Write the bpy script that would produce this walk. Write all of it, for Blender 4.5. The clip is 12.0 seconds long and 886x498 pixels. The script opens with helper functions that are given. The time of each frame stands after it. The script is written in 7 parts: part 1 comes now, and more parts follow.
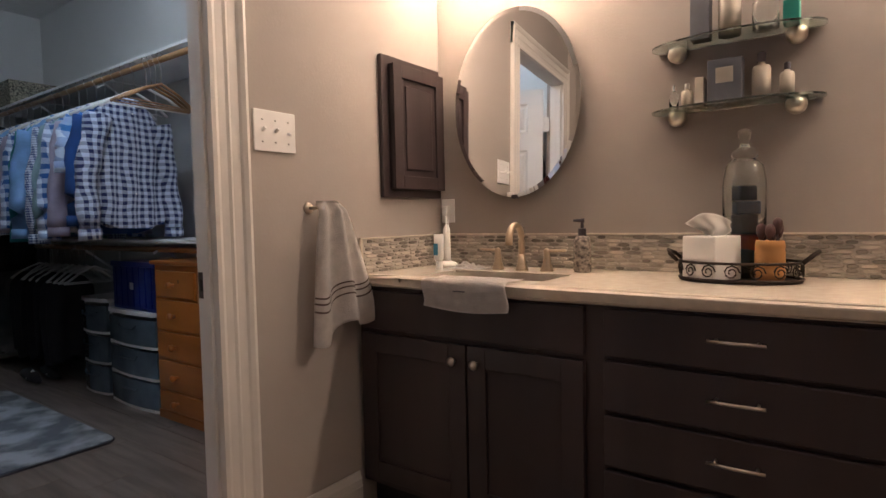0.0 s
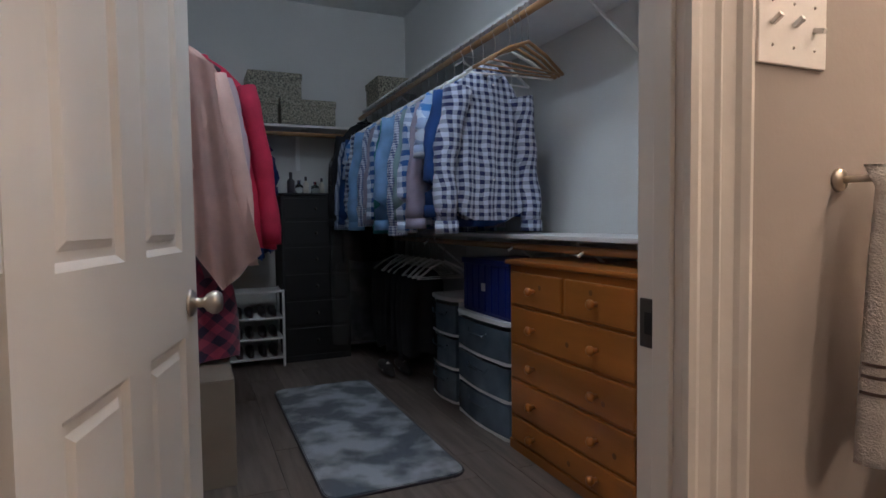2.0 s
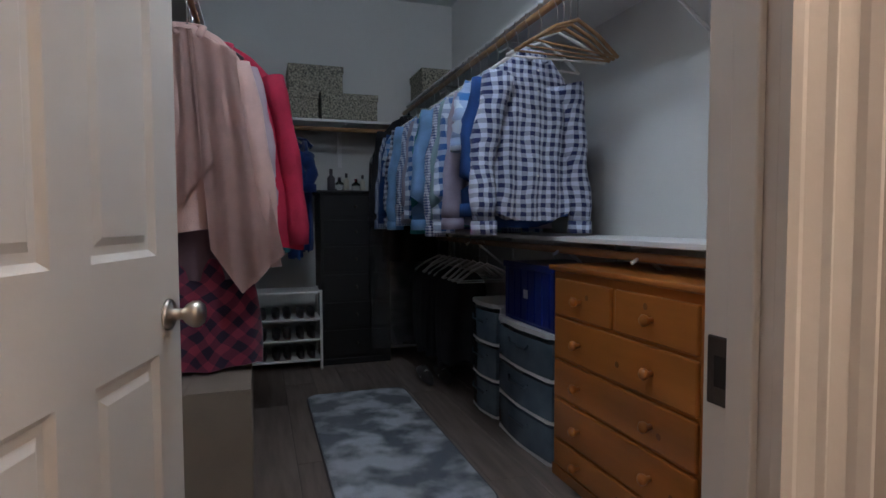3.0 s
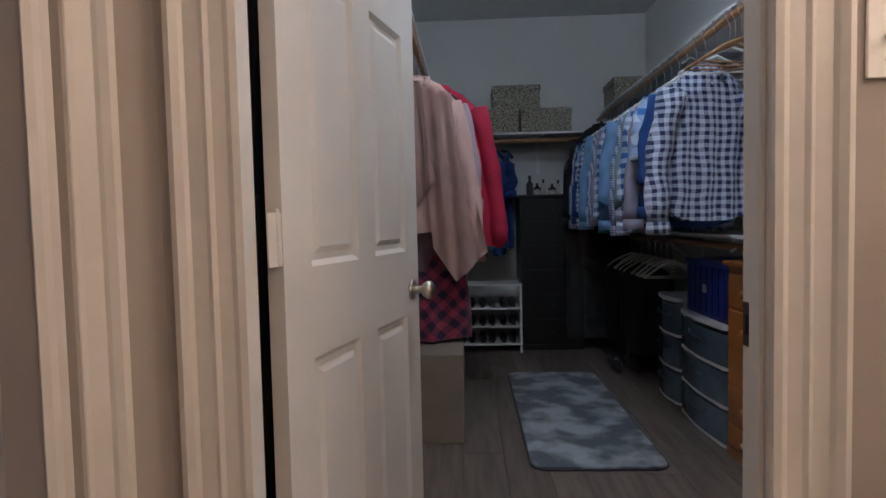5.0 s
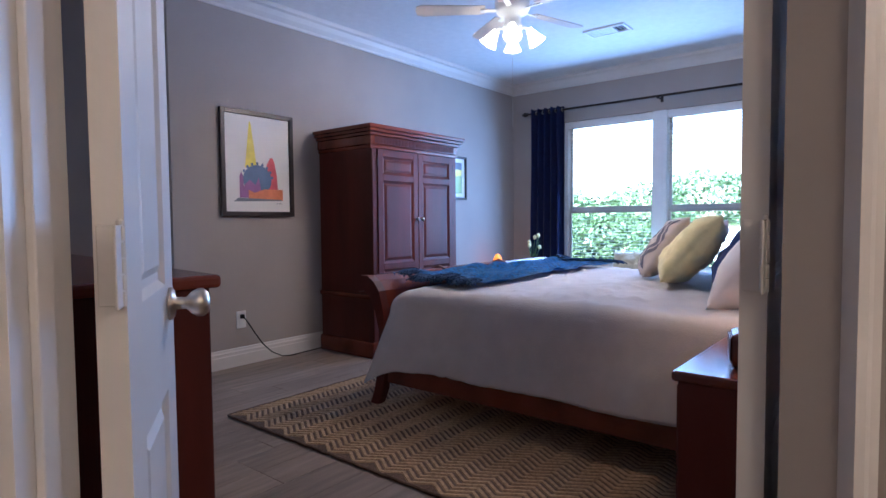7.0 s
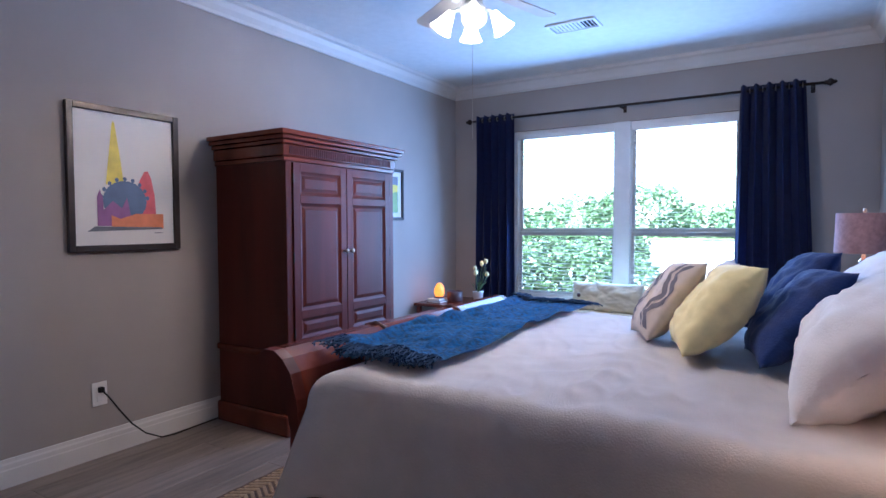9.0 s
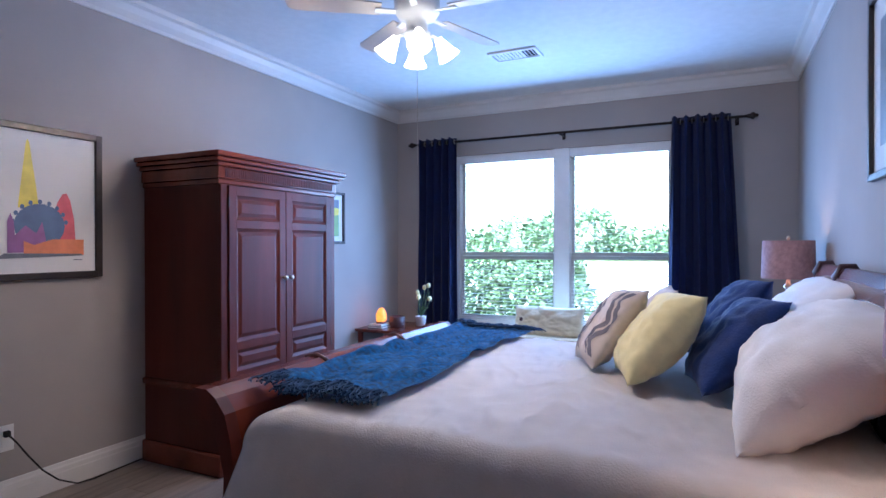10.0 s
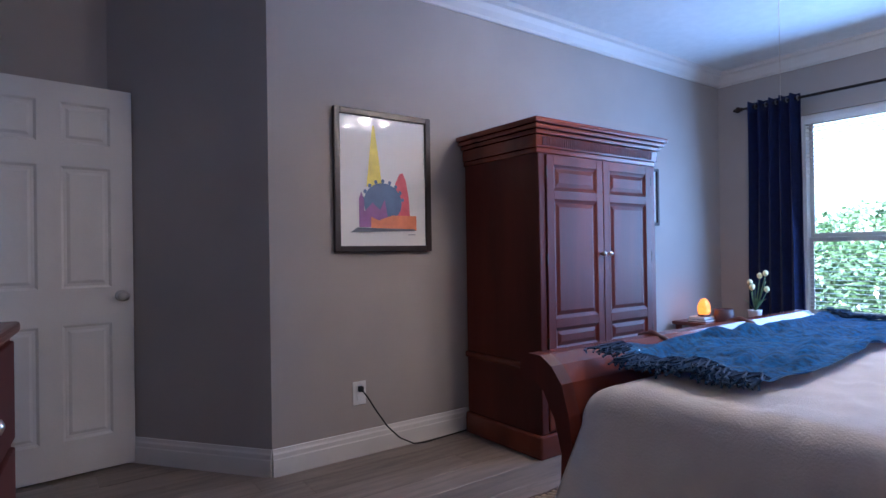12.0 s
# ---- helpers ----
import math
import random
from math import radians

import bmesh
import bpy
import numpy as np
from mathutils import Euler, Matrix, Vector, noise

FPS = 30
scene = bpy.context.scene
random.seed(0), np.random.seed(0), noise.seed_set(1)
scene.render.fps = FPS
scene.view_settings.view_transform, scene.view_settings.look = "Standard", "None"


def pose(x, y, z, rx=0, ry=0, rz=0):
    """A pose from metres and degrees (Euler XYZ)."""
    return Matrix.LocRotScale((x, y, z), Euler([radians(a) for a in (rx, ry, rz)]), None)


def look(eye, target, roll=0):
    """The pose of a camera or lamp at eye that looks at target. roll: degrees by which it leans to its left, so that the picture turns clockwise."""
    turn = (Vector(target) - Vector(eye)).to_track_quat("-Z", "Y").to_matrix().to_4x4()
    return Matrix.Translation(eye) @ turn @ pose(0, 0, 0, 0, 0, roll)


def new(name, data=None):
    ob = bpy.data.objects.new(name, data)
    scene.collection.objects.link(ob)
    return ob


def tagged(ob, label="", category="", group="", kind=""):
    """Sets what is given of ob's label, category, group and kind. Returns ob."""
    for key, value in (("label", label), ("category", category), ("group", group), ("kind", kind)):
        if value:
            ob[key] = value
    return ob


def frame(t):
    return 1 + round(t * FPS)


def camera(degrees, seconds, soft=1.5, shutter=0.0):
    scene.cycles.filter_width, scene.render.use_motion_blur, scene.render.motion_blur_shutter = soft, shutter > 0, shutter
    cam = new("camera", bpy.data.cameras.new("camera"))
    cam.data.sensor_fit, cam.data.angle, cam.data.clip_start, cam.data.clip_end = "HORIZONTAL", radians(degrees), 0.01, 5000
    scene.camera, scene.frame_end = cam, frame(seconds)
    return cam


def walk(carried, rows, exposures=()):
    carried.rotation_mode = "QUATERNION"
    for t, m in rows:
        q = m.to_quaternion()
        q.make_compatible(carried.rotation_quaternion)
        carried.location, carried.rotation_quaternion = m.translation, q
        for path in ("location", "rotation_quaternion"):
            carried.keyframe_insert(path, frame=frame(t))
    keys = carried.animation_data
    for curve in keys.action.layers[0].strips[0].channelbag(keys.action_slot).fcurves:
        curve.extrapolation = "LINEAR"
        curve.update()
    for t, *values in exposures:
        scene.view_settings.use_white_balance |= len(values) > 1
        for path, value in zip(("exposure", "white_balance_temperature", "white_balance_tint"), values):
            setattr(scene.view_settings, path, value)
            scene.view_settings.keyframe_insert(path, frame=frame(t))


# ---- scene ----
cam = camera(75.6, 12.0)
PATH = [
    (0, (0.144, 0.402, 1.045), (-1.03, 2.018, 0.941), -1.2),
    (0.5, (0.01, 0.377, 1.037), (-1.389, 1.803, 0.932), -1.0),
    (1, (-0.158, 0.421, 1.036), (-1.717, 1.669, 0.937), -0.9),
    (1.5, (-0.412, 0.529, 1.036), (-2.123, 1.562, 0.937), -0.8),
    (2, (-0.702, 0.682, 1.03), (-2.536, 1.476, 0.933), -0.7),
    (2.5, (-0.888, 0.806, 1.033), (-2.771, 1.474, 0.936), -0.4),
    (4.5, (-0.627, 0.866, 1.044), (-2.606, 1.133, 0.937), -0.9),
    (5, (-0.389, 0.842, 1.058), (-2.385, 0.752, 0.96), -1.3),
    (5.5, (-0.263, 0.762, 1.067), (-2.188, 0.229, 0.97), -1.1),
    (6, (-0.197, 0.651, 1.074), (-1.966, -0.277, 0.977), -0.9),
    (6.5, (-0.241, 0.469, 1.069), (-1.866, -0.692, 0.977), -0.6),
    (7, (-0.341, 0.267, 1.081), (-1.89, -0.995, 0.985), -0.5),
    (7.2, (-0.406, 0.185, 1.094), (-1.932, -1.105, 0.998), -0.5),
    (8.8, (-1.023, -0.38, 1.252), (-2.676, -1.502, 1.161), -0.1),
    (9, (-1.065, -0.399, 1.271), (-2.764, -1.452, 1.189), -0.2),
    (9.5, (-1.114, -0.421, 1.306), (-2.884, -1.352, 1.259), -0.1),
    (10, (-1.106, -0.452, 1.308), (-2.907, -1.321, 1.296), -0.1),
    (10.5, (-1.098, -0.471, 1.298), (-2.902, -1.335, 1.303), -0.1),
    (11, (-1.092, -0.52, 1.239), (-2.858, -1.459, 1.247), -0.1),
    (11.5, (-1.147, -0.639, 1.184), (-2.695, -1.906, 1.19), -0.3),
    (12, (-1.228, -0.792, 1.128), (-2.403, -2.41, 1.139), -0.9),
]
walk(cam, [(t, look(eye, target, roll)) for t, eye, target, roll in PATH], [(0, 3.2, 5750, 11), (5.2, 3.2, 5750, 11), (7.2, 3.2, 5150, 11), (12, 3.2, 5150, 11)])

# ---- world and light ----
scene.cycles.caustics_reflective = scene.cycles.caustics_refractive = False
world = bpy.data.worlds.new("sky")
scene.world = world
world.use_nodes = True
wn = world.node_tree
sky = wn.nodes.new("ShaderNodeTexSky")
sky.sky_type, sky.sun_disc = "NISHITA", False
sky.sun_elevation, sky.sun_rotation = radians(50), radians(20)
bg = next(k for k in wn.nodes if k.type == "BACKGROUND")
bg.inputs["Strength"].default_value = 0.15
wn.links.new(sky.outputs[0], bg.inputs["Color"])

sun_data = bpy.data.lights.new("sun", "SUN")
sun_data.energy, sun_data.angle, sun_data.color = 5.0, radians(0.6), (1.0, 0.97, 0.92)
sun = new("sun", sun_data)
sun.matrix_world = look((0, 0, 20), (-14.0, 5.0, 0))


def area(name, size_x, size_y, energy, color, m):
    data = bpy.data.lights.new(name, "AREA")
    data.shape, data.size, data.size_y, data.energy, data.color = "RECTANGLE", size_x, size_y, energy, color
    ob = new(name, data)
    ob.matrix_world = m
    return ob


def bulb(name, at, energy, color, radius=0.04):
    data = bpy.data.lights.new(name, "POINT")
    data.energy, data.color, data.shadow_soft_size = energy, color, radius
    ob = new(name, data)
    ob.location = at
    return ob


# stand-in for daylight in the bedroom window, then the rooms' lamps, some added unseen
area("window_daylight", 2.0, 1.7, 14, (0.35, 0.57, 1.0), look((-6.46, -1.87, 1.38), (-3.6, -1.80, 0.95)))
# The bulbs at 0.72 are an unseen addition that brightens the right wall.
for cx in (-0.93, 0.72):
    for k in range(3):
        bulb("vanity_bulb", (cx - 0.21 + 0.21 * k, 2.24, 2.13), 0.9, (1.0, 0.64, 0.40))
# Added closet lamp, never in view; gives the closet its soft light.
bulb("closet_fill_bulb", (-2.2, 1.2, 2.62), 2.7, (0.80, 0.90, 1.0), 0.10)
for k in range(4):
    a = radians(32 + 90 * k)
    bulb("fan_bulb", (-3.74 + 0.168 * math.cos(a), -1.87 + 0.168 * math.sin(a), 2.303), 2.5, (1.0, 0.74, 0.54), 0.015)
bulb("salt_bulb", (-5.90, -3.44, 0.63), 0.055, (1.0, 0.33, 0.07), 0.02)
bulb("table_lamp_bulb", (-5.25, -0.06, 1.22), 0.39, (1.0, 0.66, 0.40))
# Near-side lamp is unseen, assumed for the warm light on the pillows.
bulb("table_lamp_bulb", (-2.46, -0.015, 1.21), 1.1, (1.0, 0.66, 0.40))
# Added hall lamp, out of view, lifting the hall and vanity wall.
bulb("hall_fill_bulb", (0.45, 1.30, 2.60), 0.4, (1.0, 0.72, 0.48), 0.12)


# ---- materials ----
def mat(name, color, rough=0.6, metal=0.0, scale=8.0, vary=0.12, bump=0.05, fine=120.0, stretch=(1, 1, 1), emit=None, glass=0.0, dark=None, sheen=0.0, random=0.0, coat=0.0, gloss=0.5):
    """Base colour broken up by two scales of noise, with fine relief."""
    m = bpy.data.materials.new(name)
    m.use_nodes = True
    nt = m.node_tree
    b = nt.nodes["Principled BSDF"]
    b.inputs["Roughness"].default_value, b.inputs["Metallic"].default_value = rough, metal
    b.inputs["Transmission Weight"].default_value = glass
    b.inputs["Specular IOR Level"].default_value = gloss
    b.inputs["Sheen Weight"].default_value, b.inputs["Coat Weight"].default_value = sheen, coat
    tc, mp = nt.nodes.new("ShaderNodeTexCoord"), nt.nodes.new("ShaderNodeMapping")
    mp.inputs["Scale"].default_value = stretch
    nt.links.new(tc.outputs["Object"], mp.inputs["Vector"])
    n1, n2 = nt.nodes.new("ShaderNodeTexNoise"), nt.nodes.new("ShaderNodeTexNoise")
    n1.inputs["Scale"].default_value, n2.inputs["Scale"].default_value = scale, fine
    n1.inputs["Detail"].default_value = 6
    vec = mp.outputs["Vector"]
    if random:
        info, add = nt.nodes.new("ShaderNodeObjectInfo"), nt.nodes.new("ShaderNodeVectorMath")
        add.operation = "MULTIPLY_ADD"
        add.inputs[1].default_value = (1, 1, 1)
        mul = nt.nodes.new("ShaderNodeMath")
        mul.operation, mul.inputs[1].default_value = "MULTIPLY", 37.0
        nt.links.new(info.outputs["Random"], mul.inputs[0])
        nt.links.new(vec, add.inputs[0])
        nt.links.new(mul.outputs[0], add.inputs[2])
        vec = add.outputs[0]
    nt.links.new(vec, n1.inputs["Vector"])
    nt.links.new(vec, n2.inputs["Vector"])
    mix = nt.nodes.new("ShaderNodeMix")
    mix.data_type = "RGBA"
    c = Vector(color)
    lo = Vector(dark) if dark else c * (1 - vary)
    hi = c if dark else c * (1 + vary * 0.6)
    mix.inputs["A"].default_value, mix.inputs["B"].default_value = (*lo, 1), (*[min(1, v) for v in hi], 1)
    ramp = nt.nodes.new("ShaderNodeMapRange")
    ramp.inputs["From Min"].default_value, ramp.inputs["From Max"].default_value = 0.32, 0.68
    nt.links.new(n1.outputs["Fac"], ramp.inputs["Value"])
    nt.links.new(ramp.outputs[0], mix.inputs["Factor"])
    out = mix.outputs["Result"]
    if random:
        hsv, rr = nt.nodes.new("ShaderNodeHueSaturation"), nt.nodes.new("ShaderNodeMapRange")
        rr.inputs["To Min"].default_value, rr.inputs["To Max"].default_value = 1 - random, 1 + random
        nt.links.new(info.outputs["Random"], rr.inputs["Value"])
        nt.links.new(rr.outputs[0], hsv.inputs["Value"])
        nt.links.new(out, hsv.inputs["Color"])
        out = hsv.outputs["Color"]
    nt.links.new(out, b.inputs["Base Color"])
    if bump:
        bp, ad = nt.nodes.new("ShaderNodeBump"), nt.nodes.new("ShaderNodeMath")
        bp.inputs["Strength"].default_value, bp.inputs["Distance"].default_value = min(1, bump * 4), 0.004
        ad.operation = "ADD"
        nt.links.new(n1.outputs["Fac"], ad.inputs[0])
        nt.links.new(n2.outputs["Fac"], ad.inputs[1])
        nt.links.new(ad.outputs[0], bp.inputs["Height"])
        nt.links.new(bp.outputs["Normal"], b.inputs["Normal"])
    if emit:
        b.inputs["Emission Color"].default_value, b.inputs["Emission Strength"].default_value = (*emit[0], 1), emit[1]
    return m


def check_mat(name, a, c, pitch, turn=0.0):
    """Woven checks: two crossed bands in the cloth's plane, light where neither runs."""
    m = mat(name, a, 0.85, scale=20, vary=0.1, bump=0.06, fine=400, sheen=0.2)
    nt = m.node_tree
    b = nt.nodes["Principled BSDF"]
    tc, sp, rot = nt.nodes.new("ShaderNodeTexCoord"), nt.nodes.new("ShaderNodeSeparateXYZ"), nt.nodes.new("ShaderNodeMapping")
    rot.inputs["Rotation"].default_value = (radians(turn), 0, 0)
    nz, ad = nt.nodes.new("ShaderNodeTexNoise"), nt.nodes.new("ShaderNodeVectorMath")
    nz.inputs["Scale"].default_value = 6
    ad.operation = "MULTIPLY_ADD"
    ad.inputs[1].default_value = (pitch * 0.9,) * 3
    nt.links.new(tc.outputs["Object"], nz.inputs["Vector"])
    nt.links.new(nz.outputs["Color"], ad.inputs[0])
    nt.links.new(tc.outputs["Object"], ad.inputs[2])
    nt.links.new(ad.outputs[0], rot.inputs["Vector"])
    nt.links.new(rot.outputs[0], sp.inputs[0])
    bands = []
    for axis in ("Y", "Z"):
        k1, k2, k3 = (nt.nodes.new("ShaderNodeMath") for _ in range(3))
        k1.operation, k1.inputs[1].default_value = "DIVIDE", pitch
        k2.operation = "FRACT"
        k3.operation, k3.inputs[1].default_value = "GREATER_THAN", 0.5
        nt.links.new(sp.outputs[axis], k1.inputs[0])
        nt.links.new(k1.outputs[0], k2.inputs[0])
        nt.links.new(k2.outputs[0], k3.inputs[0])
        bands.append(k3)
    s, h = nt.nodes.new("ShaderNodeMath"), nt.nodes.new("ShaderNodeMath")
    s.operation, h.operation, h.inputs[1].default_value = "ADD", "MULTIPLY", 0.5
    nt.links.new(bands[0].outputs[0], s.inputs[0])
    nt.links.new(bands[1].outputs[0], s.inputs[1])
    nt.links.new(s.outputs[0], h.inputs[0])
    mx = nt.nodes.new("ShaderNodeMix")
    mx.data_type = "RGBA"
    mx.inputs["A"].default_value, mx.inputs["B"].default_value = (*a, 1), (*c, 1)
    nt.links.new(h.outputs[0], mx.inputs["Factor"])
    nt.links.new(mx.outputs["Result"], b.inputs["Base Color"])
    return m


M = {}
M["wall"] = mat("wall_paint", (0.38, 0.342, 0.312), 0.85, scale=2.0, vary=0.05, bump=0.02, fine=120, gloss=0.25)
M["closet_wall"] = mat("closet_wall_paint", (0.66, 0.66, 0.64), 0.85, scale=2.0, vary=0.04, bump=0.06, fine=160)
M["ceiling"] = mat("ceiling_paint", (0.74, 0.74, 0.73), 0.9, scale=14, vary=0.04, bump=0.12, fine=90)
M["trim"] = mat("trim_paint", (0.66, 0.63, 0.59), 0.38, scale=3, vary=0.05, bump=0.02, fine=60)
M["plank"] = mat("floor_plank", (0.21, 0.165, 0.135), 0.42, scale=3.0, vary=0.3, bump=0.05, fine=40, stretch=(1, 9, 1), random=0.18)
M["under"] = mat("floor_under", (0.05, 0.04, 0.035), 0.9)
M["cherry"] = mat("cherry_wood", (0.085, 0.016, 0.010), 0.45, scale=5, vary=0.4, bump=0.02, fine=60, stretch=(1, 1, 0.12), gloss=0.22)
M["cherry_h"] = mat("cherry_wood_long", (0.12, 0.026, 0.014), 0.24, scale=5, vary=0.35, bump=0.02, fine=60, stretch=(0.12, 1, 1), gloss=0.4)
M["pine"] = mat("pine_wood", (0.44, 0.15, 0.026), 0.30, scale=6, vary=0.35, bump=0.03, fine=50, stretch=(0.15, 1, 1), coat=0.2)
M["pine_dark"] = mat("pine_knot", (0.22, 0.08, 0.025), 0.4)
M["pole"] = mat("pole_wood", (0.36, 0.20, 0.09), 0.45, scale=9, vary=0.3, stretch=(0.2, 1, 1))
M["vanity"] = mat("vanity_stain", (0.040, 0.028, 0.028), 0.40, scale=6, vary=0.3, bump=0.03, fine=60, stretch=(1, 1, 0.15))
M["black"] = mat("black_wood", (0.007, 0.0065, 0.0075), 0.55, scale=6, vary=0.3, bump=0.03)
M["counter"] = mat("counter_stone", (0.70, 0.63, 0.53), 0.22, scale=30, vary=0.10, bump=0.0, fine=200, coat=0.2)
M["sink"] = mat("sink_glaze", (0.66, 0.60, 0.48), 0.15, vary=0.03, bump=0)
M["tile"] = mat("pebble_tile", (0.42, 0.38, 0.33), 0.25, scale=12, vary=0.2, bump=0.02, random=0.55)
M["grout"] = mat("grout", (0.45, 0.41, 0.36), 0.9, scale=60, vary=0.15)
M["nickel"] = mat("brushed_nickel", (0.62, 0.56, 0.48), 0.28, 1.0, scale=30, vary=0.08, bump=0.01)
M["brass"] = mat("champagne_bronze", (0.60, 0.49, 0.36), 0.28, 1.0, scale=30, vary=0.08, bump=0.01)
M["chrome"] = mat("chrome", (0.85, 0.85, 0.85), 0.08, 1.0, vary=0.02, bump=0)
M["iron"] = mat("dark_iron", (0.035, 0.025, 0.02), 0.5, 0.7, scale=40, vary=0.3)
M["mirror"] = mat("mirror", (0.92, 0.92, 0.92), 0.01, 1.0, vary=0.0, bump=0)
M["glass"] = mat("clear_glass", (0.94, 0.97, 0.95), 0.02, vary=0.0, bump=0, glass=1.0)
M["terry"] = mat("white_terry", (0.86, 0.82, 0.79), 0.95, scale=30, vary=0.1, bump=0.25, fine=300, sheen=0.4)
M["stripe"] = mat("brown_stripe", (0.13, 0.09, 0.08), 0.9)
M["white_cloth"] = mat("white_matelasse", (0.88, 0.84, 0.82), 0.95, scale=9, vary=0.05, bump=0.09, fine=150, sheen=0.3)
M["white_plastic"] = mat("white_plastic", (0.80, 0.79, 0.77), 0.4, vary=0.04, bump=0.01)
M["white_paint"] = mat("white_paint", (0.78, 0.78, 0.77), 0.45, vary=0.05, bump=0.02)
M["clear_plastic"] = mat("smoky_plastic", (0.12, 0.16, 0.20), 0.14, scale=4, vary=0.5, bump=0.03)
M["teal_throw"] = mat("teal_chenille", (0.005, 0.12, 0.34), 0.95, scale=38, vary=0.75, bump=0.5, fine=200, sheen=0.15)
M["navy_fringe"] = mat("navy_fringe", (0.012, 0.04, 0.10), 0.95, scale=60, vary=0.4)
M["curtain"] = mat("navy_curtain", (0.008, 0.016, 0.085), 0.9, scale=30, vary=0.25, bump=0.08, fine=300, sheen=0.15)
M["yellow"] = mat("yellow_cotton", (0.80, 0.70, 0.36), 0.9, scale=14, vary=0.1, bump=0.1, fine=250, sheen=0.2)
M["cream"] = mat("cream_linen", (0.68, 0.60, 0.42), 0.9, scale=14, vary=0.1, bump=0.1, fine=250)
M["navy"] = mat("navy_velvet", (0.004, 0.026, 0.14), 0.85, scale=14, vary=0.3, bump=0.12, fine=120, sheen=0.1)
M["ecru"] = mat("ecru_linen", (0.58, 0.50, 0.45), 0.9, scale=14, vary=0.1, bump=0.1, fine=250)
M["grey_cloth"] = mat("grey_cloth", (0.15, 0.14, 0.17), 0.9)
M["pink"] = mat("blush_knit", (0.66, 0.43, 0.37), 0.9, scale=9, vary=0.12, bump=0.1, fine=200, sheen=0.3)
M["lilac"] = mat("lilac_knit", (0.50, 0.38, 0.42), 0.9, scale=9, vary=0.12, bump=0.1, fine=200)
M["red"] = mat("crimson_cloth", (0.48, 0.02, 0.065), 0.85, scale=9, vary=0.25, bump=0.1)
M["mauve"] = mat("mauve_cloth", (0.17, 0.10, 0.12), 0.9, scale=9, vary=0.2)
M["dark_cloth"] = mat("dark_cloth", (0.018, 0.018, 0.024), 0.9, scale=9, vary=0.4)
M["denim"] = mat("blue_cloth", (0.015, 0.06, 0.22), 0.9, scale=9, vary=0.3)
M["sky_cloth"] = mat("pale_blue_cloth", (0.22, 0.40, 0.70), 0.9, scale=9, vary=0.25)
M["teal_cloth"] = mat("teal_cloth", (0.03, 0.22, 0.26), 0.9, scale=9, vary=0.3)
M["mint_cloth"] = mat("grey_green_cloth", (0.24, 0.37, 0.42), 0.9, scale=9, vary=0.25)
M["violet_cloth"] = mat("grey_lilac_cloth", (0.36, 0.33, 0.44), 0.9, scale=9, vary=0.25)
M["gingham"] = check_mat("navy_gingham", (0.60, 0.65, 0.78), (0.008, 0.018, 0.10), 0.036)
M["plaid"] = check_mat("blue_plaid", (0.66, 0.75, 0.88), (0.02, 0.10, 0.34), 0.055)
M["plaid_light"] = check_mat("pale_plaid", (0.66, 0.76, 0.90), (0.05, 0.20, 0.55), 0.09)
M["micro"] = check_mat("fine_check", (0.66, 0.72, 0.84), (0.04, 0.08, 0.26), 0.014)
M["box_print"] = mat("box_print", (0.50, 0.46, 0.35), 0.7, scale=75, vary=0.2, dark=(0.02, 0.02, 0.016), bump=0)
M["ikat"] = check_mat("ikat_print", (0.30, 0.035, 0.075), (0.025, 0.012, 0.04), 0.075, 45)
M["rug_grey"] = mat("grey_plush", (0.52, 0.57, 0.62), 0.95, scale=5, vary=0.3, dark=(0.09, 0.12, 0.155), bump=0.3, fine=240, sheen=0.4)
for nd in M["rug_grey"].node_tree.nodes:
    if nd.type == "MAP_RANGE":
        nd.inputs["From Min"].default_value, nd.inputs["From Max"].default_value = 0.44, 0.60
M["blue_crate"] = mat("blue_plastic", (0.008, 0.018, 0.15), 0.35, vary=0.2)
M["cardboard"] = mat("beige_box", (0.27, 0.22, 0.17), 0.8, scale=5, vary=0.1)
M["frame_dark"] = mat("bronze_frame", (0.035, 0.025, 0.022), 0.35, 0.2, scale=12, vary=0.3)
M["paper"] = mat("paper", (0.74, 0.72, 0.69), 0.6, vary=0.02, bump=0)
M["print"] = mat("glazed_paper", (0.74, 0.72, 0.69), 0.6, vary=0.02, bump=0, coat=0.8)
M["leaf"] = mat("leaf", (0.10, 0.17, 0.07), 0.35, scale=2, vary=0.5, bump=0)
M["lawn"] = mat("lawn", (0.09, 0.13, 0.04), 0.9, scale=3, vary=0.4)
M["drive"] = mat("pale_concrete", (0.48, 0.48, 0.47), 0.85, scale=2, vary=0.15)
M["shade"] = mat("lamp_shade", (0.36, 0.20, 0.19), 0.8, scale=40, vary=0.2)
M["bulb_glass"] = mat("frosted_shade", (0.85, 0.82, 0.76), 0.4, vary=0.0, bump=0, emit=((1.0, 0.86, 0.68), 1.15))
M["salt"] = mat("salt_crystal", (0.80, 0.28, 0.06), 0.5, scale=18, vary=0.3, bump=0.3, emit=((1.0, 0.20, 0.015), 0.26))
M["fan_white"] = mat("fan_blade", (0.62, 0.54, 0.46), 0.5, vary=0.06)
# near-black plastic of plug and cord; also painted shade in latch hole and vent
M["dark"] = mat("black_and_hole_shade", (0.01, 0.01, 0.01), 0.9)
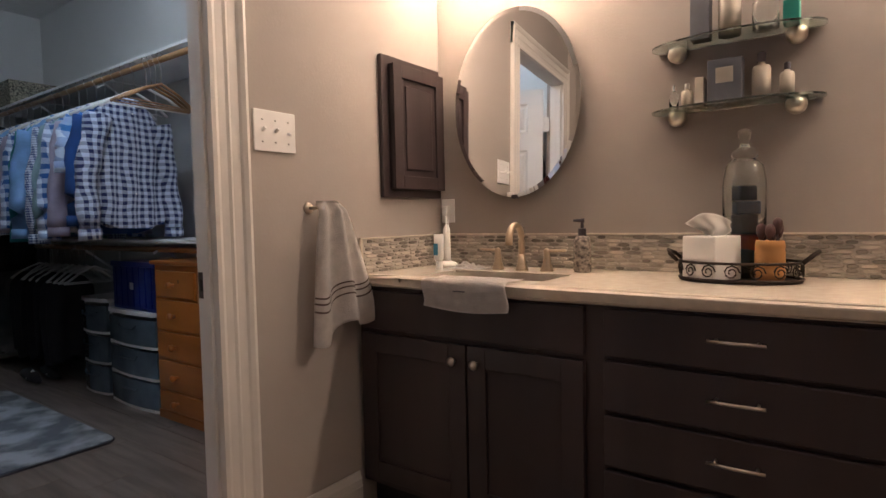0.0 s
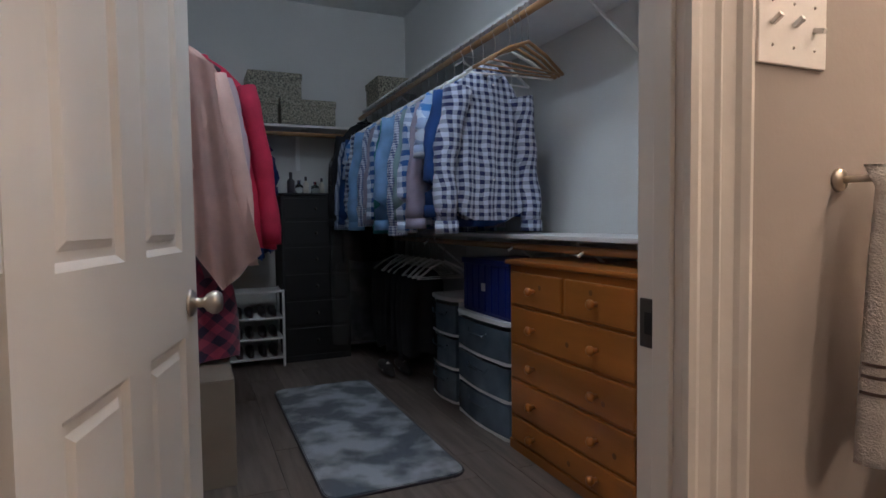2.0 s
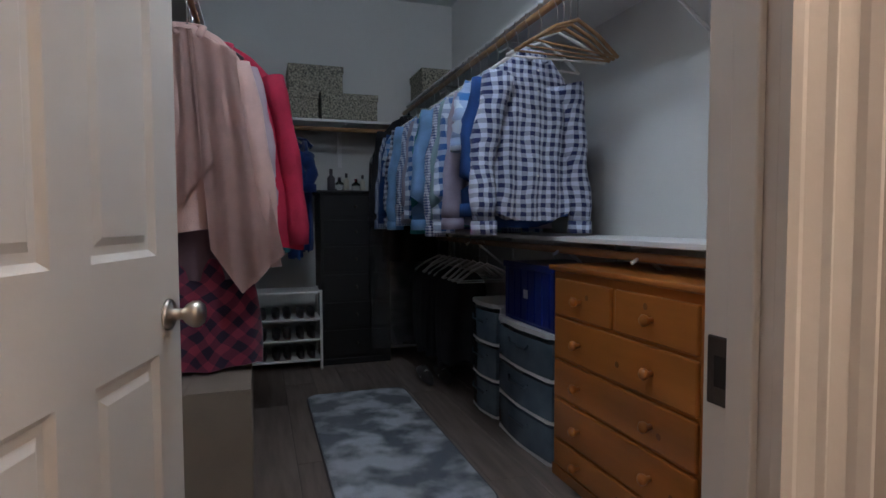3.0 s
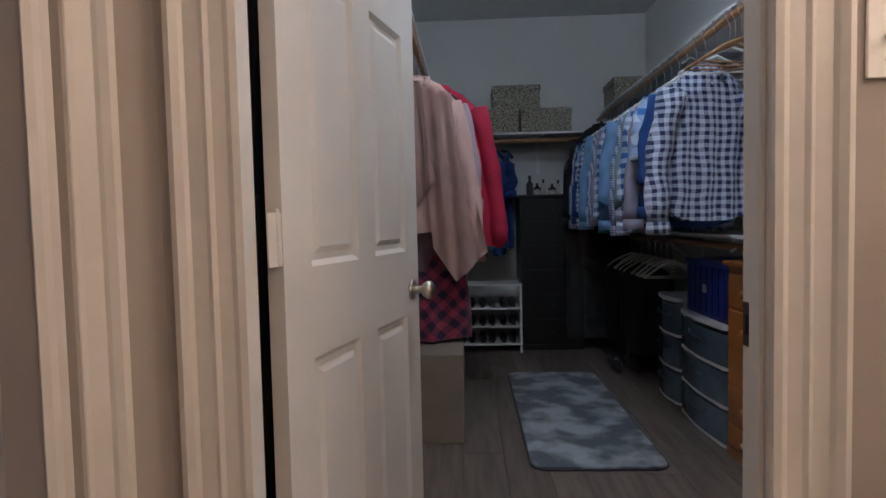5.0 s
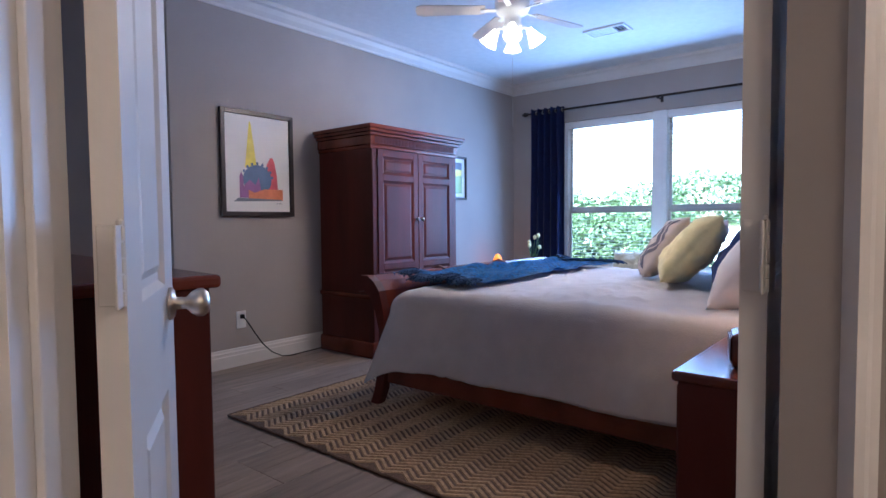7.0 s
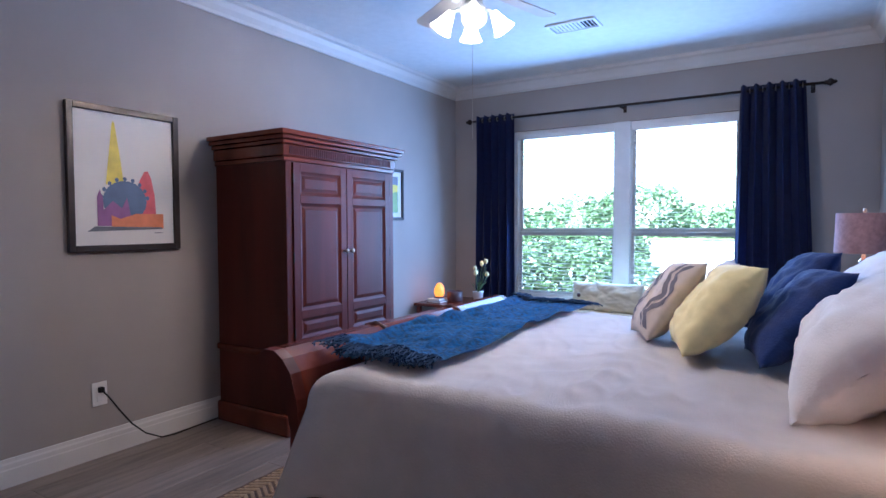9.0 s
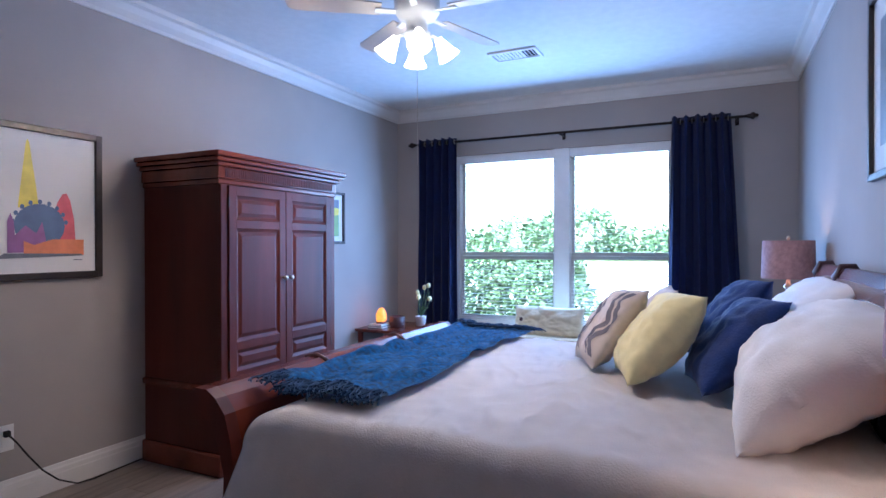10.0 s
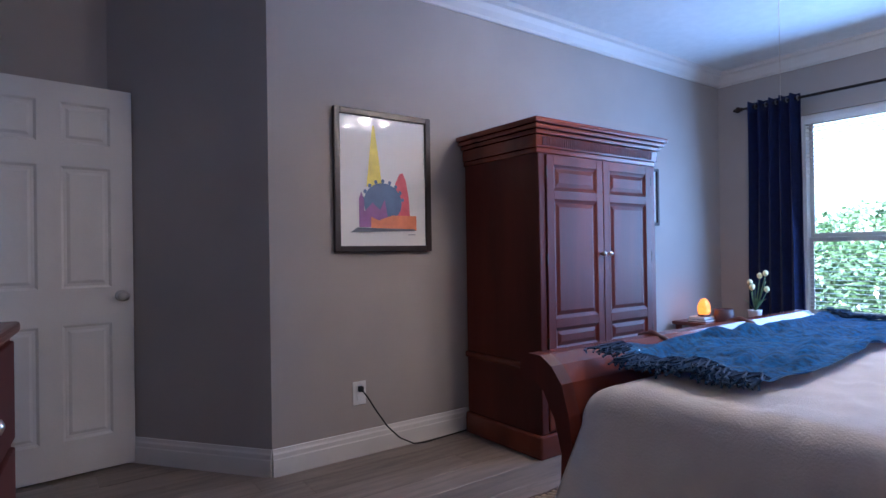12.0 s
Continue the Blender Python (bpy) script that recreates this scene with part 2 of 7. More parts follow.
for key, c in (("amber", (0.42, 0.20, 0.06)), ("orange", (0.75, 0.07, 0.02)), ("green", (0.02, 0.24, 0.20)), ("charcoal", (0.06, 0.05, 0.06)), ("slate", (0.16, 0.17, 0.20)), ("pearl", (0.62, 0.57, 0.48)), ("brown", (0.07, 0.03, 0.03)), ("teal_label", (0.05, 0.25, 0.4)), ("art_yellow", (0.80, 0.66, 0.08)), ("art_red", (0.66, 0.10, 0.12)), ("art_blue", (0.09, 0.14, 0.26)), ("art_orange", (0.72, 0.22, 0.09)), ("art_purple", (0.27, 0.10, 0.27)), ("art_green", (0.25, 0.38, 0.12)), ("shoe", (0.03, 0.025, 0.025))):
    M[key] = mat(key + "_finish", c, 0.45, scale=15, vary=0.15, bump=0.01, coat=0.8 if key.startswith("art") else 0.0)


# ---- building helpers ----
def bx(bm, x0, x1, y0, y1, z0, z1, bevel=0.0, m=None):
    """A box between two corners, with its edges rounded off."""
    c = Vector(((x0 + x1) / 2, (y0 + y1) / 2, (z0 + z1) / 2))
    r = bmesh.ops.create_cube(bm, size=1, matrix=Matrix.Translation(c) @ Matrix.Diagonal((abs(x1 - x0), abs(y1 - y0), abs(z1 - z0), 1)))
    vs = r["verts"]
    if bevel:
        es = list({e for v in vs for e in v.link_edges})
        out = bmesh.ops.bevel(bm, geom=es, offset=bevel, segments=2, affect="EDGES", profile=0.5)
        vs = list({v for f in out["faces"] for v in f.verts} | {v for v in vs if v.is_valid})
    if m is not None:
        bmesh.ops.transform(bm, matrix=m, verts=vs)
    return vs


def lathe(bm, prof, at=(0, 0, 0), seg=20, m=None):
    """A turned shape from (radius, height) pairs."""
    rings = []
    for r, z in prof:
        rings.append([bm.verts.new((at[0] + r * math.cos(2 * math.pi * k / seg), at[1] + r * math.sin(2 * math.pi * k / seg), at[2] + z)) for k in range(seg)])
    for a, b in zip(rings, rings[1:]):
        for k in range(seg):
            bm.faces.new((a[k], a[(k + 1) % seg], b[(k + 1) % seg], b[k]))
    bm.faces.new(rings[0][::-1])
    bm.faces.new(rings[-1])
    vs = [v for r in rings for v in r]
    if m is not None:
        bmesh.ops.transform(bm, matrix=m, verts=vs)
    return vs


def tube(bm, pts, r, seg=8, flat=1.0):
    """A round bar along points; r is one radius or one per point."""
    pts = [Vector(p) for p in pts]
    rings = []
    for i, p in enumerate(pts):
        d = (pts[min(i + 1, len(pts) - 1)] - pts[max(i - 1, 0)]).normalized()
        side = d.cross(Vector((0, 0, 1)))
        if side.length < 1e-3:
            side = d.cross(Vector((1, 0, 0)))
        side.normalize()
        up = side.cross(d)
        rr = r[i] if isinstance(r, (list, tuple)) else r
        rings.append([bm.verts.new(p + side * rr * math.cos(2 * math.pi * k / seg) + up * rr * flat * math.sin(2 * math.pi * k / seg)) for k in range(seg)])
    for a, b in zip(rings, rings[1:]):
        for k in range(seg):
            bm.faces.new((a[k], a[(k + 1) % seg], b[(k + 1) % seg], b[k]))
    bm.faces.new(rings[0][::-1])
    bm.faces.new(rings[-1])
    return [v for q in rings for v in q]


def prism(bm, poly, h, m):
    """A polygon in its own x, y, drawn out by h along its z, then placed by m."""
    a = [bm.verts.new((x, y, 0)) for x, y in poly]
    b = [bm.verts.new((x, y, h)) for x, y in poly]
    k = len(poly)
    bm.faces.new(a[::-1])
    bm.faces.new(b)
    for i in range(k):
        bm.faces.new((a[i], a[(i + 1) % k], b[(i + 1) % k], b[i]))
    bmesh.ops.transform(bm, matrix=m, verts=a + b)


def sheet(bm, fn, nu, nv, thick=0.0):
    """A cloth-like grid fn(u, v) for u, v from 0 to 1, with thickness downwards along its normals."""
    g = [[bm.verts.new(fn(i / nu, j / nv)) for j in range(nv + 1)] for i in range(nu + 1)]
    fs = [bm.faces.new((g[i][j], g[i + 1][j], g[i + 1][j + 1], g[i][j + 1])) for i in range(nu) for j in range(nv)]
    if thick:
        bmesh.ops.solidify(bm, geom=fs, thickness=thick)
    return g


def thing(name, at=(0, 0, 0), rz=0.0, label="", cat="", group="", local=False):
    ob = new(name)
    ob.empty_display_size = 0.05
    ob.matrix_basis = pose(*at, 0, 0, rz)
    ob["local"] = 1 if local else 0
    return tagged(ob, label, cat, group)


def part(name, bm, material, parent=None, label="", smooth=False, recalc=True):
    """One mesh object; under a thing its geometry is given in the world, or in the thing's own axes for a local thing."""
    root = parent
    while root is not None and root.parent is not None:
        root = root.parent
    if root is not None and root.type == "EMPTY" and not root["local"]:
        bmesh.ops.transform(bm, matrix=root.matrix_basis.inverted(), verts=bm.verts)
    if recalc:
        bmesh.ops.recalc_face_normals(bm, faces=bm.faces)
    me = bpy.data.meshes.new(name)
    bm.to_mesh(me)
    bm.free()
    me.materials.append(material)
    if smooth:
        me.shade_smooth()
    ob = new(name, me)
    ob.parent = parent
    return tagged(ob, label)


def one(name, fn, material, parent=None, label="", smooth=False):
    bm = bmesh.new()
    fn(bm)
    return part(name, bm, material, parent, label, smooth)


def block(name, dims, material, parent, label="", bevel=0.004):
    bm = bmesh.new()
    bx(bm, *dims, bevel)
    return part(name, bm, material, parent, label)


def struct(name, dims_list, material, label, cat, bevel=0.0, m=None):
    """A piece of the setting out of boxes."""
    bm = bmesh.new()
    for d in dims_list:
        bx(bm, *d, bevel, m)
    return tagged(part(name, bm, material), label, cat, kind="structure")


# ---- the setting ----
WX = -1.312                       # hall face of the closet wall
CEIL = 2.78
DIAG = pose(-1.262, 0.122, 0, 0, 0, -44.03)   # along the slanted doorway wall; y 0 is its bedroom face, y 0.12 its hall face
DOORH = 2.05

struct("wall_closet_front", [(WX - 0.09, WX, 1.336, 2.52, 0, CEIL), (WX - 0.12, WX, 0.22, 0.442, 0, CEIL), (WX - 0.09, WX, 0.442, 1.336, DOORH + 0.02, CEIL)], M["wall"], "warm beige painted wall between hall and closet", "wall")
struct("wall_vanity", [(WX, 1.7, 2.40, 2.52, 0, CEIL)], M["wall"], "warm beige painted wall behind the vanity", "wall")
struct("wall_hall_east", [(1.6, 1.72, -0.9, 2.40, 0, CEIL)], M["wall"], "plain beige painted wall", "wall")
struct("wall_hall_south", [(-0.35, 1.6, -0.80, -0.68, 0, CEIL)], M["wall"], "plain beige painted wall", "wall")
struct("wall_slanted_doorway", [(-0.19, -0.031, 0, 0.12, 0, CEIL), (0.948, 1.25, 0, 0.12, 0, CEIL), (-0.031, 0.948, 0, 0.12, DOORH + 0.02, CEIL)], M["wall"], "beige painted slanted wall round the bedroom double door", "wall", m=DIAG)
struct("wall_bedroom_north", [(-6.72, -1.20, 0.14, 0.26, 0, CEIL)], M["wall"], "grey-beige painted wall behind the bed", "wall")
struct("wall_bedroom_south", [(-6.72, -2.22, -3.78, -3.66, 0, CEIL)], M["wall"], "grey-beige painted wall behind the armoire", "wall")
struct("wall_bedroom_east", [(-0.56, -0.44, -4.6, -0.55, 0, CEIL)], M["wall"], "grey-beige painted wall behind the dresser", "wall")
struct("wall_bedroom_entry", [(-1.75, -0.44, -4.60, -4.48, 0, CEIL)], M["wall"], "grey-beige painted wall of the entry corner", "wall")
SLANT = pose(-2.22, -3.66, 0, 0, 0, -52.7)
struct("wall_bedroom_slanted", [(0.0, 1.06, -0.12, 0.0, 0, CEIL)], M["wall"], "grey-beige painted slanted wall beside the entry", "wall", m=SLANT)
WW = -6.60
struct("wall_window", [(WW - 0.14, WW, -3.66, -2.96, 0, CEIL), (WW - 0.14, WW, -0.79, 0.14, 0, CEIL), (WW - 0.14, WW, -2.96, -0.79, 0, 0.50), (WW - 0.14, WW, -2.96, -0.79, 2.25, CEIL)], M["wall"], "grey-beige painted wall with the double window", "wall")
struct("wall_closet_back", [(-5.52, -5.40, 0.26, 2.38, 0, CEIL)], M["closet_wall"], "pale painted back wall of the closet", "wall")
struct("wall_closet_side", [(-5.52, WX - 0.12, 2.38, 2.50, 0, CEIL)], M["closet_wall"], "pale painted side wall of the closet", "wall")
struct("wall_closet_lining", [(-5.40, WX - 0.123, 0.262, 0.268, 0, CEIL)], M["closet_wall"], "pale painted inner wall of the closet", "wall")
struct("ceiling", [(-6.74, 1.72, -4.6, 2.52, CEIL, CEIL + 0.1)], M["ceiling"], "white textured ceiling", "ceiling")
floor = struct("floor", [(-6.74, 1.72, -4.6, 2.52, -0.12, -0.008)], M["under"], "grey-brown wood plank floor", "floor")


def moulding(name, prof, runs, label, material=None):
    """A strip with a profile (out from the wall, height) along wall runs (x0, y0, x1, y1), the room on the left of each run."""
    bm = bmesh.new()
    for x0, y0, x1, y1 in runs:
        d = Vector((x1 - x0, y1 - y0, 0))
        q = d.normalized()
        side = Vector((-q.y, q.x, 0))
        m = Matrix(((side.x, 0, q.x, x0), (side.y, 0, q.y, y0), (0, 1, 0, 0), (0, 0, 0, 1)))
        prism(bm, prof, d.length, m)
    return tagged(part(name, bm, material or M["trim"]), label, "trim", kind="structure")


BASE = [(0.001, 0), (0.016, 0), (0.016, 0.085), (0.013, 0.092), (0.013, 0.112), (0.008, 0.122), (0.006, 0.138), (0.001, 0.14)]
CROWN = [(0.001, CEIL - 0.125), (0.014, CEIL - 0.125), (0.018, CEIL - 0.105), (0.045, CEIL - 0.075), (0.062, CEIL - 0.04), (0.085, CEIL - 0.028), (0.092, CEIL - 0.001), (0.001, CEIL - 0.001)]
sl = SLANT @ Vector((1.06, 0, 0))
moulding("baseboard", BASE, [(WX, 1.86, WX, 1.42), (-6.60, -3.66, -2.22, -3.66), (-2.22, -3.66, sl.x, sl.y), (sl.x, -4.48, -0.56, -4.48), (-0.56, -4.48, -0.56, -2.7), (-6.60, 0.14, -6.60, -3.66), (-1.9, 0.14, -6.60, 0.14)], "white painted stepped baseboard")
moulding("crown_trim", CROWN, [(-6.60, -3.66, -2.22, -3.66), (-2.22, -3.66, sl.x, sl.y), (sl.x, -4.48, -0.56, -4.48), (-0.56, -4.48, -0.56, -0.55), (-6.60, 0.14, -6.60, -3.66), (-1.30, 0.14, -6.60, 0.14)], "white painted crown moulding")

# casings: fluted profile (across, out)
FLUTE = [(0, 0), (0.115, 0), (0.115, 0.020), (0.104, 0.024), (0.092, 0.018), (0.086, 0.012), (0.060, 0.012), (0.052, 0.016), (0.044, 0.012), (0.022, 0.010), (0.012, 0.014), (0, 0.012)]


def casing(name, m, x0, x1, label):
    """Two fluted uprights and a head round an opening from x0 to x1 on the wall face y = 0 of m, standing out along +y."""
    bm = bmesh.new()
    for x, s in ((x1, 1), (x0, -1)):
        prism(bm, [(x + s * a, b + 0.001) for a, b in FLUTE][::s], DOORH + 0.118, m)
    head = [(b + 0.0015, a) for a, b in FLUTE]
    prism(bm, head, x1 - x0 + 0.23, m @ Matrix(((0, 0, 1, x0 - 0.115), (1, 0, 0, 0), (0, 1, 0, DOORH + 0.003), (0, 0, 0, 1))))
    return tagged(part(name, bm, M["trim"]), label, "trim", kind="structure")


casing("trim_closet_door", pose(WX, 1.318, 0, 0, 0, -90), 0, 0.84, "white fluted casing of the closet door")
casing("trim_bedroom_door", DIAG @ pose(0, 0.12, 0), -0.008, 0.925, "white fluted casing of the bedroom double door")


def jamb(name, m, x0, x1, y0, y1, label):
    bm = bmesh.new()
    bx(bm, x0 - 0.018, x0, y0, y1, 0, DOORH, 0.002, m)
    bx(bm, x1, x1 + 0.018, y0, y1, 0, DOORH, 0.002, m)
    bx(bm, x0, x1, y0, y1, DOORH, DOORH + 0.018, 0.002, m)
    ym = (y0 + y1) / 2
    bx(bm, x0, x0 + 0.010, ym - 0.004, ym + 0.03, 0, DOORH, 0.002, m)
    bx(bm, x1 - 0.010, x1, ym - 0.004, ym + 0.03, 0, DOORH, 0.002, m)
    return tagged(part(name, bm, M["trim"]), label, "trim", kind="structure")


jamb("trim_closet_jamb", pose(WX, 1.318, 0, 0, 0, -90), 0.0, 0.858, -0.091, 0.002, "white painted door jamb of the closet")
jamb("trim_bedroom_jamb", DIAG, -0.013, 0.930, -0.002, 0.122, "white painted jamb of the bedroom double door")


def door_leaf(name, w, cols, m, label, knob_at=None, knob_z=0.93, knob_sides=(1, -1)):
    """A moulded panel door: hinge edge at x = 0, thickness along y about 0."""
    d = new(name)
    d.matrix_basis = m
    d["local"] = 1
    tagged(d, label, "door")
    t, h = 0.0175, 2.03
    rows = [(0.19, 0.78), (0.97, 1.60), (1.72, 1.93)]
    sw = 0.105
    gap = 0.10
    pw = (w - 2 * sw - gap * (cols - 1)) / cols
    xs = [(sw + k * (pw + gap), sw + k * (pw + gap) + pw) for k in range(cols)]
    one("stile", lambda q: bx(q, 0, sw, -t, t, 0.01, h), M["trim"], d)
    one("stile", lambda q: bx(q, w - sw, w, -t, t, 0.01, h), M["trim"], d)
    for k in range(cols - 1):
        one("muntin", lambda q: bx(q, xs[k][1], xs[k + 1][0], -t, t, 0.01, h), M["trim"], d)
    for a, b in ((0.01, 0.19), (0.78, 0.97), (1.60, 1.72), (1.93, h)):
        for p in xs:
            one("rail", lambda q: bx(q, p[0], p[1], -t, t, a, b), M["trim"], d)
    for p in xs:
        for a, b in rows:
            bm = bmesh.new()
            for s in (1, -1):
                loops = []
                for off, y in ((0, t), (0.012, t - 0.010), (0.026, t - 0.010), (0.040, t - 0.003)):
                    loops.append([bm.verts.new((x, s * y, z)) for x, z in ((p[0] + off, a + off), (p[1] - off, a + off), (p[1] - off, b - off), (p[0] + off, b - off))])
                for q, r in zip(loops, loops[1:]):
                    for k in range(4):
                        bm.faces.new((q[k], q[(k + 1) % 4], r[(k + 1) % 4], r[k]))
                bm.faces.new(loops[-1])
            part("panel", bm, M["trim"], d)
    if knob_at:
        for s in knob_sides:
            bm = bmesh.new()
            lathe(bm, [(0.031, 0), (0.031, 0.005), (0.026, 0.009), (0.012, 0.012), (0.011, 0.03), (0.02, 0.038), (0.027, 0.05), (0.027, 0.06), (0.02, 0.069), (0.006, 0.072)], seg=24, m=Matrix.Translation((knob_at, s * t, knob_z)) @ pose(0, 0, 0, -90 * s))
            part("knob", bm, M["nickel"], d, "brushed nickel door knob", True)
    for z in (0.28, 1.03, 1.78):
        bm = bmesh.new()
        bx(bm, -0.003, 0.001, -t + 0.003, t - 0.004, z - 0.05, z + 0.05, 0.001)
        bx(bm, -0.045, -0.001, -t + 0.001, -t + 0.004, z - 0.05, z + 0.05, 0.001)
        for j in range(5):
            lathe(bm, [(0.0065, -0.009), (0.0065, 0.009)], (-0.012, -t + 0.003, z - 0.04 + 0.02 * j), 10)
        lathe(bm, [(0.004, 0.05), (0.0045, 0.055), (0.002, 0.058)], (-0.012, -t + 0.003, z), 10)
        part("hinge", bm, M["trim"], d, "white painted hinge")
    return d


door_leaf("door_closet", 0.765, 2, pose(-1.450, 0.477, 0, 0, 0, 165.9), "white six-panel closet door standing open", 0.705, 0.85)
e_leaf = 0.447
door_leaf("door_bedroom_far_leaf", e_leaf, 1, pose(-1.235, 0.100, 0, 0, 0, 184), "white panelled bedroom door leaf folded against the wall", None)
door_leaf("door_bedroom_near_leaf", e_leaf, 1, pose(-0.626, -0.495, 0, 0, 0, 238), "white panelled bedroom door leaf standing open", 0.39, 0.93, (-1,))
door_leaf("door_entry", 0.76, 2, pose(-0.935, -4.275, 0, 0, 0, 185.4), "white six-panel entry door standing open", 0.70, 0.92)
strike = tagged(block("strike_plate", (WX - 0.080, WX - 0.040, 1.3125, 1.3175, 0.832, 0.908), M["frame_dark"], None, bevel=0.002), "dark bronze strike plate in the closet jamb", "strike plate")
# No hole is cut: a dark plate stands for the shade inside it.
block("latch_hole", (WX - 0.068, WX - 0.050, 1.3115, 1.3124, 0.853, 0.887), M["dark"], strike, "dark plate standing for the shade in the latch hole", bevel=0.0)


# ---- bedroom ----
def bed():
    X0, X1 = -2.66, -4.80            # near and far sides
    b = thing("bed", (-3.73, -1.1, 0), label="cherry wood sleigh bed with a curved footboard", cat="bed")
    for x in (X0 - 0.035, X1 + 0.035):
        block("side_rail", (x - 0.02, x + 0.02, -2.06, 0.02, 0.15, 0.31), M["cherry_h"], b, bevel=0.006)
    # curved footboard: a rolled profile drawn across the bed
    prof = [(-2.09, 0.30), (-2.11, 0.45), (-2.14, 0.56), (-2.19, 0.645), (-2.235, 0.675), (-2.28, 0.665), (-2.305, 0.69), (-2.30, 0.735), (-2.26, 0.765), (-2.20, 0.765), (-2.15, 0.735), (-2.105, 0.68), (-2.075, 0.58), (-2.06, 0.45), (-2.055, 0.30)]
    across = Matrix(((0, 0, -1, X0 - 0.055), (1, 0, 0, 0), (0, 1, 0, 0), (0, 0, 0, 1)))
    bm = bmesh.new()
    prism(bm, [p for p in prof if p[1] > 0.57], X0 - X1 - 0.11, across)
    part("footboard_roll", bm, M["cherry_h"], b, "rolled cherry wood top rail")
    bm = bmesh.new()
    bx(bm, X1 + 0.06, X0 - 0.06, -2.105, -2.075, 0.20, 0.33, 0.004)
    bx(bm, X1 + 0.06, X0 - 0.06, -2.125, -2.095, 0.52, 0.60, 0.004)
    part("footboard_rail", bm, M["cherry_h"], b)
    for k in range(22):
        x = X0 - 0.12 - k * (X0 - X1 - 0.24) / 21
        one("footboard_slat", lambda q: bx(q, x - 0.018, x + 0.018, -2.108, -2.090, 0.32, 0.53), M["cherry"], b)
    for x in (X0 - 0.0, X1 + 0.055):
        m = Matrix(((0, 0, -1, x), (1, 0, 0, 0), (0, 1, 0, 0), (0, 0, 0, 1)))
        full = prof[1:-1] + [(-2.06, 0.32), (-2.065, 0.20), (-2.085, 0.10), (-2.13, 0.0), (-2.19, 0.0), (-2.15, 0.10), (-2.125, 0.22), (-2.115, 0.34)]
        one("foot_post", lambda q: prism(q, full, 0.055, m), M["cherry"], b)
    for x in (X0 - 0.70, X1 + 0.70):
        bm = bmesh.new()
        tube(bm, [(x, -2.13, 0.70), (x, -2.17, 0.755), (x, -2.23, 0.774), (x, -2.29, 0.755), (x, -2.312, 0.71), (x, -2.29, 0.665)], 0.012, 8)
        part("roll_band", bm, M["brown"], b, "dark wooden band", True)
    # headboard
    hp = [(0.02, 0.30), (0.02, 0.95), (0.03, 1.05), (0.045, 1.10), (0.03, 1.16), (0.055, 1.205), (0.09, 1.205), (0.115, 1.16), (0.10, 1.08), (0.07, 1.0), (0.06, 0.90), (0.06, 0.30)]
    am = Matrix(((0, 0, -1, X0 + 0.0), (1, 0, 0, 0), (0, 1, 0, 0), (0, 0, 0, 1)))
    bm = bmesh.new()
    prism(bm, [p for p in hp if p[1] >= 1.0], X0 - X1 + 0.06, am)
    part("headboard_roll", bm, M["cherry_h"], b, "rolled cherry wood headboard rail")
    block("headboard_rail", (X1, X0, 0.025, 0.055, 0.45, 0.62), M["cherry_h"], b)
    for k in range(26):
        x = X0 - 0.08 - k * (X0 - X1 - 0.16) / 25
        one("headboard_slat", lambda q: bx(q, x - 0.016, x + 0.016, 0.030, 0.050, 0.60, 1.02), M["cherry"], b)
    for x in (X0 + 0.005, X1 + 0.055):
        block("head_post", (x - 0.055, x, 0.02, 0.065, 0, 1.04), M["cherry"], b)
    for x in (X0 - 0.62, X1 + 0.60, X1 + 0.02):
        bm = bmesh.new()
        tube(bm, [(x, 0.025, 1.10), (x, 0.018, 1.16), (x, 0.045, 1.212), (x, 0.095, 1.214), (x, 0.12, 1.17)], 0.012, 8)
        part("roll_band", bm, M["brown"], b, "dark wooden band", True)
    # mattress and base
    bs = thing("box_spring", (-3.73, -1.0, 0.17), label="white box spring on the bed rails", cat="box spring")
    block("base", (X1 + 0.07, X0 - 0.07, -2.03, 0.01, 0.17, 0.40), M["white_cloth"], bs, bevel=0.03)
    mt = thing("mattress", (-3.73, -1.0, 0.40), label="white mattress on the box spring", cat="mattress")
    block("body", (X1 + 0.07, X0 - 0.07, -2.02, 0.01, 0.402, 0.655), M["white_cloth"], mt, bevel=0.05)
    # coverlet: top, rounded over the edges, hanging to the rails
    W = (X0 - X1) / 2 - 0.03
    cx = (X0 + X1) / 2

    def cover(u, v):
        s = (u - 0.5) * 2
        drop_w, top_z = 0.40, 0.70
        lo = W + drop_w
        a = s * lo
        y = -2.045 + v * 2.055
        rad = 0.085
        side = max(0.0, abs(a) - (W - rad))
        arc = rad * math.pi / 2
        if side <= 0:
            x, z = a, top_z
        elif side < arc:
            th = side / rad
            x, z = math.copysign(W - rad + rad * math.sin(th), a), top_z - rad + rad * math.cos(th)
        else:
            hang = side - arc
            corner = math.exp(-v / 0.10)
            x, z = math.copysign(W + (0.035 + 0.014 * math.sin(y * 9 + 1) + 0.07 * corner) * hang / 0.3, a), top_z - rad - hang * (1 + 0.15 * corner)
            y -= 0.07 * corner * hang / 0.3
        wr = noise.noise((a * 2.2, y * 2.8, 0.3)) * 0.014 + noise.noise((a * 7, y * 9, 2.0)) * 0.006 - 0.007 * abs(noise.noise((a * 4 + y * 3, y * 7 - a * 2, 6.0)))
        ridge = 1 - abs(noise.noise((a * 3.2 + y * 1.5, y * 9.0 - a * 2.0, 12.0))) * 4
        wr += 0.010 * max(0.0, ridge) * (0.5 + noise.noise((a * 1.5, y * 1.5, 3.0)))
        z += wr if side < arc else wr * 0.5
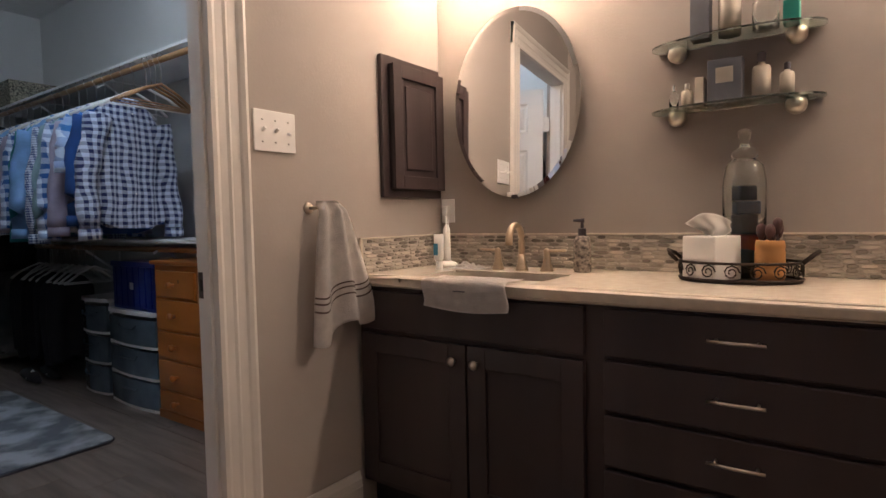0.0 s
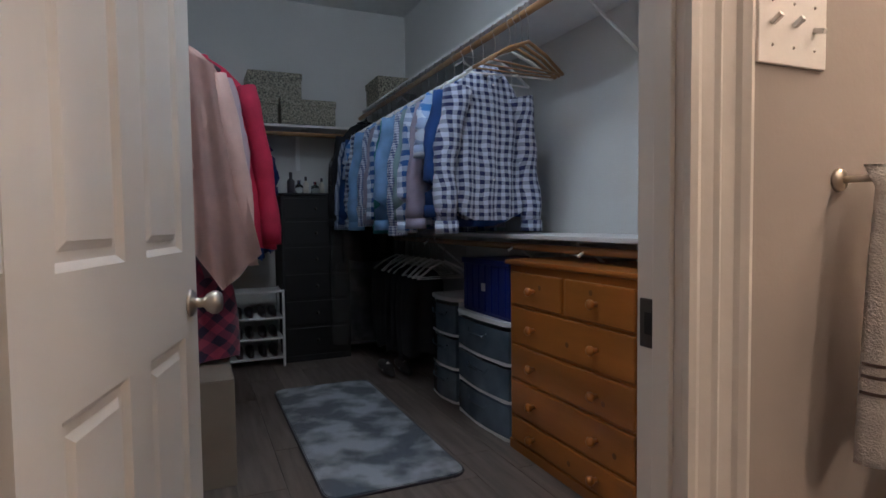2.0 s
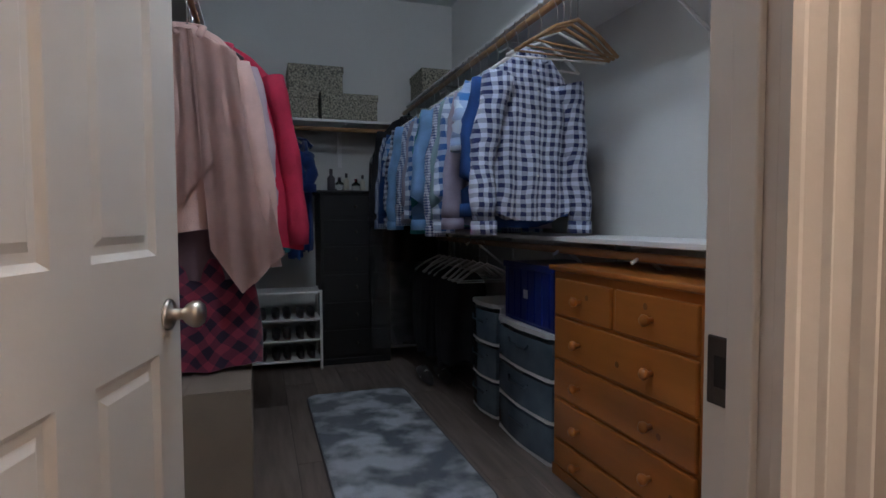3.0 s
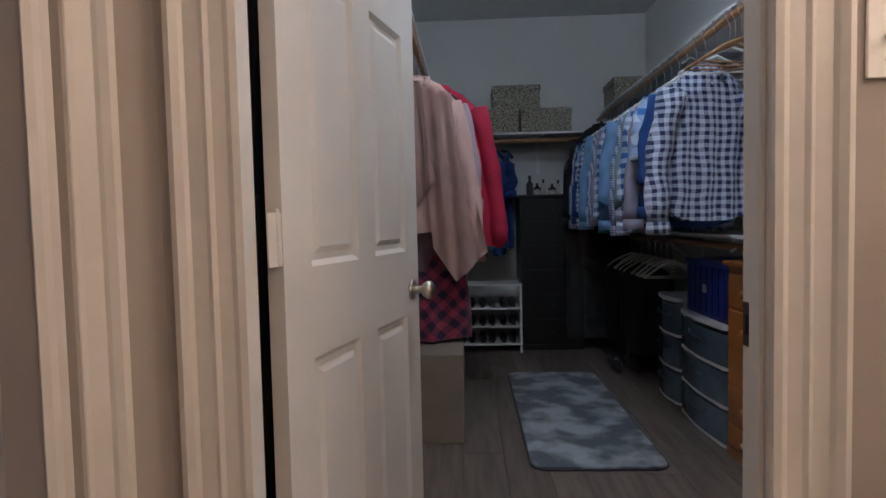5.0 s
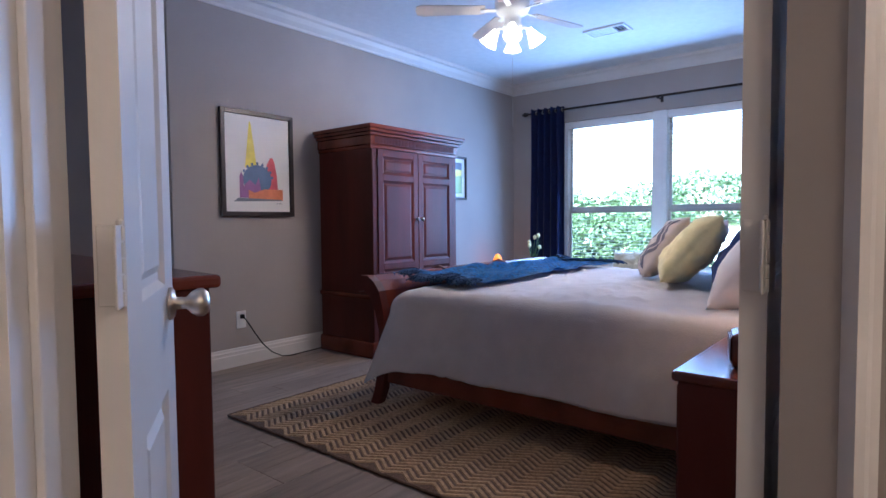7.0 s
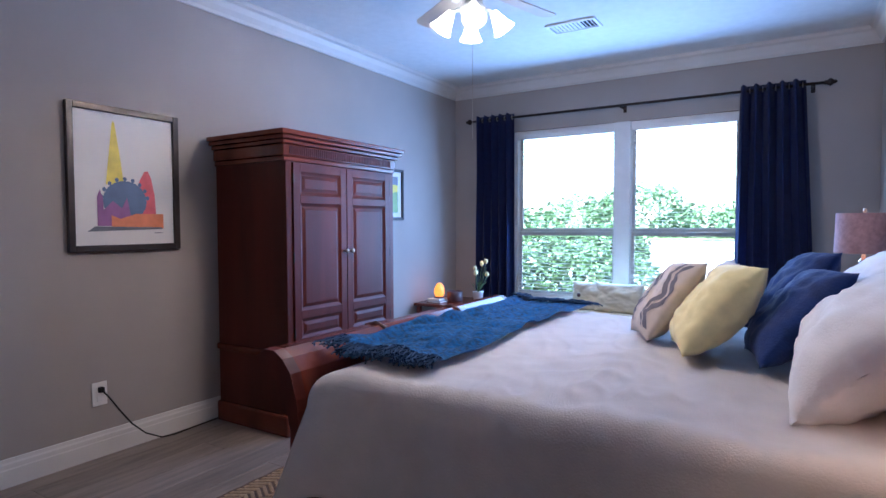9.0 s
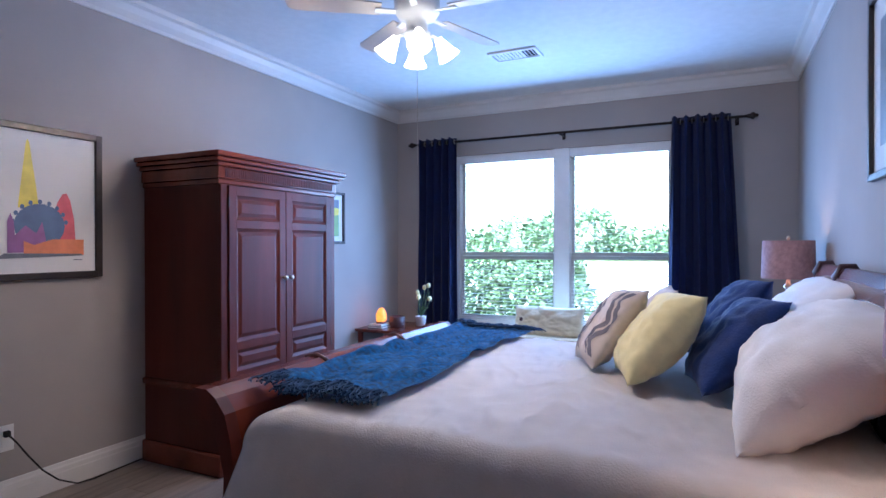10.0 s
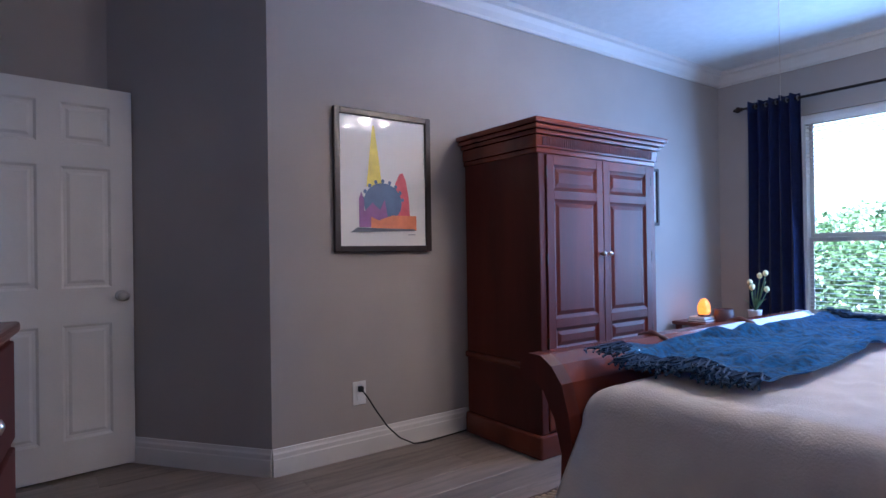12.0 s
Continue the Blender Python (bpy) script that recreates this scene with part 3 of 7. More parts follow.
        if side > arc:
            z += 0.02 * math.sin(y * 2.3) * (side - arc)
        if v < 0.08:
            z -= (0.08 - v) ** 2 * 9.0
        x += 0.006 * noise.noise((y * 6, z * 6, 7.0))
        return (cx + x, y, z)

    bm = bmesh.new()
    sheet(bm, cover, 190, 150)
    bmesh.ops.solidify(bm, geom=bm.faces[:], thickness=0.012)
    cov = part("coverlet", bm, M["white_cloth"], None, "", True)
    tagged(cov, "white quilted coverlet draped over the bed", "coverlet")
    # teal throw across the foot

    def throw(u, v):
        x = -2.92 - u * 1.92
        y = -2.10 + v * 0.50 + 0.04 * math.sin(u * 8) * (v - 0.3)
        z = 0.730 + 0.014 * noise.noise((x * 3, y * 7, 5)) + 0.045 * abs(noise.noise((x * 4, y * 12, 1))) * (1.2 - 0.6 * u)
        if v < 0.14:
            z += 0.03 * math.sin(min(1.0, (0.14 - v) / 0.12) * math.pi / 2)
        return (x, y, z)

    th = thing("throw_blanket", (-3.8, -1.9, 0.72), label="teal chenille throw blanket with navy fringe on the bed", cat="blanket")
    bm = bmesh.new()
    sheet(bm, throw, 100, 40)
    bmesh.ops.solidify(bm, geom=bm.faces[:], thickness=0.014)
    part("blanket", bm, M["teal_throw"], th, "", True)
    rnd = random.Random(3)
    for end in (0.0, 1.0):
        bm = bmesh.new()
        for k in range(260):
            v = rnd.random()
            p = Vector(throw(end, v)) + Vector((0, 0, 0.004))
            s = 1 if end == 0 else -1
            a = p + Vector((s * (0.01 - 0.06 * rnd.random()), rnd.uniform(-0.04, 0.04), 0.016 * rnd.random()))
            c = a + Vector((s * 0.065, rnd.uniform(-0.03, 0.03), -0.005))
            d = c + Vector((s * rnd.uniform(0.0, 0.03), rnd.uniform(-0.02, 0.02), -0.018 * rnd.random()))
            tube(bm, [p - Vector((s * 0.05 * rnd.random(), 0, -0.01)), a, c, d], 0.0038, 4)
        part("fringe", bm, M["navy_fringe"], th, "navy knotted fringe")


bed()


def pillow(name, w, h, t, m, material, label, extra=None, seed=0, cat="pillow", sag=0.0, crease=1.0):
    """A stuffed pillow, w by h and t thick, lying in its own x, y, with pinched corners and creases."""
    p = new(name)
    p.matrix_basis = m
    p["local"] = 1
    tagged(p, label, cat, "pillows on the bed")
    n = 30
    bm = bmesh.new()

    def surf(sgn):
        def f(u, v):
            x, y = 2 * u - 1, 2 * v - 1
            e = max(0.0, (1 - abs(x) ** 2.6)) ** 0.55 * max(0.0, (1 - abs(y) ** 2.6)) ** 0.55
            pinch = 1 - 0.07 * (1 - abs(y) ** 2) * abs(x) ** 3
            pinch2 = 1 - 0.07 * (1 - abs(x) ** 2) * abs(y) ** 3
            z = sgn * (t / 2) * e + 0.022 * noise.noise((x * 2.2 + seed, y * 2.2, sgn)) * e + 0.009 * crease * noise.noise((x * 6 + seed, y * 6, 4 * sgn)) * (0.3 + e) + 0.012 * (crease - 1) * abs(noise.noise((x * 3 + y * 4 + seed, y * 9 - x * 3, sgn))) * e
            z -= sag * (y - 0.2) ** 2
            return (x * w / 2 * pinch, y * h / 2 * pinch2, z)
        return f

    sheet(bm, surf(1), n, n)
    sheet(bm, surf(-1), n, n)
    bmesh.ops.remove_doubles(bm, verts=bm.verts, dist=0.002)
    part("cushion", bm, material, p, "", True)
    if extra:
        extra(p, surf(1))
    return p


def chevrons(p, f):
    """Woven grey zigzag bands lying on the pillow's front."""
    for row in range(2):
        for half in (0, 1):
            bm = bmesh.new()
            for k in range(4):
                def band(u, v, k=k):
                    a = 0.10 + 0.80 * (k + u) / 4
                    zig = abs(((a * 4) % 2) - 1)
                    c = 0.22 + row * 0.46 + 0.16 * zig + v * 0.07 + half * 0.11
                    q = f(min(0.96, max(0.04, c)), a)
                    return (q[0], q[1], q[2] + 0.003)
                sheet(bm, band, 8, 3)
            part("zigzag_band", bm, M["grey_cloth"], p, "grey woven zigzag", True)


def buttoned(p, f):
    bm = bmesh.new()
    lathe(bm, [(0.016, 0), (0.018, 0.004), (0.012, 0.009), (0.003, 0.01)], f(0.25, 0.5), 12)
    part("button", bm, M["brown"], p, "dark round button")


def leaning(x, y, z, lean, turn, spin=0):
    """A pillow standing on its lower edge and leaning back: its front faces turn degrees from -y."""
    return pose(x, y, z, 0, 0, turn) @ pose(0, 0, 0, 90 - lean) @ pose(0, 0, 0, 0, 0, spin)


pillow("striped_pillow", 0.46, 0.46, 0.17, leaning(-4.07, -0.95, 0.90, 36, 20, 4), M["ecru"], "ecru linen pillow with grey zigzag bands on the bed", chevrons, 1)
pillow("striped_pillow", 0.44, 0.44, 0.15, leaning(-4.40, -0.78, 0.895, 32, 8), M["ecru"], "ecru linen pillow behind the other pillows", None, 11)
pillow("yellow_pillow", 0.50, 0.48, 0.22, leaning(-3.80, -0.70, 0.905, 40, 12, 4), M["yellow"], "plump pale yellow cotton pillow on the bed", None, 2)
pillow("navy_pillow", 0.48, 0.48, 0.19, leaning(-3.75, -0.40, 0.905, 40, 8, 3), M["navy"], "navy blue quilted pillow on the bed", None, 3)
pillow("navy_pillow", 0.46, 0.46, 0.18, leaning(-4.10, -0.41, 0.96, 36, 8, 3), M["navy"], "navy blue quilted pillow behind the others", None, 4)
pillow("white_sham", 0.94, 0.64, 0.34, leaning(-3.42, -0.155, 0.905, 60, -2), M["white_cloth"], "large white quilted pillow sham leaning on the headboard", None, 5, sag=0.05, crease=1.5)
pillow("white_sham", 0.90, 0.56, 0.26, leaning(-4.33, -0.10, 0.93, 38, 0), M["white_cloth"], "large white quilted pillow sham leaning on the headboard", None, 6, sag=0.03, crease=1.5)


def armoire():
    a = thing("armoire", (-4.0, -3.3, 0), label="tall cherry wood armoire with two panelled doors", cat="armoire")
    x0, x1, yf, yb = -3.46, -4.52, -2.99, -3.62
    block("body", (x1, x0, yb, yf, 0.06, 1.70), M["cherry"], a, bevel=0.006)
    block("plinth", (x1 - 0.025, x0 + 0.025, yb, yf + 0.025, 0, 0.13), M["cherry_h"], a, bevel=0.012)
    block("waist_moulding", (x1 - 0.022, x0 + 0.022, yb, yf + 0.022, 0.47, 0.51), M["cherry_h"], a, bevel=0.012)
    for o, z0, z1 in ((0.012, 1.66, 1.69), (0.02, 1.69, 1.76), (0.035, 1.76, 1.785), (0.055, 1.785, 1.81), (0.07, 1.81, 1.84)):
        block("cornice_step", (x1 - o, x0 + o, yb, yf + o, z0, z1), M["cherry_h"], a, "moulded cornice step", 0.007)
    for k in range(58):
        x = x0 - 0.03 - k * 0.0172
        one("dentil", lambda q: bx(q, x - 0.0045, x + 0.0045, yf + 0.019, yf + 0.026, 1.70, 1.75), M["cherry"], a)
    for x in (x0 - 0.025, x1 + 0.025):
        block("corner_post", (x - 0.025, x + 0.025, yf - 0.01, yf + 0.012, 0.13, 1.66), M["cherry"], a, bevel=0.006)
    mid = (x0 + x1) / 2
    for s, (a0, a1) in ((1, (x0 - 0.055, mid + 0.003)), (-1, (mid - 0.003, x1 + 0.055))):
        d = block("door", (min(a0, a1), max(a0, a1), yf - 0.01, yf + 0.008, 0.53, 1.655), M["cherry"], a, bevel=0.003)
        l, r = min(a0, a1), max(a0, a1)
        bm = bmesh.new()
        for q in ((l, l + 0.055, 0.53, 1.655), (r - 0.055, r, 0.53, 1.655)):
            bx(bm, q[0], q[1], yf + 0.008, yf + 0.020, q[2], q[3], 0.002)
        for z0, z1 in ((0.53, 0.58), (0.70, 0.75), (1.41, 1.46), (1.60, 1.655)):
            bx(bm, l + 0.055, r - 0.055, yf + 0.008, yf + 0.020, z0, z1, 0.002)
        part("door_frame", bm, M["cherry"], d)
        for z0, z1 in ((0.58, 0.70), (0.75, 1.41), (1.46, 1.60)):
            bm = bmesh.new()
            loops = []
            for off, y in ((0.0, 0.0205), (0.010, 0.014), (0.020, 0.010), (0.042, 0.017)):
                loops.append([bm.verts.new((x, yf + y, z)) for x, z in ((l + 0.055 + off, z0 + off), (r - 0.055 - off, z0 + off), (r - 0.055 - off, z1 - off), (l + 0.055 + off, z1 - off))])
            for q, w in zip(loops, loops[1:]):
                for k in range(4):
                    bm.faces.new((q[k], q[(k + 1) % 4], w[(k + 1) % 4], w[k]))
            bm.faces.new(loops[-1])
            part("panel", bm, M["cherry"], d, "raised panel")
        kx = mid + s * 0.028
        bm = bmesh.new()
        lathe(bm, [(0.008, 0), (0.007, 0.014), (0.014, 0.02), (0.016, 0.028), (0.010, 0.036), (0.003, 0.038)], seg=14, m=Matrix.Translation((kx, yf + 0.02, 1.105)) @ pose(0, 0, 0, -90))
        part("knob", bm, M["nickel"], d, "pewter knob", True)
        for z in (0.62, 1.08, 1.56):
            hx = l if s < 0 else r
            one("hinge", lambda q: lathe(q, [(0.006, -0.03), (0.006, 0.03)], (hx, yf + 0.016, z), 8), M["iron"], d, "dark hinge")
    for z0, z1 in ((0.14, 0.46),):
        block("drawer", (x1 + 0.055, x0 - 0.055, yf, yf + 0.015, z0, z1), M["cherry_h"], a, bevel=0.006)


armoire()


def framed(name, m, w, h, label, fw=0.035, art=None, mat_w=0.05, out=0.028):
    """A framed print, centre at the origin of m, facing its +y... the wall behind at y = 0."""
    p = new(name)
    p.matrix_basis = m
    p["local"] = 1
    tagged(p, label, "picture")
    bm = bmesh.new()
    for q in ((-w / 2, -w / 2 + fw, -h / 2, h / 2), (w / 2 - fw, w / 2, -h / 2, h / 2), (-w / 2 + fw, w / 2 - fw, -h / 2, -h / 2 + fw), (-w / 2 + fw, w / 2 - fw, h / 2 - fw, h / 2)):
        bx(bm, q[0], q[1], 0.0, out, q[2], q[3], 0.004)
    part("frame", bm, M["frame_dark"], p, "dark bronze frame")
    one("print", lambda q: bx(q, -w / 2 + fw, w / 2 - fw, 0.002, 0.010, -h / 2 + fw, h / 2 - fw), M["print"], p, "white paper print under glass")
    if art:
        art(p, 0.0112)
    return p


def flat(p, name, pts, y, material, label=""):
    bm = bmesh.new()
    prism(bm, [(a, b) for a, b in pts], 0.0008, Matrix(((1, 0, 0, 0), (0, 0, -1, y), (0, 1, 0, 0), (0, 0, 0, 1))))
    return part(name, bm, material, p, label)


def disc(cx, cz, rx, rz, n=18, a0=0, a1=360):
    return [(cx + rx * math.cos(radians(a0 + (a1 - a0) * k / n)), cz + rz * math.sin(radians(a0 + (a1 - a0) * k / n))) for k in range(n + (a1 - a0 < 360))]


def city_art(p, y):
    """Overlapping coloured silhouettes of towers; x runs from the right to the left as one looks at it."""
    f = lambda pts: [(-a, b) for a, b in pts]
    flat(p, "spire_shape", f([(-0.115, -0.03), (-0.10, 0.10), (-0.075, 0.31), (-0.068, 0.325), (-0.06, 0.31), (-0.03, 0.10), (-0.015, -0.03)]), y + 0.0, M["art_yellow"], "yellow spire silhouette")
    flat(p, "egg_shape", f([(0.05, -0.25), (0.055, -0.10), (0.075, 0.0), (0.105, 0.055), (0.125, 0.06), (0.145, 0.02), (0.165, -0.08), (0.175, -0.25)]), y + 0.001, M["art_red"], "red rounded tower silhouette")
    flat(p, "wheel_shape", f(disc(-0.01, -0.12, 0.125, 0.115)), y + 0.002, M["art_blue"], "dark blue wheel silhouette")
    for k in range(9):
        a = radians(10 + 20 * k)
        flat(p, "pod_shape", f(disc(-0.01 + 0.133 * math.cos(a), -0.12 + 0.125 * math.sin(a), 0.011, 0.013, 8)), y + 0.002, M["art_blue"])
    flat(p, "hall_shape", f([(-0.165, -0.26), (-0.165, -0.10), (-0.15, -0.06), (-0.135, -0.10), (-0.13, -0.17), (-0.08, -0.12), (-0.03, -0.16), (0.0, -0.10), (0.03, -0.26)]), y + 0.003, M["art_purple"], "purple hall silhouette")
    flat(p, "bridge_shape", f([(-0.09, -0.275), (-0.09, -0.20), (-0.04, -0.22), (0.05, -0.19), (0.215, -0.19), (0.215, -0.275)]), y + 0.004, M["art_orange"], "orange bridge silhouette")
    flat(p, "water_shape", f([(-0.22, -0.29), (-0.18, -0.262), (0.2, -0.268), (0.21, -0.278)]), y + 0.005, M["slate"])
    flat(p, "signature_bar", f([(0.16, -0.303), (0.16, -0.299), (0.21, -0.299), (0.21, -0.303)]), y, M["slate"])


def green_art(p, y):
    flat(p, "field_shape", [(-0.13, -0.17), (0.13, -0.17), (0.13, -0.01), (-0.13, 0.03)], y, M["art_green"])
    flat(p, "sun_shape", [(-0.13, 0.03), (0.13, -0.01), (0.13, 0.10), (-0.13, 0.09)], y, M["art_yellow"])
    flat(p, "hill_shape", [(-0.13, 0.09), (0.13, 0.10), (0.13, 0.17), (-0.13, 0.17)], y, M["slate"])


def dark_art(p, y):
    flat(p, "field_shape", [(-0.15, -0.25), (0.15, -0.25), (0.15, 0.25), (-0.15, 0.25)], y, M["slate"])
    flat(p, "leaf_shape", disc(-0.05, 0.1, 0.06, 0.1), y + 0.001, M["art_red"])


framed("picture", pose(-2.89, -3.658, 1.535), 0.635, 0.80, "framed print of coloured city silhouettes in a dark frame", art=city_art)
framed("picture", pose(-5.36, -3.658, 1.565), 0.42, 0.48, "small framed green landscape print in a black frame", 0.025, green_art)
framed("picture", pose(-3.76, 0.138, 1.95, 0, 0, 180), 0.58, 0.76, "framed dark floral print above the bed", 0.03, dark_art)


def outlet():
    o = thing("wall_outlet", (-2.71, -3.655, 0.35), label="white wall outlet with a black cord plugged in", cat="outlet")
    block("plate", (-2.755, -2.675, -3.658, -3.652, 0.285, 0.415), M["white_plastic"], o, bevel=0.002)
    for z in (0.325, 0.375):
        block("socket", (-2.732, -2.698, -3.652, -3.649, z - 0.016, z + 0.016), M["white_paint"], o, bevel=0.002)
    block("plug", (-2.728, -2.702, -3.650, -3.622, 0.36, 0.39), M["dark"], o, "black plug", bevel=0.004)
    c = thing("power_cord", (-3.0, -3.6, 0.01), label="thin black power cord lying on the floor", cat="cord")
    one("cable", lambda q: tube(q, [(-2.715, -3.622, 0.372), (-2.74, -3.60, 0.33), (-2.79, -3.60, 0.25), (-2.86, -3.60, 0.15), (-2.94, -3.60, 0.07), (-3.03, -3.59, 0.02), (-3.12, -3.60, 0.008), (-3.3, -3.62, 0.006), (-3.48, -3.635, 0.006)], 0.0045, 6), M["dark"], c, smooth=True)


outlet()


def window():
    y0, y1, z0, z1 = -2.96, -0.79, 0.50, 2.25
    w = new("window_1")
    tagged(w, "white framed double window with two sashes", "window", kind="structure")
    w["local"] = 1
    ym = -1.825
    bm = bmesh.new()
    for q in ((y0, y0 + 0.045, z0, z1), (y1 - 0.045, y1, z0, z1), (ym - 0.075, ym + 0.075, z0, z1), (y0 + 0.045, ym - 0.075, z0, z0 + 0.05), (ym + 0.075, y1 - 0.045, z0, z0 + 0.05), (y0 + 0.045, ym - 0.075, z1 - 0.04, z1), (ym + 0.075, y1 - 0.045, z1 - 0.04, z1)):
        bx(bm, WW - 0.13, WW - 0.03 + (0.025 if q[1] - q[0] > 0.14 and q[3] - q[2] > 1 else 0), q[0], q[1], q[2], q[3], 0.003)
    part("window_frame", bm, M["white_paint"], w)
    block("window_sill", (WW - 0.03, WW + 0.05, y0 - 0.03, y1 + 0.03, z0 - 0.03, z0 + 0.001), M["trim"], w, bevel=0.004)
    for a, b in ((y0 + 0.045, ym - 0.075), (ym + 0.075, y1 - 0.045)):
        for q0, q1, o in ((z0 + 0.05, 1.205, 0.03), (1.205, z1 - 0.04, 0.0)):
            bm = bmesh.new()
            for q in ((a, a + 0.03, q0, q1), (b - 0.03, b, q0, q1), (a + 0.03, b - 0.03, q0, q0 + 0.035), (a + 0.03, b - 0.03, q1 - 0.035, q1)):
                bx(bm, WW - 0.125 + o, WW - 0.10 + o, *q, 0.002)
            s = part("sash", bm, M["white_paint"], w)
            g = one("pane", lambda k: bx(k, WW - 0.113 + o, WW - 0.109 + o, a + 0.03, b - 0.03, q0 + 0.035, q1 - 0.035), M["glass"], s)
            g.visible_shadow = False
        bl = thing("window_blind", (WW - 0.03, (a + b) / 2, z1 - 0.04), label="white slatted blind lowered with its slats open", cat="blind", group="window blinds", local=False)
        block("headrail", (WW - 0.055, WW - 0.015, a + 0.004, b - 0.004, z1 - 0.085, z1 - 0.042), M["white_paint"], bl, bevel=0.003)
        block("bottom_rail", (WW - 0.055, WW - 0.015, a + 0.006, b - 0.006, z0 + 0.055, z0 + 0.07), M["white_paint"], bl, bevel=0.003)
        first = None
        n = 44
        for k in range(n):
            z = z0 + 0.09 + k * (z1 - z0 - 0.20) / (n - 1)
            if first is None:
                bm = bmesh.new()
                vs = bx(bm, -0.023, 0.023, a + 0.008, b - 0.008, -0.0012, 0.0012)
                bmesh.ops.rotate(bm, verts=vs, cent=(0, 0, 0), matrix=Euler((0, radians(3), 0)).to_matrix())
                me = bpy.data.meshes.new("slat")
                bm.to_mesh(me)
                bm.free()
                me.materials.append(M["white_paint"])
                first = me
            s = new("slat", first)
            s.parent = bl
            s.matrix_basis = bl.matrix_basis.inverted() @ pose(WW - 0.035, 0, z)
        for y in (a + 0.12, (a + b) / 2, b - 0.12):
            one("ladder_cord", lambda q: tube(q, [(WW - 0.058, y, z0 + 0.06), (WW - 0.058, y, z1 - 0.05)], 0.0012, 4), M["white_paint"], bl)


window()


def curtains():
    r = thing("curtain_rod", (-6.46, -1.82, 2.38), label="dark iron curtain rod with turned finials", cat="curtain rod")
    xr = -6.46
    one("pole", lambda q: tube(q, [(xr, -3.36, 2.375), (xr, -0.24, 2.375)], 0.0115, 10), M["iron"], r, smooth=True)
    for y, s in ((-3.36, -1), (-0.24, 1)):
        bm = bmesh.new()
        lathe(bm, [(0.012, 0), (0.02, 0.005), (0.014, 0.014), (0.026, 0.03), (0.03, 0.042), (0.02, 0.058), (0.012, 0.064), (0.016, 0.072), (0.004, 0.085)], seg=14, m=Matrix.Translation((xr, y, 2.375)) @ pose(0, 0, 0, -90 * s))
        part("finial", bm, M["iron"], r, smooth=True)
    for y in (-3.30, -1.80, -0.31):
        bm = bmesh.new()
        bx(bm, WW, xr, y - 0.008, y + 0.008, 2.355, 2.366)
        bx(bm, WW, WW + 0.006, y - 0.015, y + 0.015, 2.33, 2.40, 0.002)
        bx(bm, xr - 0.016, xr + 0.016, y - 0.009, y + 0.009, 2.350, 2.366, 0.003)
        part("bracket", bm, M["iron"], r)
    for y0, y1, yb0, yb1 in ((-3.31, -2.88, -3.34, -2.87), (-0.82, -0.36, -0.86, -0.24)):
        c = thing("curtain", (xr, (y0 + y1) / 2, 0.02), label="navy blue grommet curtain hanging in folds", cat="curtain", group="window curtains")

        def cl(u, v):
            z = 2.41 - v * 2.39
            a, b = y0 + (yb0 - y0) * v, y1 + (yb1 - y1) * v
            ph = u * 2 * math.pi * 5
            amp = 0.045 * (1 - 0.25 * v)
            return (xr + amp * math.sin(ph) + 0.012 * noise.noise((u * 6, v * 3, y0)), a + (b - a) * u + 0.012 * math.sin(ph * 2) * v, z + (0.012 * abs(math.sin(ph)) if v == 0 else 0))

        bm = bmesh.new()
        sheet(bm, cl, 100, 24)
        bmesh.ops.solidify(bm, geom=bm.faces[:], thickness=0.004)
        part("panel", bm, M["curtain"], c, "", True)
        for k in range(10):
            u = (k + 0.5) / 10
            p = cl(u, 0.015)
            bm = bmesh.new()
            lathe(bm, [(0.021, -0.003), (0.024, 0), (0.021, 0.003)], seg=14, m=Matrix.Translation((xr, p[1], 2.375)) @ pose(0, 0, 0, 90))
            part("grommet", bm, M["nickel"], c, "metal grommet")


curtains()


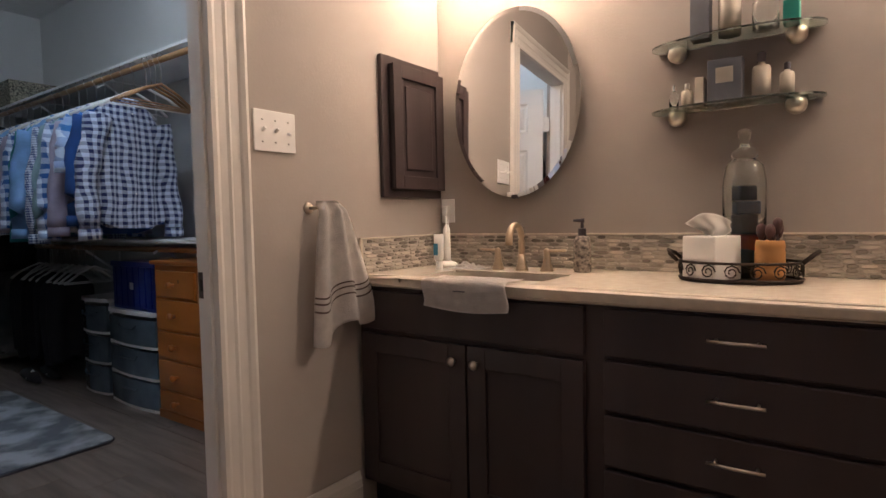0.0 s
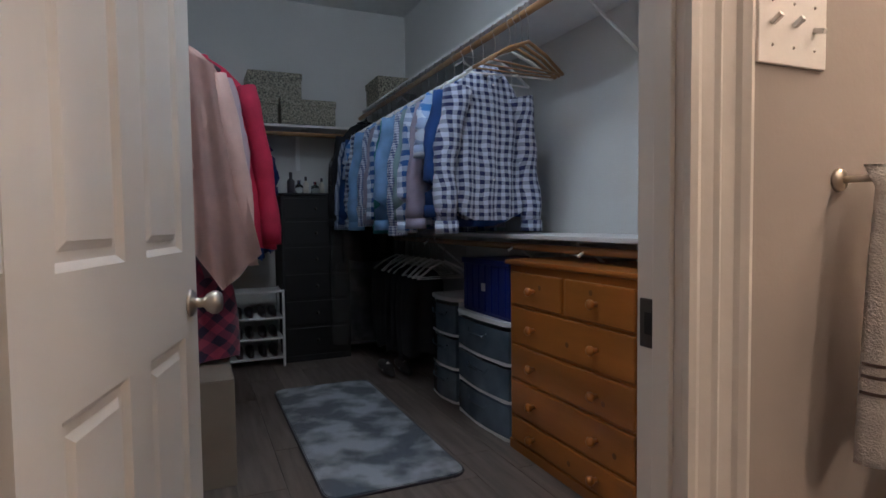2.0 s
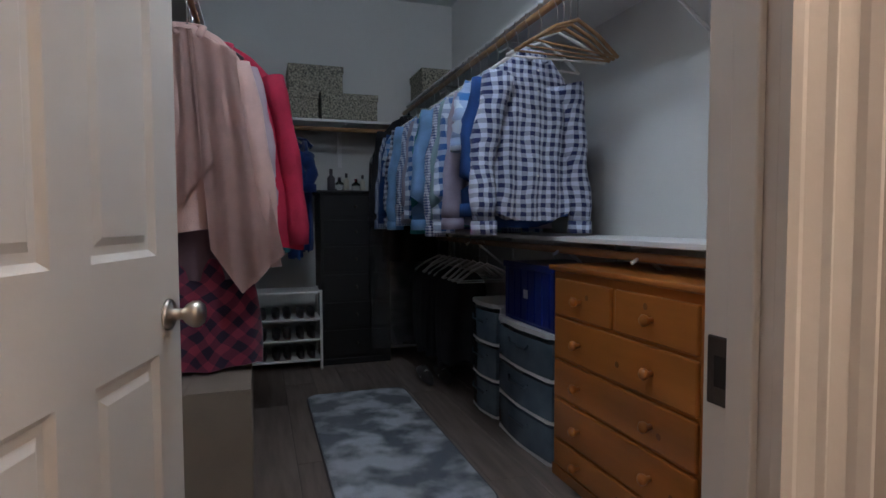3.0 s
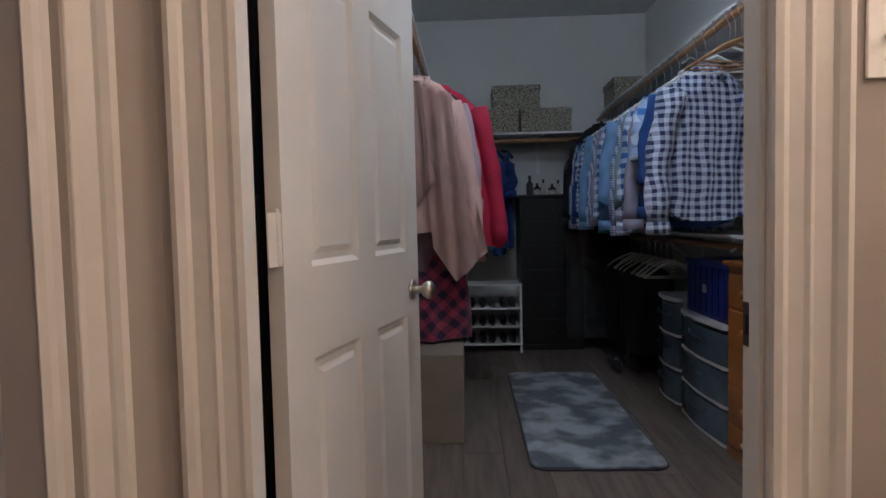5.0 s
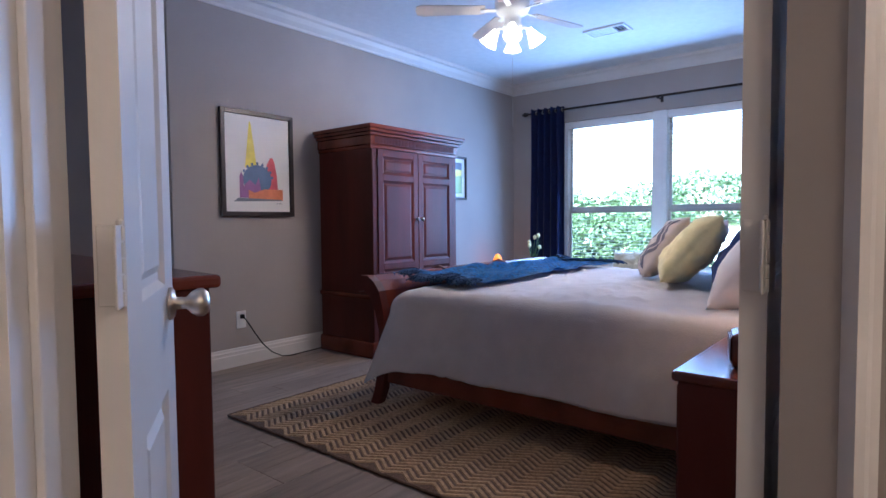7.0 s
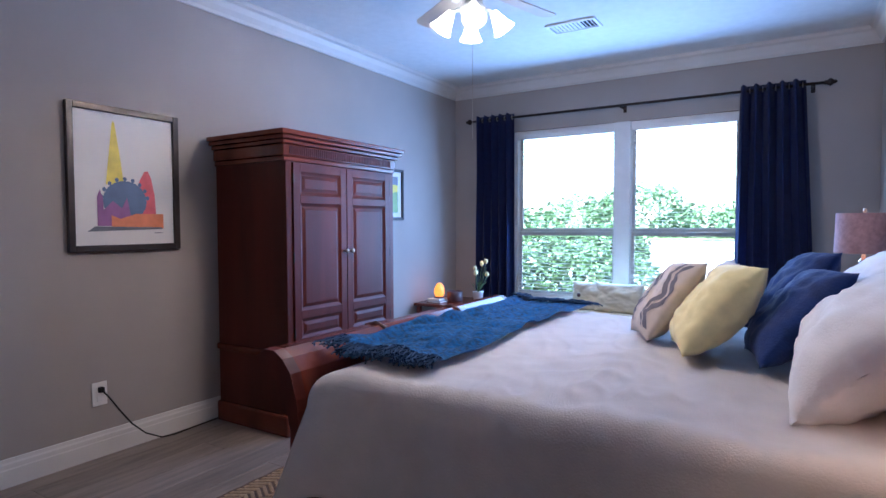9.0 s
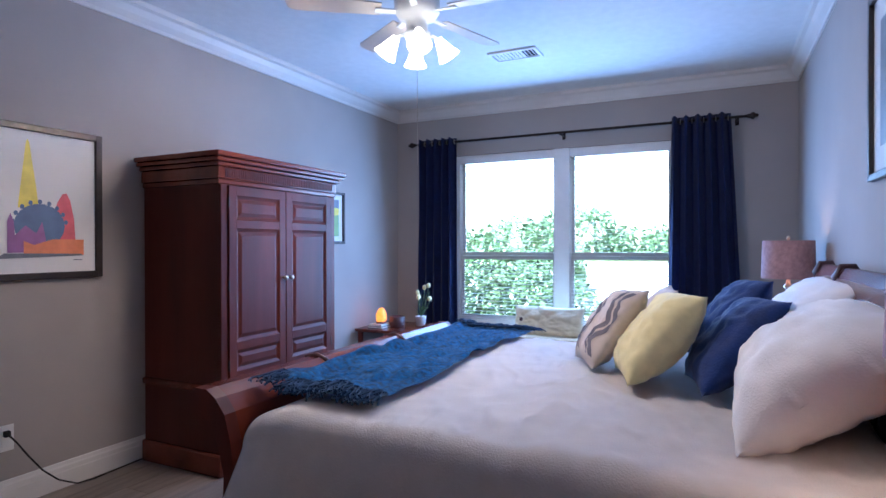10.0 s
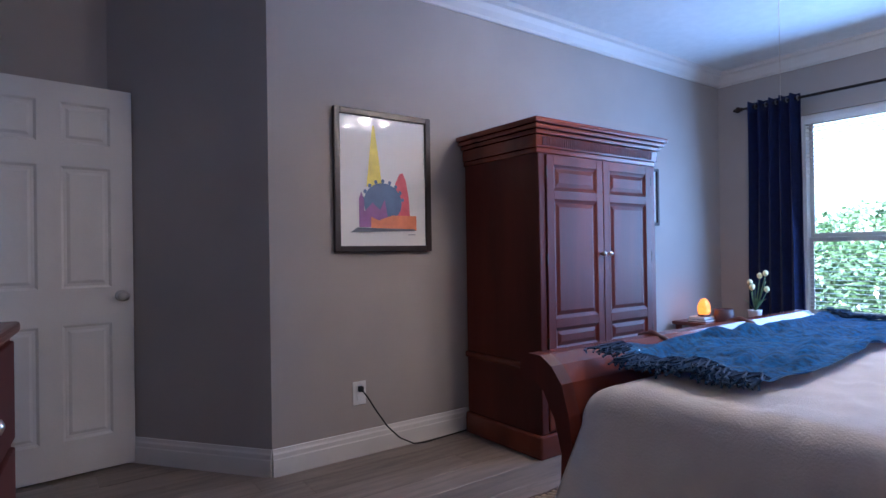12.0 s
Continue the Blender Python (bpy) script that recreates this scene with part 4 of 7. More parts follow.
def ceiling_fan():
    cx, cy = -3.74, -1.87
    f = thing("ceiling_fan", (cx, cy, CEIL), label="ceiling fan with pale blades and four lit frosted shades", cat="ceiling fan")
    one("canopy", lambda q: lathe(q, [(0.05, -0.001), (0.065, -0.01), (0.06, -0.05), (0.02, -0.07)], (cx, cy, CEIL)), M["white_paint"], f, smooth=True)
    one("downrod", lambda q: lathe(q, [(0.012, -0.15), (0.012, -0.06)], (cx, cy, CEIL), 12), M["white_paint"], f)
    one("motor", lambda q: lathe(q, [(0.03, -0.15), (0.09, -0.165), (0.12, -0.20), (0.12, -0.25), (0.10, -0.285), (0.06, -0.30), (0.055, -0.35), (0.07, -0.365), (0.06, -0.40), (0.02, -0.41)], (cx, cy, CEIL), 28), M["white_paint"], f, smooth=True)
    for k in range(5):
        a = 20 + 72 * k
        m = pose(cx, cy, CEIL - 0.255, 0, 0, a) @ pose(0, 0, 0, 11)
        bm = bmesh.new()
        prism(bm, [(0.19, -0.05), (0.62, -0.068), (0.655, -0.05), (0.665, 0.0), (0.655, 0.05), (0.62, 0.068), (0.19, 0.05)], 0.007, m)
        part("blade", bm, M["fan_white"], f)
        bm = bmesh.new()
        bx(bm, 0.09, 0.22, -0.018, 0.018, -0.010, -0.002, 0.003, m)
        part("blade_iron", bm, M["white_paint"], f)
    for k in range(4):
        a = 32 + 90 * k
        m = pose(cx, cy, CEIL - 0.385, 0, 0, a)
        one("arm", lambda q: bmesh.ops.transform(q, matrix=m, verts=tube(q, [(0.04, 0, 0), (0.08, 0, 0.01), (0.11, 0, -0.01)], 0.010, 8)), M["white_paint"], f, smooth=True)
        bm = bmesh.new()
        lathe(bm, [(0.020, 0.0), (0.026, -0.02), (0.036, -0.05), (0.046, -0.08), (0.062, -0.11), (0.058, -0.11), (0.042, -0.08), (0.03, -0.045), (0.012, -0.01)], seg=22, m=m @ pose(0.11, 0, -0.005) @ pose(0, 0, 0, 0, -32))
        part("shade", bm, M["bulb_glass"], f, "lit frosted glass shade", True)
    one("pull_chain", lambda q: tube(q, [(cx, cy, CEIL - 0.41), (cx, cy, CEIL - 1.05)], 0.0014, 5), M["nickel"], f)


ceiling_fan()


def ceiling_vent():
    v = thing("ceiling_vent", (-5.3, -1.86, CEIL), label="white ceiling air vent with angled slats", cat="vent")
    x0, x1, y0, y1 = -5.42, -5.20, -2.05, -1.67
    bm = bmesh.new()
    for q in ((x0, x0 + 0.025, y0, y1), (x1 - 0.025, x1, y0, y1), (x0 + 0.025, x1 - 0.025, y0, y0 + 0.025), (x0 + 0.025, x1 - 0.025, y1 - 0.025, y1)):
        bx(bm, q[0], q[1], q[2], q[3], CEIL - 0.016, CEIL - 0.001, 0.003)
    part("frame", bm, M["white_paint"], v)
    # Near-black sheet on the ceiling; its colour stands for the duct's shade.
    one("backing", lambda q: bx(q, x0 + 0.025, x1 - 0.025, y0 + 0.025, y1 - 0.025, CEIL - 0.003, CEIL - 0.001), M["dark"], v, "dark sheet standing for the shaded duct behind the slats")
    for k in range(11):
        y = y0 + 0.045 + k * 0.029
        one("slat", lambda q: bx(q, x0 + 0.026, x1 - 0.026, -0.0085, 0.0085, -0.001, 0.001, 0, Matrix.Translation((0, y, CEIL - 0.011)) @ pose(0, 0, 0, 35 if k < 8 else -35)), M["white_paint"], v)


ceiling_vent()


def cabinet(name, dims, label, cat, drawers, face, top_over=0.02, wood="cherry"):
    """A chest with a moulded top; drawers as (height from, height to) on the face '+x', '-x' or '-y'."""
    x0, x1, y0, y1, z1 = dims
    c = thing(name, ((x0 + x1) / 2, (y0 + y1) / 2, 0), label=label, cat=cat)
    block("body", (x0, x1, y0, y1, 0.08, z1 - 0.03), M[wood], c, bevel=0.005)
    block("top", (x0 - top_over, x1 + top_over, y0 - top_over, y1 + top_over, z1 - 0.03, z1), M["cherry_h"], c, bevel=0.009)
    for x in (x0, x1 - 0.05):
        for y in (y0, y1 - 0.05):
            block("foot", (x, x + 0.05, y, y + 0.05, 0, 0.08), M[wood], c)
    for a, b in drawers:
        if face == "-x":
            d = block("drawer", (x0 - 0.012, x0 + 0.002, y0 + 0.03, y1 - 0.03, a, b), M[wood], c, bevel=0.004)
            pts = [(x0 - 0.012, y, (a + b) / 2) for y in (y0 + (y1 - y0) * 0.25, y0 + (y1 - y0) * 0.75)]
            turn = pose(0, 0, 0, 0, -90)
        else:
            d = block("drawer", (x0 + 0.03, x1 - 0.03, y0 - 0.012, y0 + 0.002, a, b), M[wood], c, bevel=0.004)
            pts = [(x, y0 - 0.012, (a + b) / 2) for x in ((x0 + x1) / 2,)]
            turn = pose(0, 0, 0, 90)
        for p in pts:
            bm = bmesh.new()
            lathe(bm, [(0.008, 0), (0.007, 0.012), (0.015, 0.018), (0.016, 0.026), (0.004, 0.032)], seg=12, m=Matrix.Translation(p) @ turn)
            part("knob", bm, M["nickel"], d, "pewter knob", True)
    return c


dresser = cabinet("dresser", (-1.01, -0.585, -2.68, -0.985, 0.965), "long cherry wood dresser against the wall", "dresser", [(0.12, 0.38), (0.40, 0.65), (0.67, 0.92)], "-x")
dresser.matrix_basis = pose(-0.888, -1.83, 0, 0, 0, -6)
cabinet("nightstand", (-2.60, -2.015, -0.235, 0.115, 0.65), "cherry wood nightstand with a glossy top beside the bed", "nightstand", [(0.12, 0.34), (0.36, 0.60)], "-y", 0.015)
cabinet("nightstand", (-5.50, -4.98, -0.28, 0.09, 0.66), "cherry wood nightstand on the far side of the bed", "nightstand", [(0.12, 0.34), (0.36, 0.60)], "-y", 0.015)


def table_lamp(c):
    l = thing("table_lamp", c, label="table lamp with a mauve drum shade and brass neck", cat="lamp")
    one("base", lambda q: lathe(q, [(0.075, 0), (0.075, 0.012), (0.03, 0.025), (0.05, 0.09), (0.065, 0.18), (0.045, 0.28), (0.02, 0.33), (0.022, 0.35), (0.012, 0.37), (0.028, 0.39), (0.012, 0.41), (0.010, 0.45)], c, 24), M["brass"], l, smooth=True)
    bm = bmesh.new()
    vs = lathe(bm, [(0.150, 0.44), (0.142, 0.675), (0.139, 0.675), (0.147, 0.44)], c, 36)
    bmesh.ops.delete(bm, geom=[f for f in bm.faces if len(f.verts) > 4], context="FACES_ONLY")
    part("shade", bm, M["shade"], l, "mauve fabric drum shade", True)
    one("finial", lambda q: lathe(q, [(0.004, 0.64), (0.004, 0.68), (0.011, 0.685), (0.009, 0.70), (0.003, 0.705)], c, 10), M["brass"], l, smooth=True)
    one("harp", lambda q: tube(q, [(c[0] - 0.13, c[1], c[2] + 0.665), (c[0] + 0.13, c[1], c[2] + 0.665)], 0.003, 6), M["brass"], l)


table_lamp((-5.25, -0.06, 0.66))
# Unseen near lamp, added to match the far nightstand's.
table_lamp((-2.46, -0.015, 0.65))


def corner_table():
    t = thing("side_table", (-6.05, -3.36, 0), label="low dark wooden side table in the corner", cat="table")
    block("top", (-6.38, -5.72, -3.63, -3.06, 0.475, 0.505), M["cherry_h"], t, bevel=0.006)
    for x in (-6.36, -5.78):
        for y in (-3.61, -3.12):
            block("leg", (x, x + 0.04, y, y + 0.04, 0, 0.475), M["cherry"], t)
    s = thing("salt_lamp", (-5.90, -3.44, 0.545), label="glowing orange salt crystal lamp on a wooden base", cat="lamp")
    one("base", lambda q: lathe(q, [(0.05, 0), (0.052, 0.006), (0.046, 0.016)], (-5.90, -3.44, 0.546), 16), M["brown"], s, "dark wooden base")
    bm = bmesh.new()
    lathe(bm, [(0.040, 0.016), (0.052, 0.04), (0.050, 0.085), (0.042, 0.115), (0.022, 0.145), (0.006, 0.152)], (-5.90, -3.44, 0.546), 14)
    for v in bm.verts:
        v.co += Vector((noise.noise(v.co * 23), noise.noise(v.co * 23 + Vector((9, 0, 0))), 0)) * 0.010
    part("crystal", bm, M["salt"], s, "glowing orange crystal", False).visible_shadow = False
    for k, (w, c) in enumerate(((0.20, "slate"), (0.18, "pearl"))):
        bk = thing("book", (-5.90, -3.44, 0.505 + 0.02 * k), label="closed hardback book lying under the salt lamp", cat="book")
        z = 0.505 + 0.020 * k
        block("cover", (-5.90 - w / 2, -5.90 + w / 2, -3.53, -3.53 + w * 0.8, z, z + 0.0195), M[c], bk, bevel=0.003)
        block("pages", (-5.90 - w / 2 + 0.004, -5.90 + w / 2 + 0.0015, -3.526, -3.53 + w * 0.8 + 0.0015, z + 0.004, z + 0.0155), M["paper"], bk, "white page block", bevel=0.001)
    d = thing("candle_jar", (-6.02, -3.33, 0.505), label="dark candle jar on the side table", cat="candle")
    one("jar", lambda q: lathe(q, [(0.075, 0), (0.08, 0.01), (0.08, 0.10), (0.074, 0.104), (0.07, 0.085), (0.01, 0.083)], (-6.02, -3.33, 0.505), 24), M["brown"], d, smooth=True)
    pt = thing("potted_tulips", (-6.18, -3.15, 0.505), label="white pot of pale yellow tulips on the side table", cat="plant")
    c = Vector((-6.18, -3.15, 0.505))
    one("pot", lambda q: lathe(q, [(0.045, 0), (0.055, 0.09), (0.058, 0.095), (0.05, 0.095), (0.048, 0.085), (0.01, 0.084)], c, 20), M["white_plastic"], pt, smooth=True)
    rnd = random.Random(8)
    for k in range(8):
        a = rnd.uniform(0, 6.3)
        h = rnd.uniform(0.14, 0.30)
        tip = c + Vector((0.085 * math.cos(a) * (0.4 + rnd.random()), 0.085 * math.sin(a) * (0.4 + rnd.random()), 0.09 + h))
        one("stem", lambda q: tube(q, [c + Vector((0, 0, 0.08)), c.lerp(tip, 0.5) + Vector((0, 0, 0.03)), tip], 0.003, 5), M["leaf"], pt, smooth=True)
        if k < 6:
            one("blossom", lambda q: lathe(q, [(0.004, -0.005), (0.019, 0.008), (0.022, 0.025), (0.014, 0.042), (0.003, 0.048)], tip, 10), M["yellow"], pt, "pale yellow bud", True)
        e = c + Vector((0.09 * math.cos(a + 1), 0.09 * math.sin(a + 1), 0.19))
        one("leaf_blade", lambda q: tube(q, [c + Vector((0, 0, 0.08)), c.lerp(e, 0.6) + Vector((0, 0, 0.05)), e], [0.006, 0.014, 0.002], 6, 0.2), M["leaf"], pt)


corner_table()


def window_bench():
    b = thing("window_bench", (-6.2, -1.85, 0), label="low upholstered bench under the window", cat="bench")
    block("seat", (-6.40, -5.98, -2.45, -1.25, 0.38, 0.50), M["cream"], b, bevel=0.03)
    for x in (-6.38, -6.04):
        for y in (-2.42, -1.32):
            block("leg", (x, x + 0.04, y, y + 0.04, 0, 0.38), M["cherry"], b)
    for y, w, ex in ((-1.99, 0.34, buttoned), (-1.72, 0.44, None)):
        p = pillow("bench_pillow", w, 0.27, 0.11, pose(-6.16 + 0.03 * (y > -1.8), y, 0.625, 0, 0, 88) @ pose(0, 0, 0, 78), M["cream"], "cream cotton pillow standing on the window bench", ex, 20 + y)


window_bench()


def rug():
    """A jute rug in a herringbone of raised cords."""
    x0, x1, y0, y1 = -4.30, -2.02, -2.66, -0.05
    r = thing("area_rug", ((x0 + x1) / 2, (y0 + y1) / 2, 0), label="tan and brown herringbone jute rug under the bed", cat="rug")
    m = mat("jute", (0.42, 0.29, 0.17), 0.95, scale=60, vary=0.3, bump=0.3, fine=300)
    d = mat("jute_dark", (0.12, 0.075, 0.05), 0.95, scale=60, vary=0.3, bump=0.3, fine=300)
    block("backing", (x0, x1, y0, y1, 0.001, 0.008), d, r, "dark brown jute ground", bevel=0.002)
    bm = bmesh.new()
    col = 0.085
    pitch = 0.036
    n = int((y1 - y0) / col)
    for i in range(n):
        ya, yb = y0 + i * col, y0 + (i + 1) * col
        s = 1 if i % 2 else -1
        k = x0 + 0.03
        while k < x1 - 0.05:
            dx = s * 0.055
            q = [(k - dx / 2, ya), (k - dx / 2 + 0.021, ya), (k + dx / 2 + 0.021, yb), (k + dx / 2, yb)]
            lo = [bm.verts.new((x, y, 0.008)) for x, y in q]
            hi = [bm.verts.new((x + (0.003 if j in (0, 3) else -0.003), y, 0.0125)) for j, (x, y) in enumerate(q)]
            bm.faces.new(hi)
            for j in range(4):
                bm.faces.new((lo[j], lo[(j + 1) % 4], hi[(j + 1) % 4], hi[j]))
            k += pitch
    tagged(part("weave", bm, m, r, "tan herringbone cords"), kind="stuff")
    bm = bmesh.new()
    pts = [(x0, y0), (x1, y0), (x1, y1), (x0, y1), (x0, y0)]
    for (a, b), (c, e) in zip(pts, pts[1:]):
        L = max(abs(c - a), abs(e - b))
        tube(bm, [(a + (c - a) * k / 60 + 0.004 * math.sin(k * 2.1), b + (e - b) * k / 60 + 0.004 * math.sin(k * 1.7), 0.008) for k in range(61)], 0.008, 6)
    part("edge_binding", bm, d, r, "dark braided edge", True)


rug()


# ---- closet ----
def shelf(name, dims, label):
    s = thing(name, ((dims[0] + dims[1]) / 2, (dims[2] + dims[3]) / 2, dims[4]), label=label, cat="shelf")
    block("board", dims, M["white_paint"], s, bevel=0.003)
    return s


def pole(name, a, b, label):
    p = thing(name, a, label=label, cat="closet rod")
    one("bar", lambda q: tube(q, [a, b], 0.016, 14), M["pole"], p, smooth=True)
    return p


def bracket(parent, x, ywall, yout, z, s=1):
    """A white shelf bracket on a side wall, its arm out to yout."""
    bm = bmesh.new()
    bx(bm, x - 0.008, x + 0.008, min(ywall, ywall - s * 0.006), max(ywall, ywall - s * 0.006), z - 0.27, z, 0.001)
    bx(bm, x - 0.008, x + 0.008, min(ywall, yout), max(ywall, yout), z - 0.008, z - 0.001, 0.001)
    tube(bm, [(x, ywall - s * 0.005, z - 0.24), (x, yout + s * 0.05, z - 0.03), (x, yout, z - 0.06)], 0.007, 6)
    part("bracket", bm, M["white_paint"], parent, "white metal bracket")


us = shelf("closet_shelf", (-5.40, -1.44, 1.99, 2.38, 1.945, 1.963), "long white shelf above the hanging shirts")
for x in (-2.55, -3.6, -4.6):
    bracket(us, x, 2.379, 2.02, 1.944)
pole("closet_rod", (-5.40, 1.975, 1.895), (-1.44, 1.975, 1.895), "round wooden closet rod holding shirts")
ls = shelf("closet_shelf", (-5.40, -1.44, 2.04, 2.38, 0.945, 0.965), "low white shelf above the chest of drawers")
for x in (-2.55, -3.10, -4.2):
    bracket(ls, x, 2.379, 2.06, 0.944)
pole("closet_rod", (-5.40, 2.10, 0.905), (-1.44, 2.10, 0.905), "low round wooden closet rod")
bsf = shelf("closet_shelf", (-5.399, -5.02, 0.27, 1.98, 1.735, 1.755), "white shelf across the back of the closet")
bm = bmesh.new()
bx(bm, -5.399, -5.391, 1.44, 1.47, 1.45, 1.734)
bx(bm, -5.399, -5.05, 1.445, 1.465, 1.722, 1.734)
part("bracket", bm, M["white_paint"], bsf)
pole("closet_rod", (-5.06, 0.27, 1.69), (-5.06, 1.98, 1.69), "wooden rod below the back shelf")
lfs = shelf("closet_shelf", (-5.0, -2.3, 0.27, 0.62, 1.945, 1.963), "white shelf along the inner wall")
pole("closet_rod", (-5.0, 0.60, 1.90), (-2.3, 0.60, 1.90), "round wooden rod holding blouses")


def print_box(x0, x1, y0, y1, z0, z1):
    b = thing("storage_box", ((x0 + x1) / 2, (y0 + y1) / 2, z0), label="lidded storage box with a black and cream lattice print", cat="box", group="storage boxes on the shelf")
    block("body", (x0 + 0.006, x1 - 0.006, y0 + 0.006, y1 - 0.006, z0, z1 - 0.03), M["box_print"], b, bevel=0.003)
    block("lid", (x0, x1, y0, y1, z1 - 0.05, z1), M["box_print"], b, bevel=0.004)


print_box(-5.37, -5.01, 0.86, 1.265, 1.756, 1.94)
print_box(-5.37, -5.01, 1.275, 1.685, 1.756, 1.94)
print_box(-5.37, -5.03, 1.055, 1.44, 1.941, 2.13)
print_box(-5.30, -4.95, 1.995, 2.33, 1.964, 2.15)


def hanger(at, rz, material, label, w=0.40):
    h = thing("clothes_hanger", at, rz, label, "hanger", "hangers on the rods", local=True)
    one("hook", lambda q: tube(q, [(0.0, 0.016, 0.012), (0, 0.0, 0.021), (0, -0.018, 0.014), (0, -0.021, -0.005), (0, -0.008, -0.03), (0, 0, -0.05), (0, 0, -0.145)], 0.0028, 6), M["chrome"], h, "wire hook", True)
    one("shoulder_bar", lambda q: tube(q, [(0, -w / 2, -0.245), (0, -w / 4, -0.18), (0, 0, -0.14), (0, w / 4, -0.18), (0, w / 2, -0.245)], 0.0075, 8), material, h, smooth=True)
    one("bar", lambda q: tube(q, [(0, -w / 2, -0.245), (0, w / 2, -0.245)], 0.004, 6), material, h, smooth=True)
    return h


def garment(name, label, material, at, rz, w, length, sleeve=0.55, cuff=0.05, flare=1.0, depth=0.10, seed=0, cat="shirt", group="shirts on the rod", skew=0.0, collar=True):
    """Clothing on a hanger: at is the rod above it; it faces its own +x, shoulders along y."""
    g = thing(name, at, rz, label, cat, group, local=True)
    rnd = random.Random(seed)
    top = -0.075
    nv, nu = 22, 40
    bm = bmesh.new()
    rings = []
    for j in range(nv + 1):
        v = j / nv
        ring = []
        half = w / 2 * (0.94 + 0.06 * math.sin(v * 3)) * (1 + (flare - 1) * v)
        if v < 0.06:
            half *= 0.62 + 0.38 * (v / 0.06)
        d = depth / 2 * (0.35 + 0.65 * min(1, v * 4)) * (1 - 0.15 * v)
        for i in range(nu):
            a = 2 * math.pi * i / nu
            cy, cxx = math.cos(a), math.sin(a)
            y = half * cy
            fold = (0.014 if cat == "shirt" else 0.019) * math.sin(y * (55 if cat == "shirt" else 46) + seed * 1.3 + 2 * v) * min(1, v * 2.2) + 0.012 * noise.noise((y * 9, v * 4, seed))
            x = d * (abs(cxx) ** 0.8) * (1 if cxx > 0 else -1) + fold
            drop = 0.50 * max(0, abs(y) - 0.045) * max(0, 1 - v * 1.1)
            hem = 0.045 * (abs(cy) ** 3 if cat == "shirt" else -0.2 * math.sin(4 * a + seed)) * v ** 6
            ring.append(bm.verts.new((x, y + skew * v, top - v * length - drop + hem)))
        rings.append(ring)
    for a, b in zip(rings, rings[1:]):
        for i in range(nu):
            bm.faces.new((a[i], a[(i + 1) % nu], b[(i + 1) % nu], b[i]))
    bm.faces.new(rings[0])
    part("body", bm, material, g, "", True)
    if sleeve:
        for s in (1, -1):
            bm = bmesh.new()
            y0 = s * (w / 2 * 0.93)
            pts, rs = [], []
            for k in range(10):
                t = k / 9
                pts.append((0.012 * math.sin(t * 7 + seed) + 0.015, y0 + s * (-0.005 + 0.07 * math.sin(t * 1.8)) + skew * t * 0.5, top - 0.125 - t * sleeve))
                rs.append((0.060 * (1 - t) + cuff * t) * (1 + 0.10 * math.sin(t * 16 + seed)) * (1.0 if cat == "shirt" else 0.78))
            tube(bm, pts, rs, 14, 1.0)
            part("sleeve", bm, material, g, "", True)
            if cat == "blouse":
                continue
            bm = bmesh.new()
            e = Vector(pts[-1])
            lathe(bm, [(cuff * 1.04, 0.0), (cuff * 1.08, -0.055), (cuff * 0.9, -0.055), (cuff * 0.86, 0.0)], e, 14)
            part("cuff", bm, material, g, "", True)
    if collar:
        bm = bmesh.new()
        tube(bm, [(0.05, -0.035, top - 0.05), (0.01, -0.055, top - 0.005), (-0.035, 0, top + 0.012), (0.01, 0.055, top - 0.005), (0.05, 0.035, top - 0.05)], 0.016, 8, 0.6)
        part("collar", bm, material, g, "", True)
        if cat == "shirt":
            for k in range(6):
                one("button", lambda q: lathe(q, [(0.005, 0), (0.005, 0.002)], seg=8, m=Matrix.Translation((depth / 2 * 0.95 + 0.004, 0.0, top - 0.09 - k * 0.085)) @ pose(0, 0, 0, 0, 90)), M["white_plastic"], g)
    return g


RZ, RY = 1.895 + 0.016, 1.975
looks = [("gingham", "navy and white gingham button shirt on a hanger"), ("denim", "dark blue button shirt on a hanger"), ("plaid_light", "pale blue plaid short-sleeved shirt on a hanger"), ("violet_cloth", "grey lilac button shirt on a hanger"), ("plaid", "blue plaid button shirt on a hanger"), ("mint_cloth", "pale grey-green button shirt on a hanger"), ("micro", "fine blue check shirt on a hanger"), ("sky_cloth", "pale blue button shirt on a hanger"), ("teal_cloth", "teal shirt on a hanger"), ("plaid", "blue plaid button shirt on a hanger"), ("violet_cloth", "grey lilac button shirt on a hanger"), ("micro", "fine blue check shirt on a hanger"), ("sky_cloth", "pale blue button shirt on a hanger"), ("gingham", "navy and white gingham button shirt on a hanger"), ("plaid_light", "pale blue plaid shirt on a hanger"), ("denim", "dark blue button shirt on a hanger"), ("micro", "fine blue check shirt on a hanger"), ("dark_cloth", "dark shirt on a hanger")]
rnd = random.Random(5)
for k, (key, lab) in enumerate(looks):
    x = -3.04 - 0.116 * k - 0.02 * rnd.random()
    tilt = 6 + rnd.uniform(-7, 7) if k else 10
    w = 0.43 if k == 0 else rnd.uniform(0.40, 0.46)
    L = 0.80 if k == 0 else rnd.uniform(0.70, 0.84)
    hanger((x, RY, RZ), tilt, M["white_plastic"], "white plastic clothes hanger on the rod", 0.40)
    garment("hanging_shirt", lab, M[key], (x, RY - 0.05, RZ - 0.105), tilt, w - 0.04, L - 0.10, rnd.uniform(0.50, 0.60) if key != "plaid_light" else 0.22, 0.05, 1.05, 0.10, k + 1)
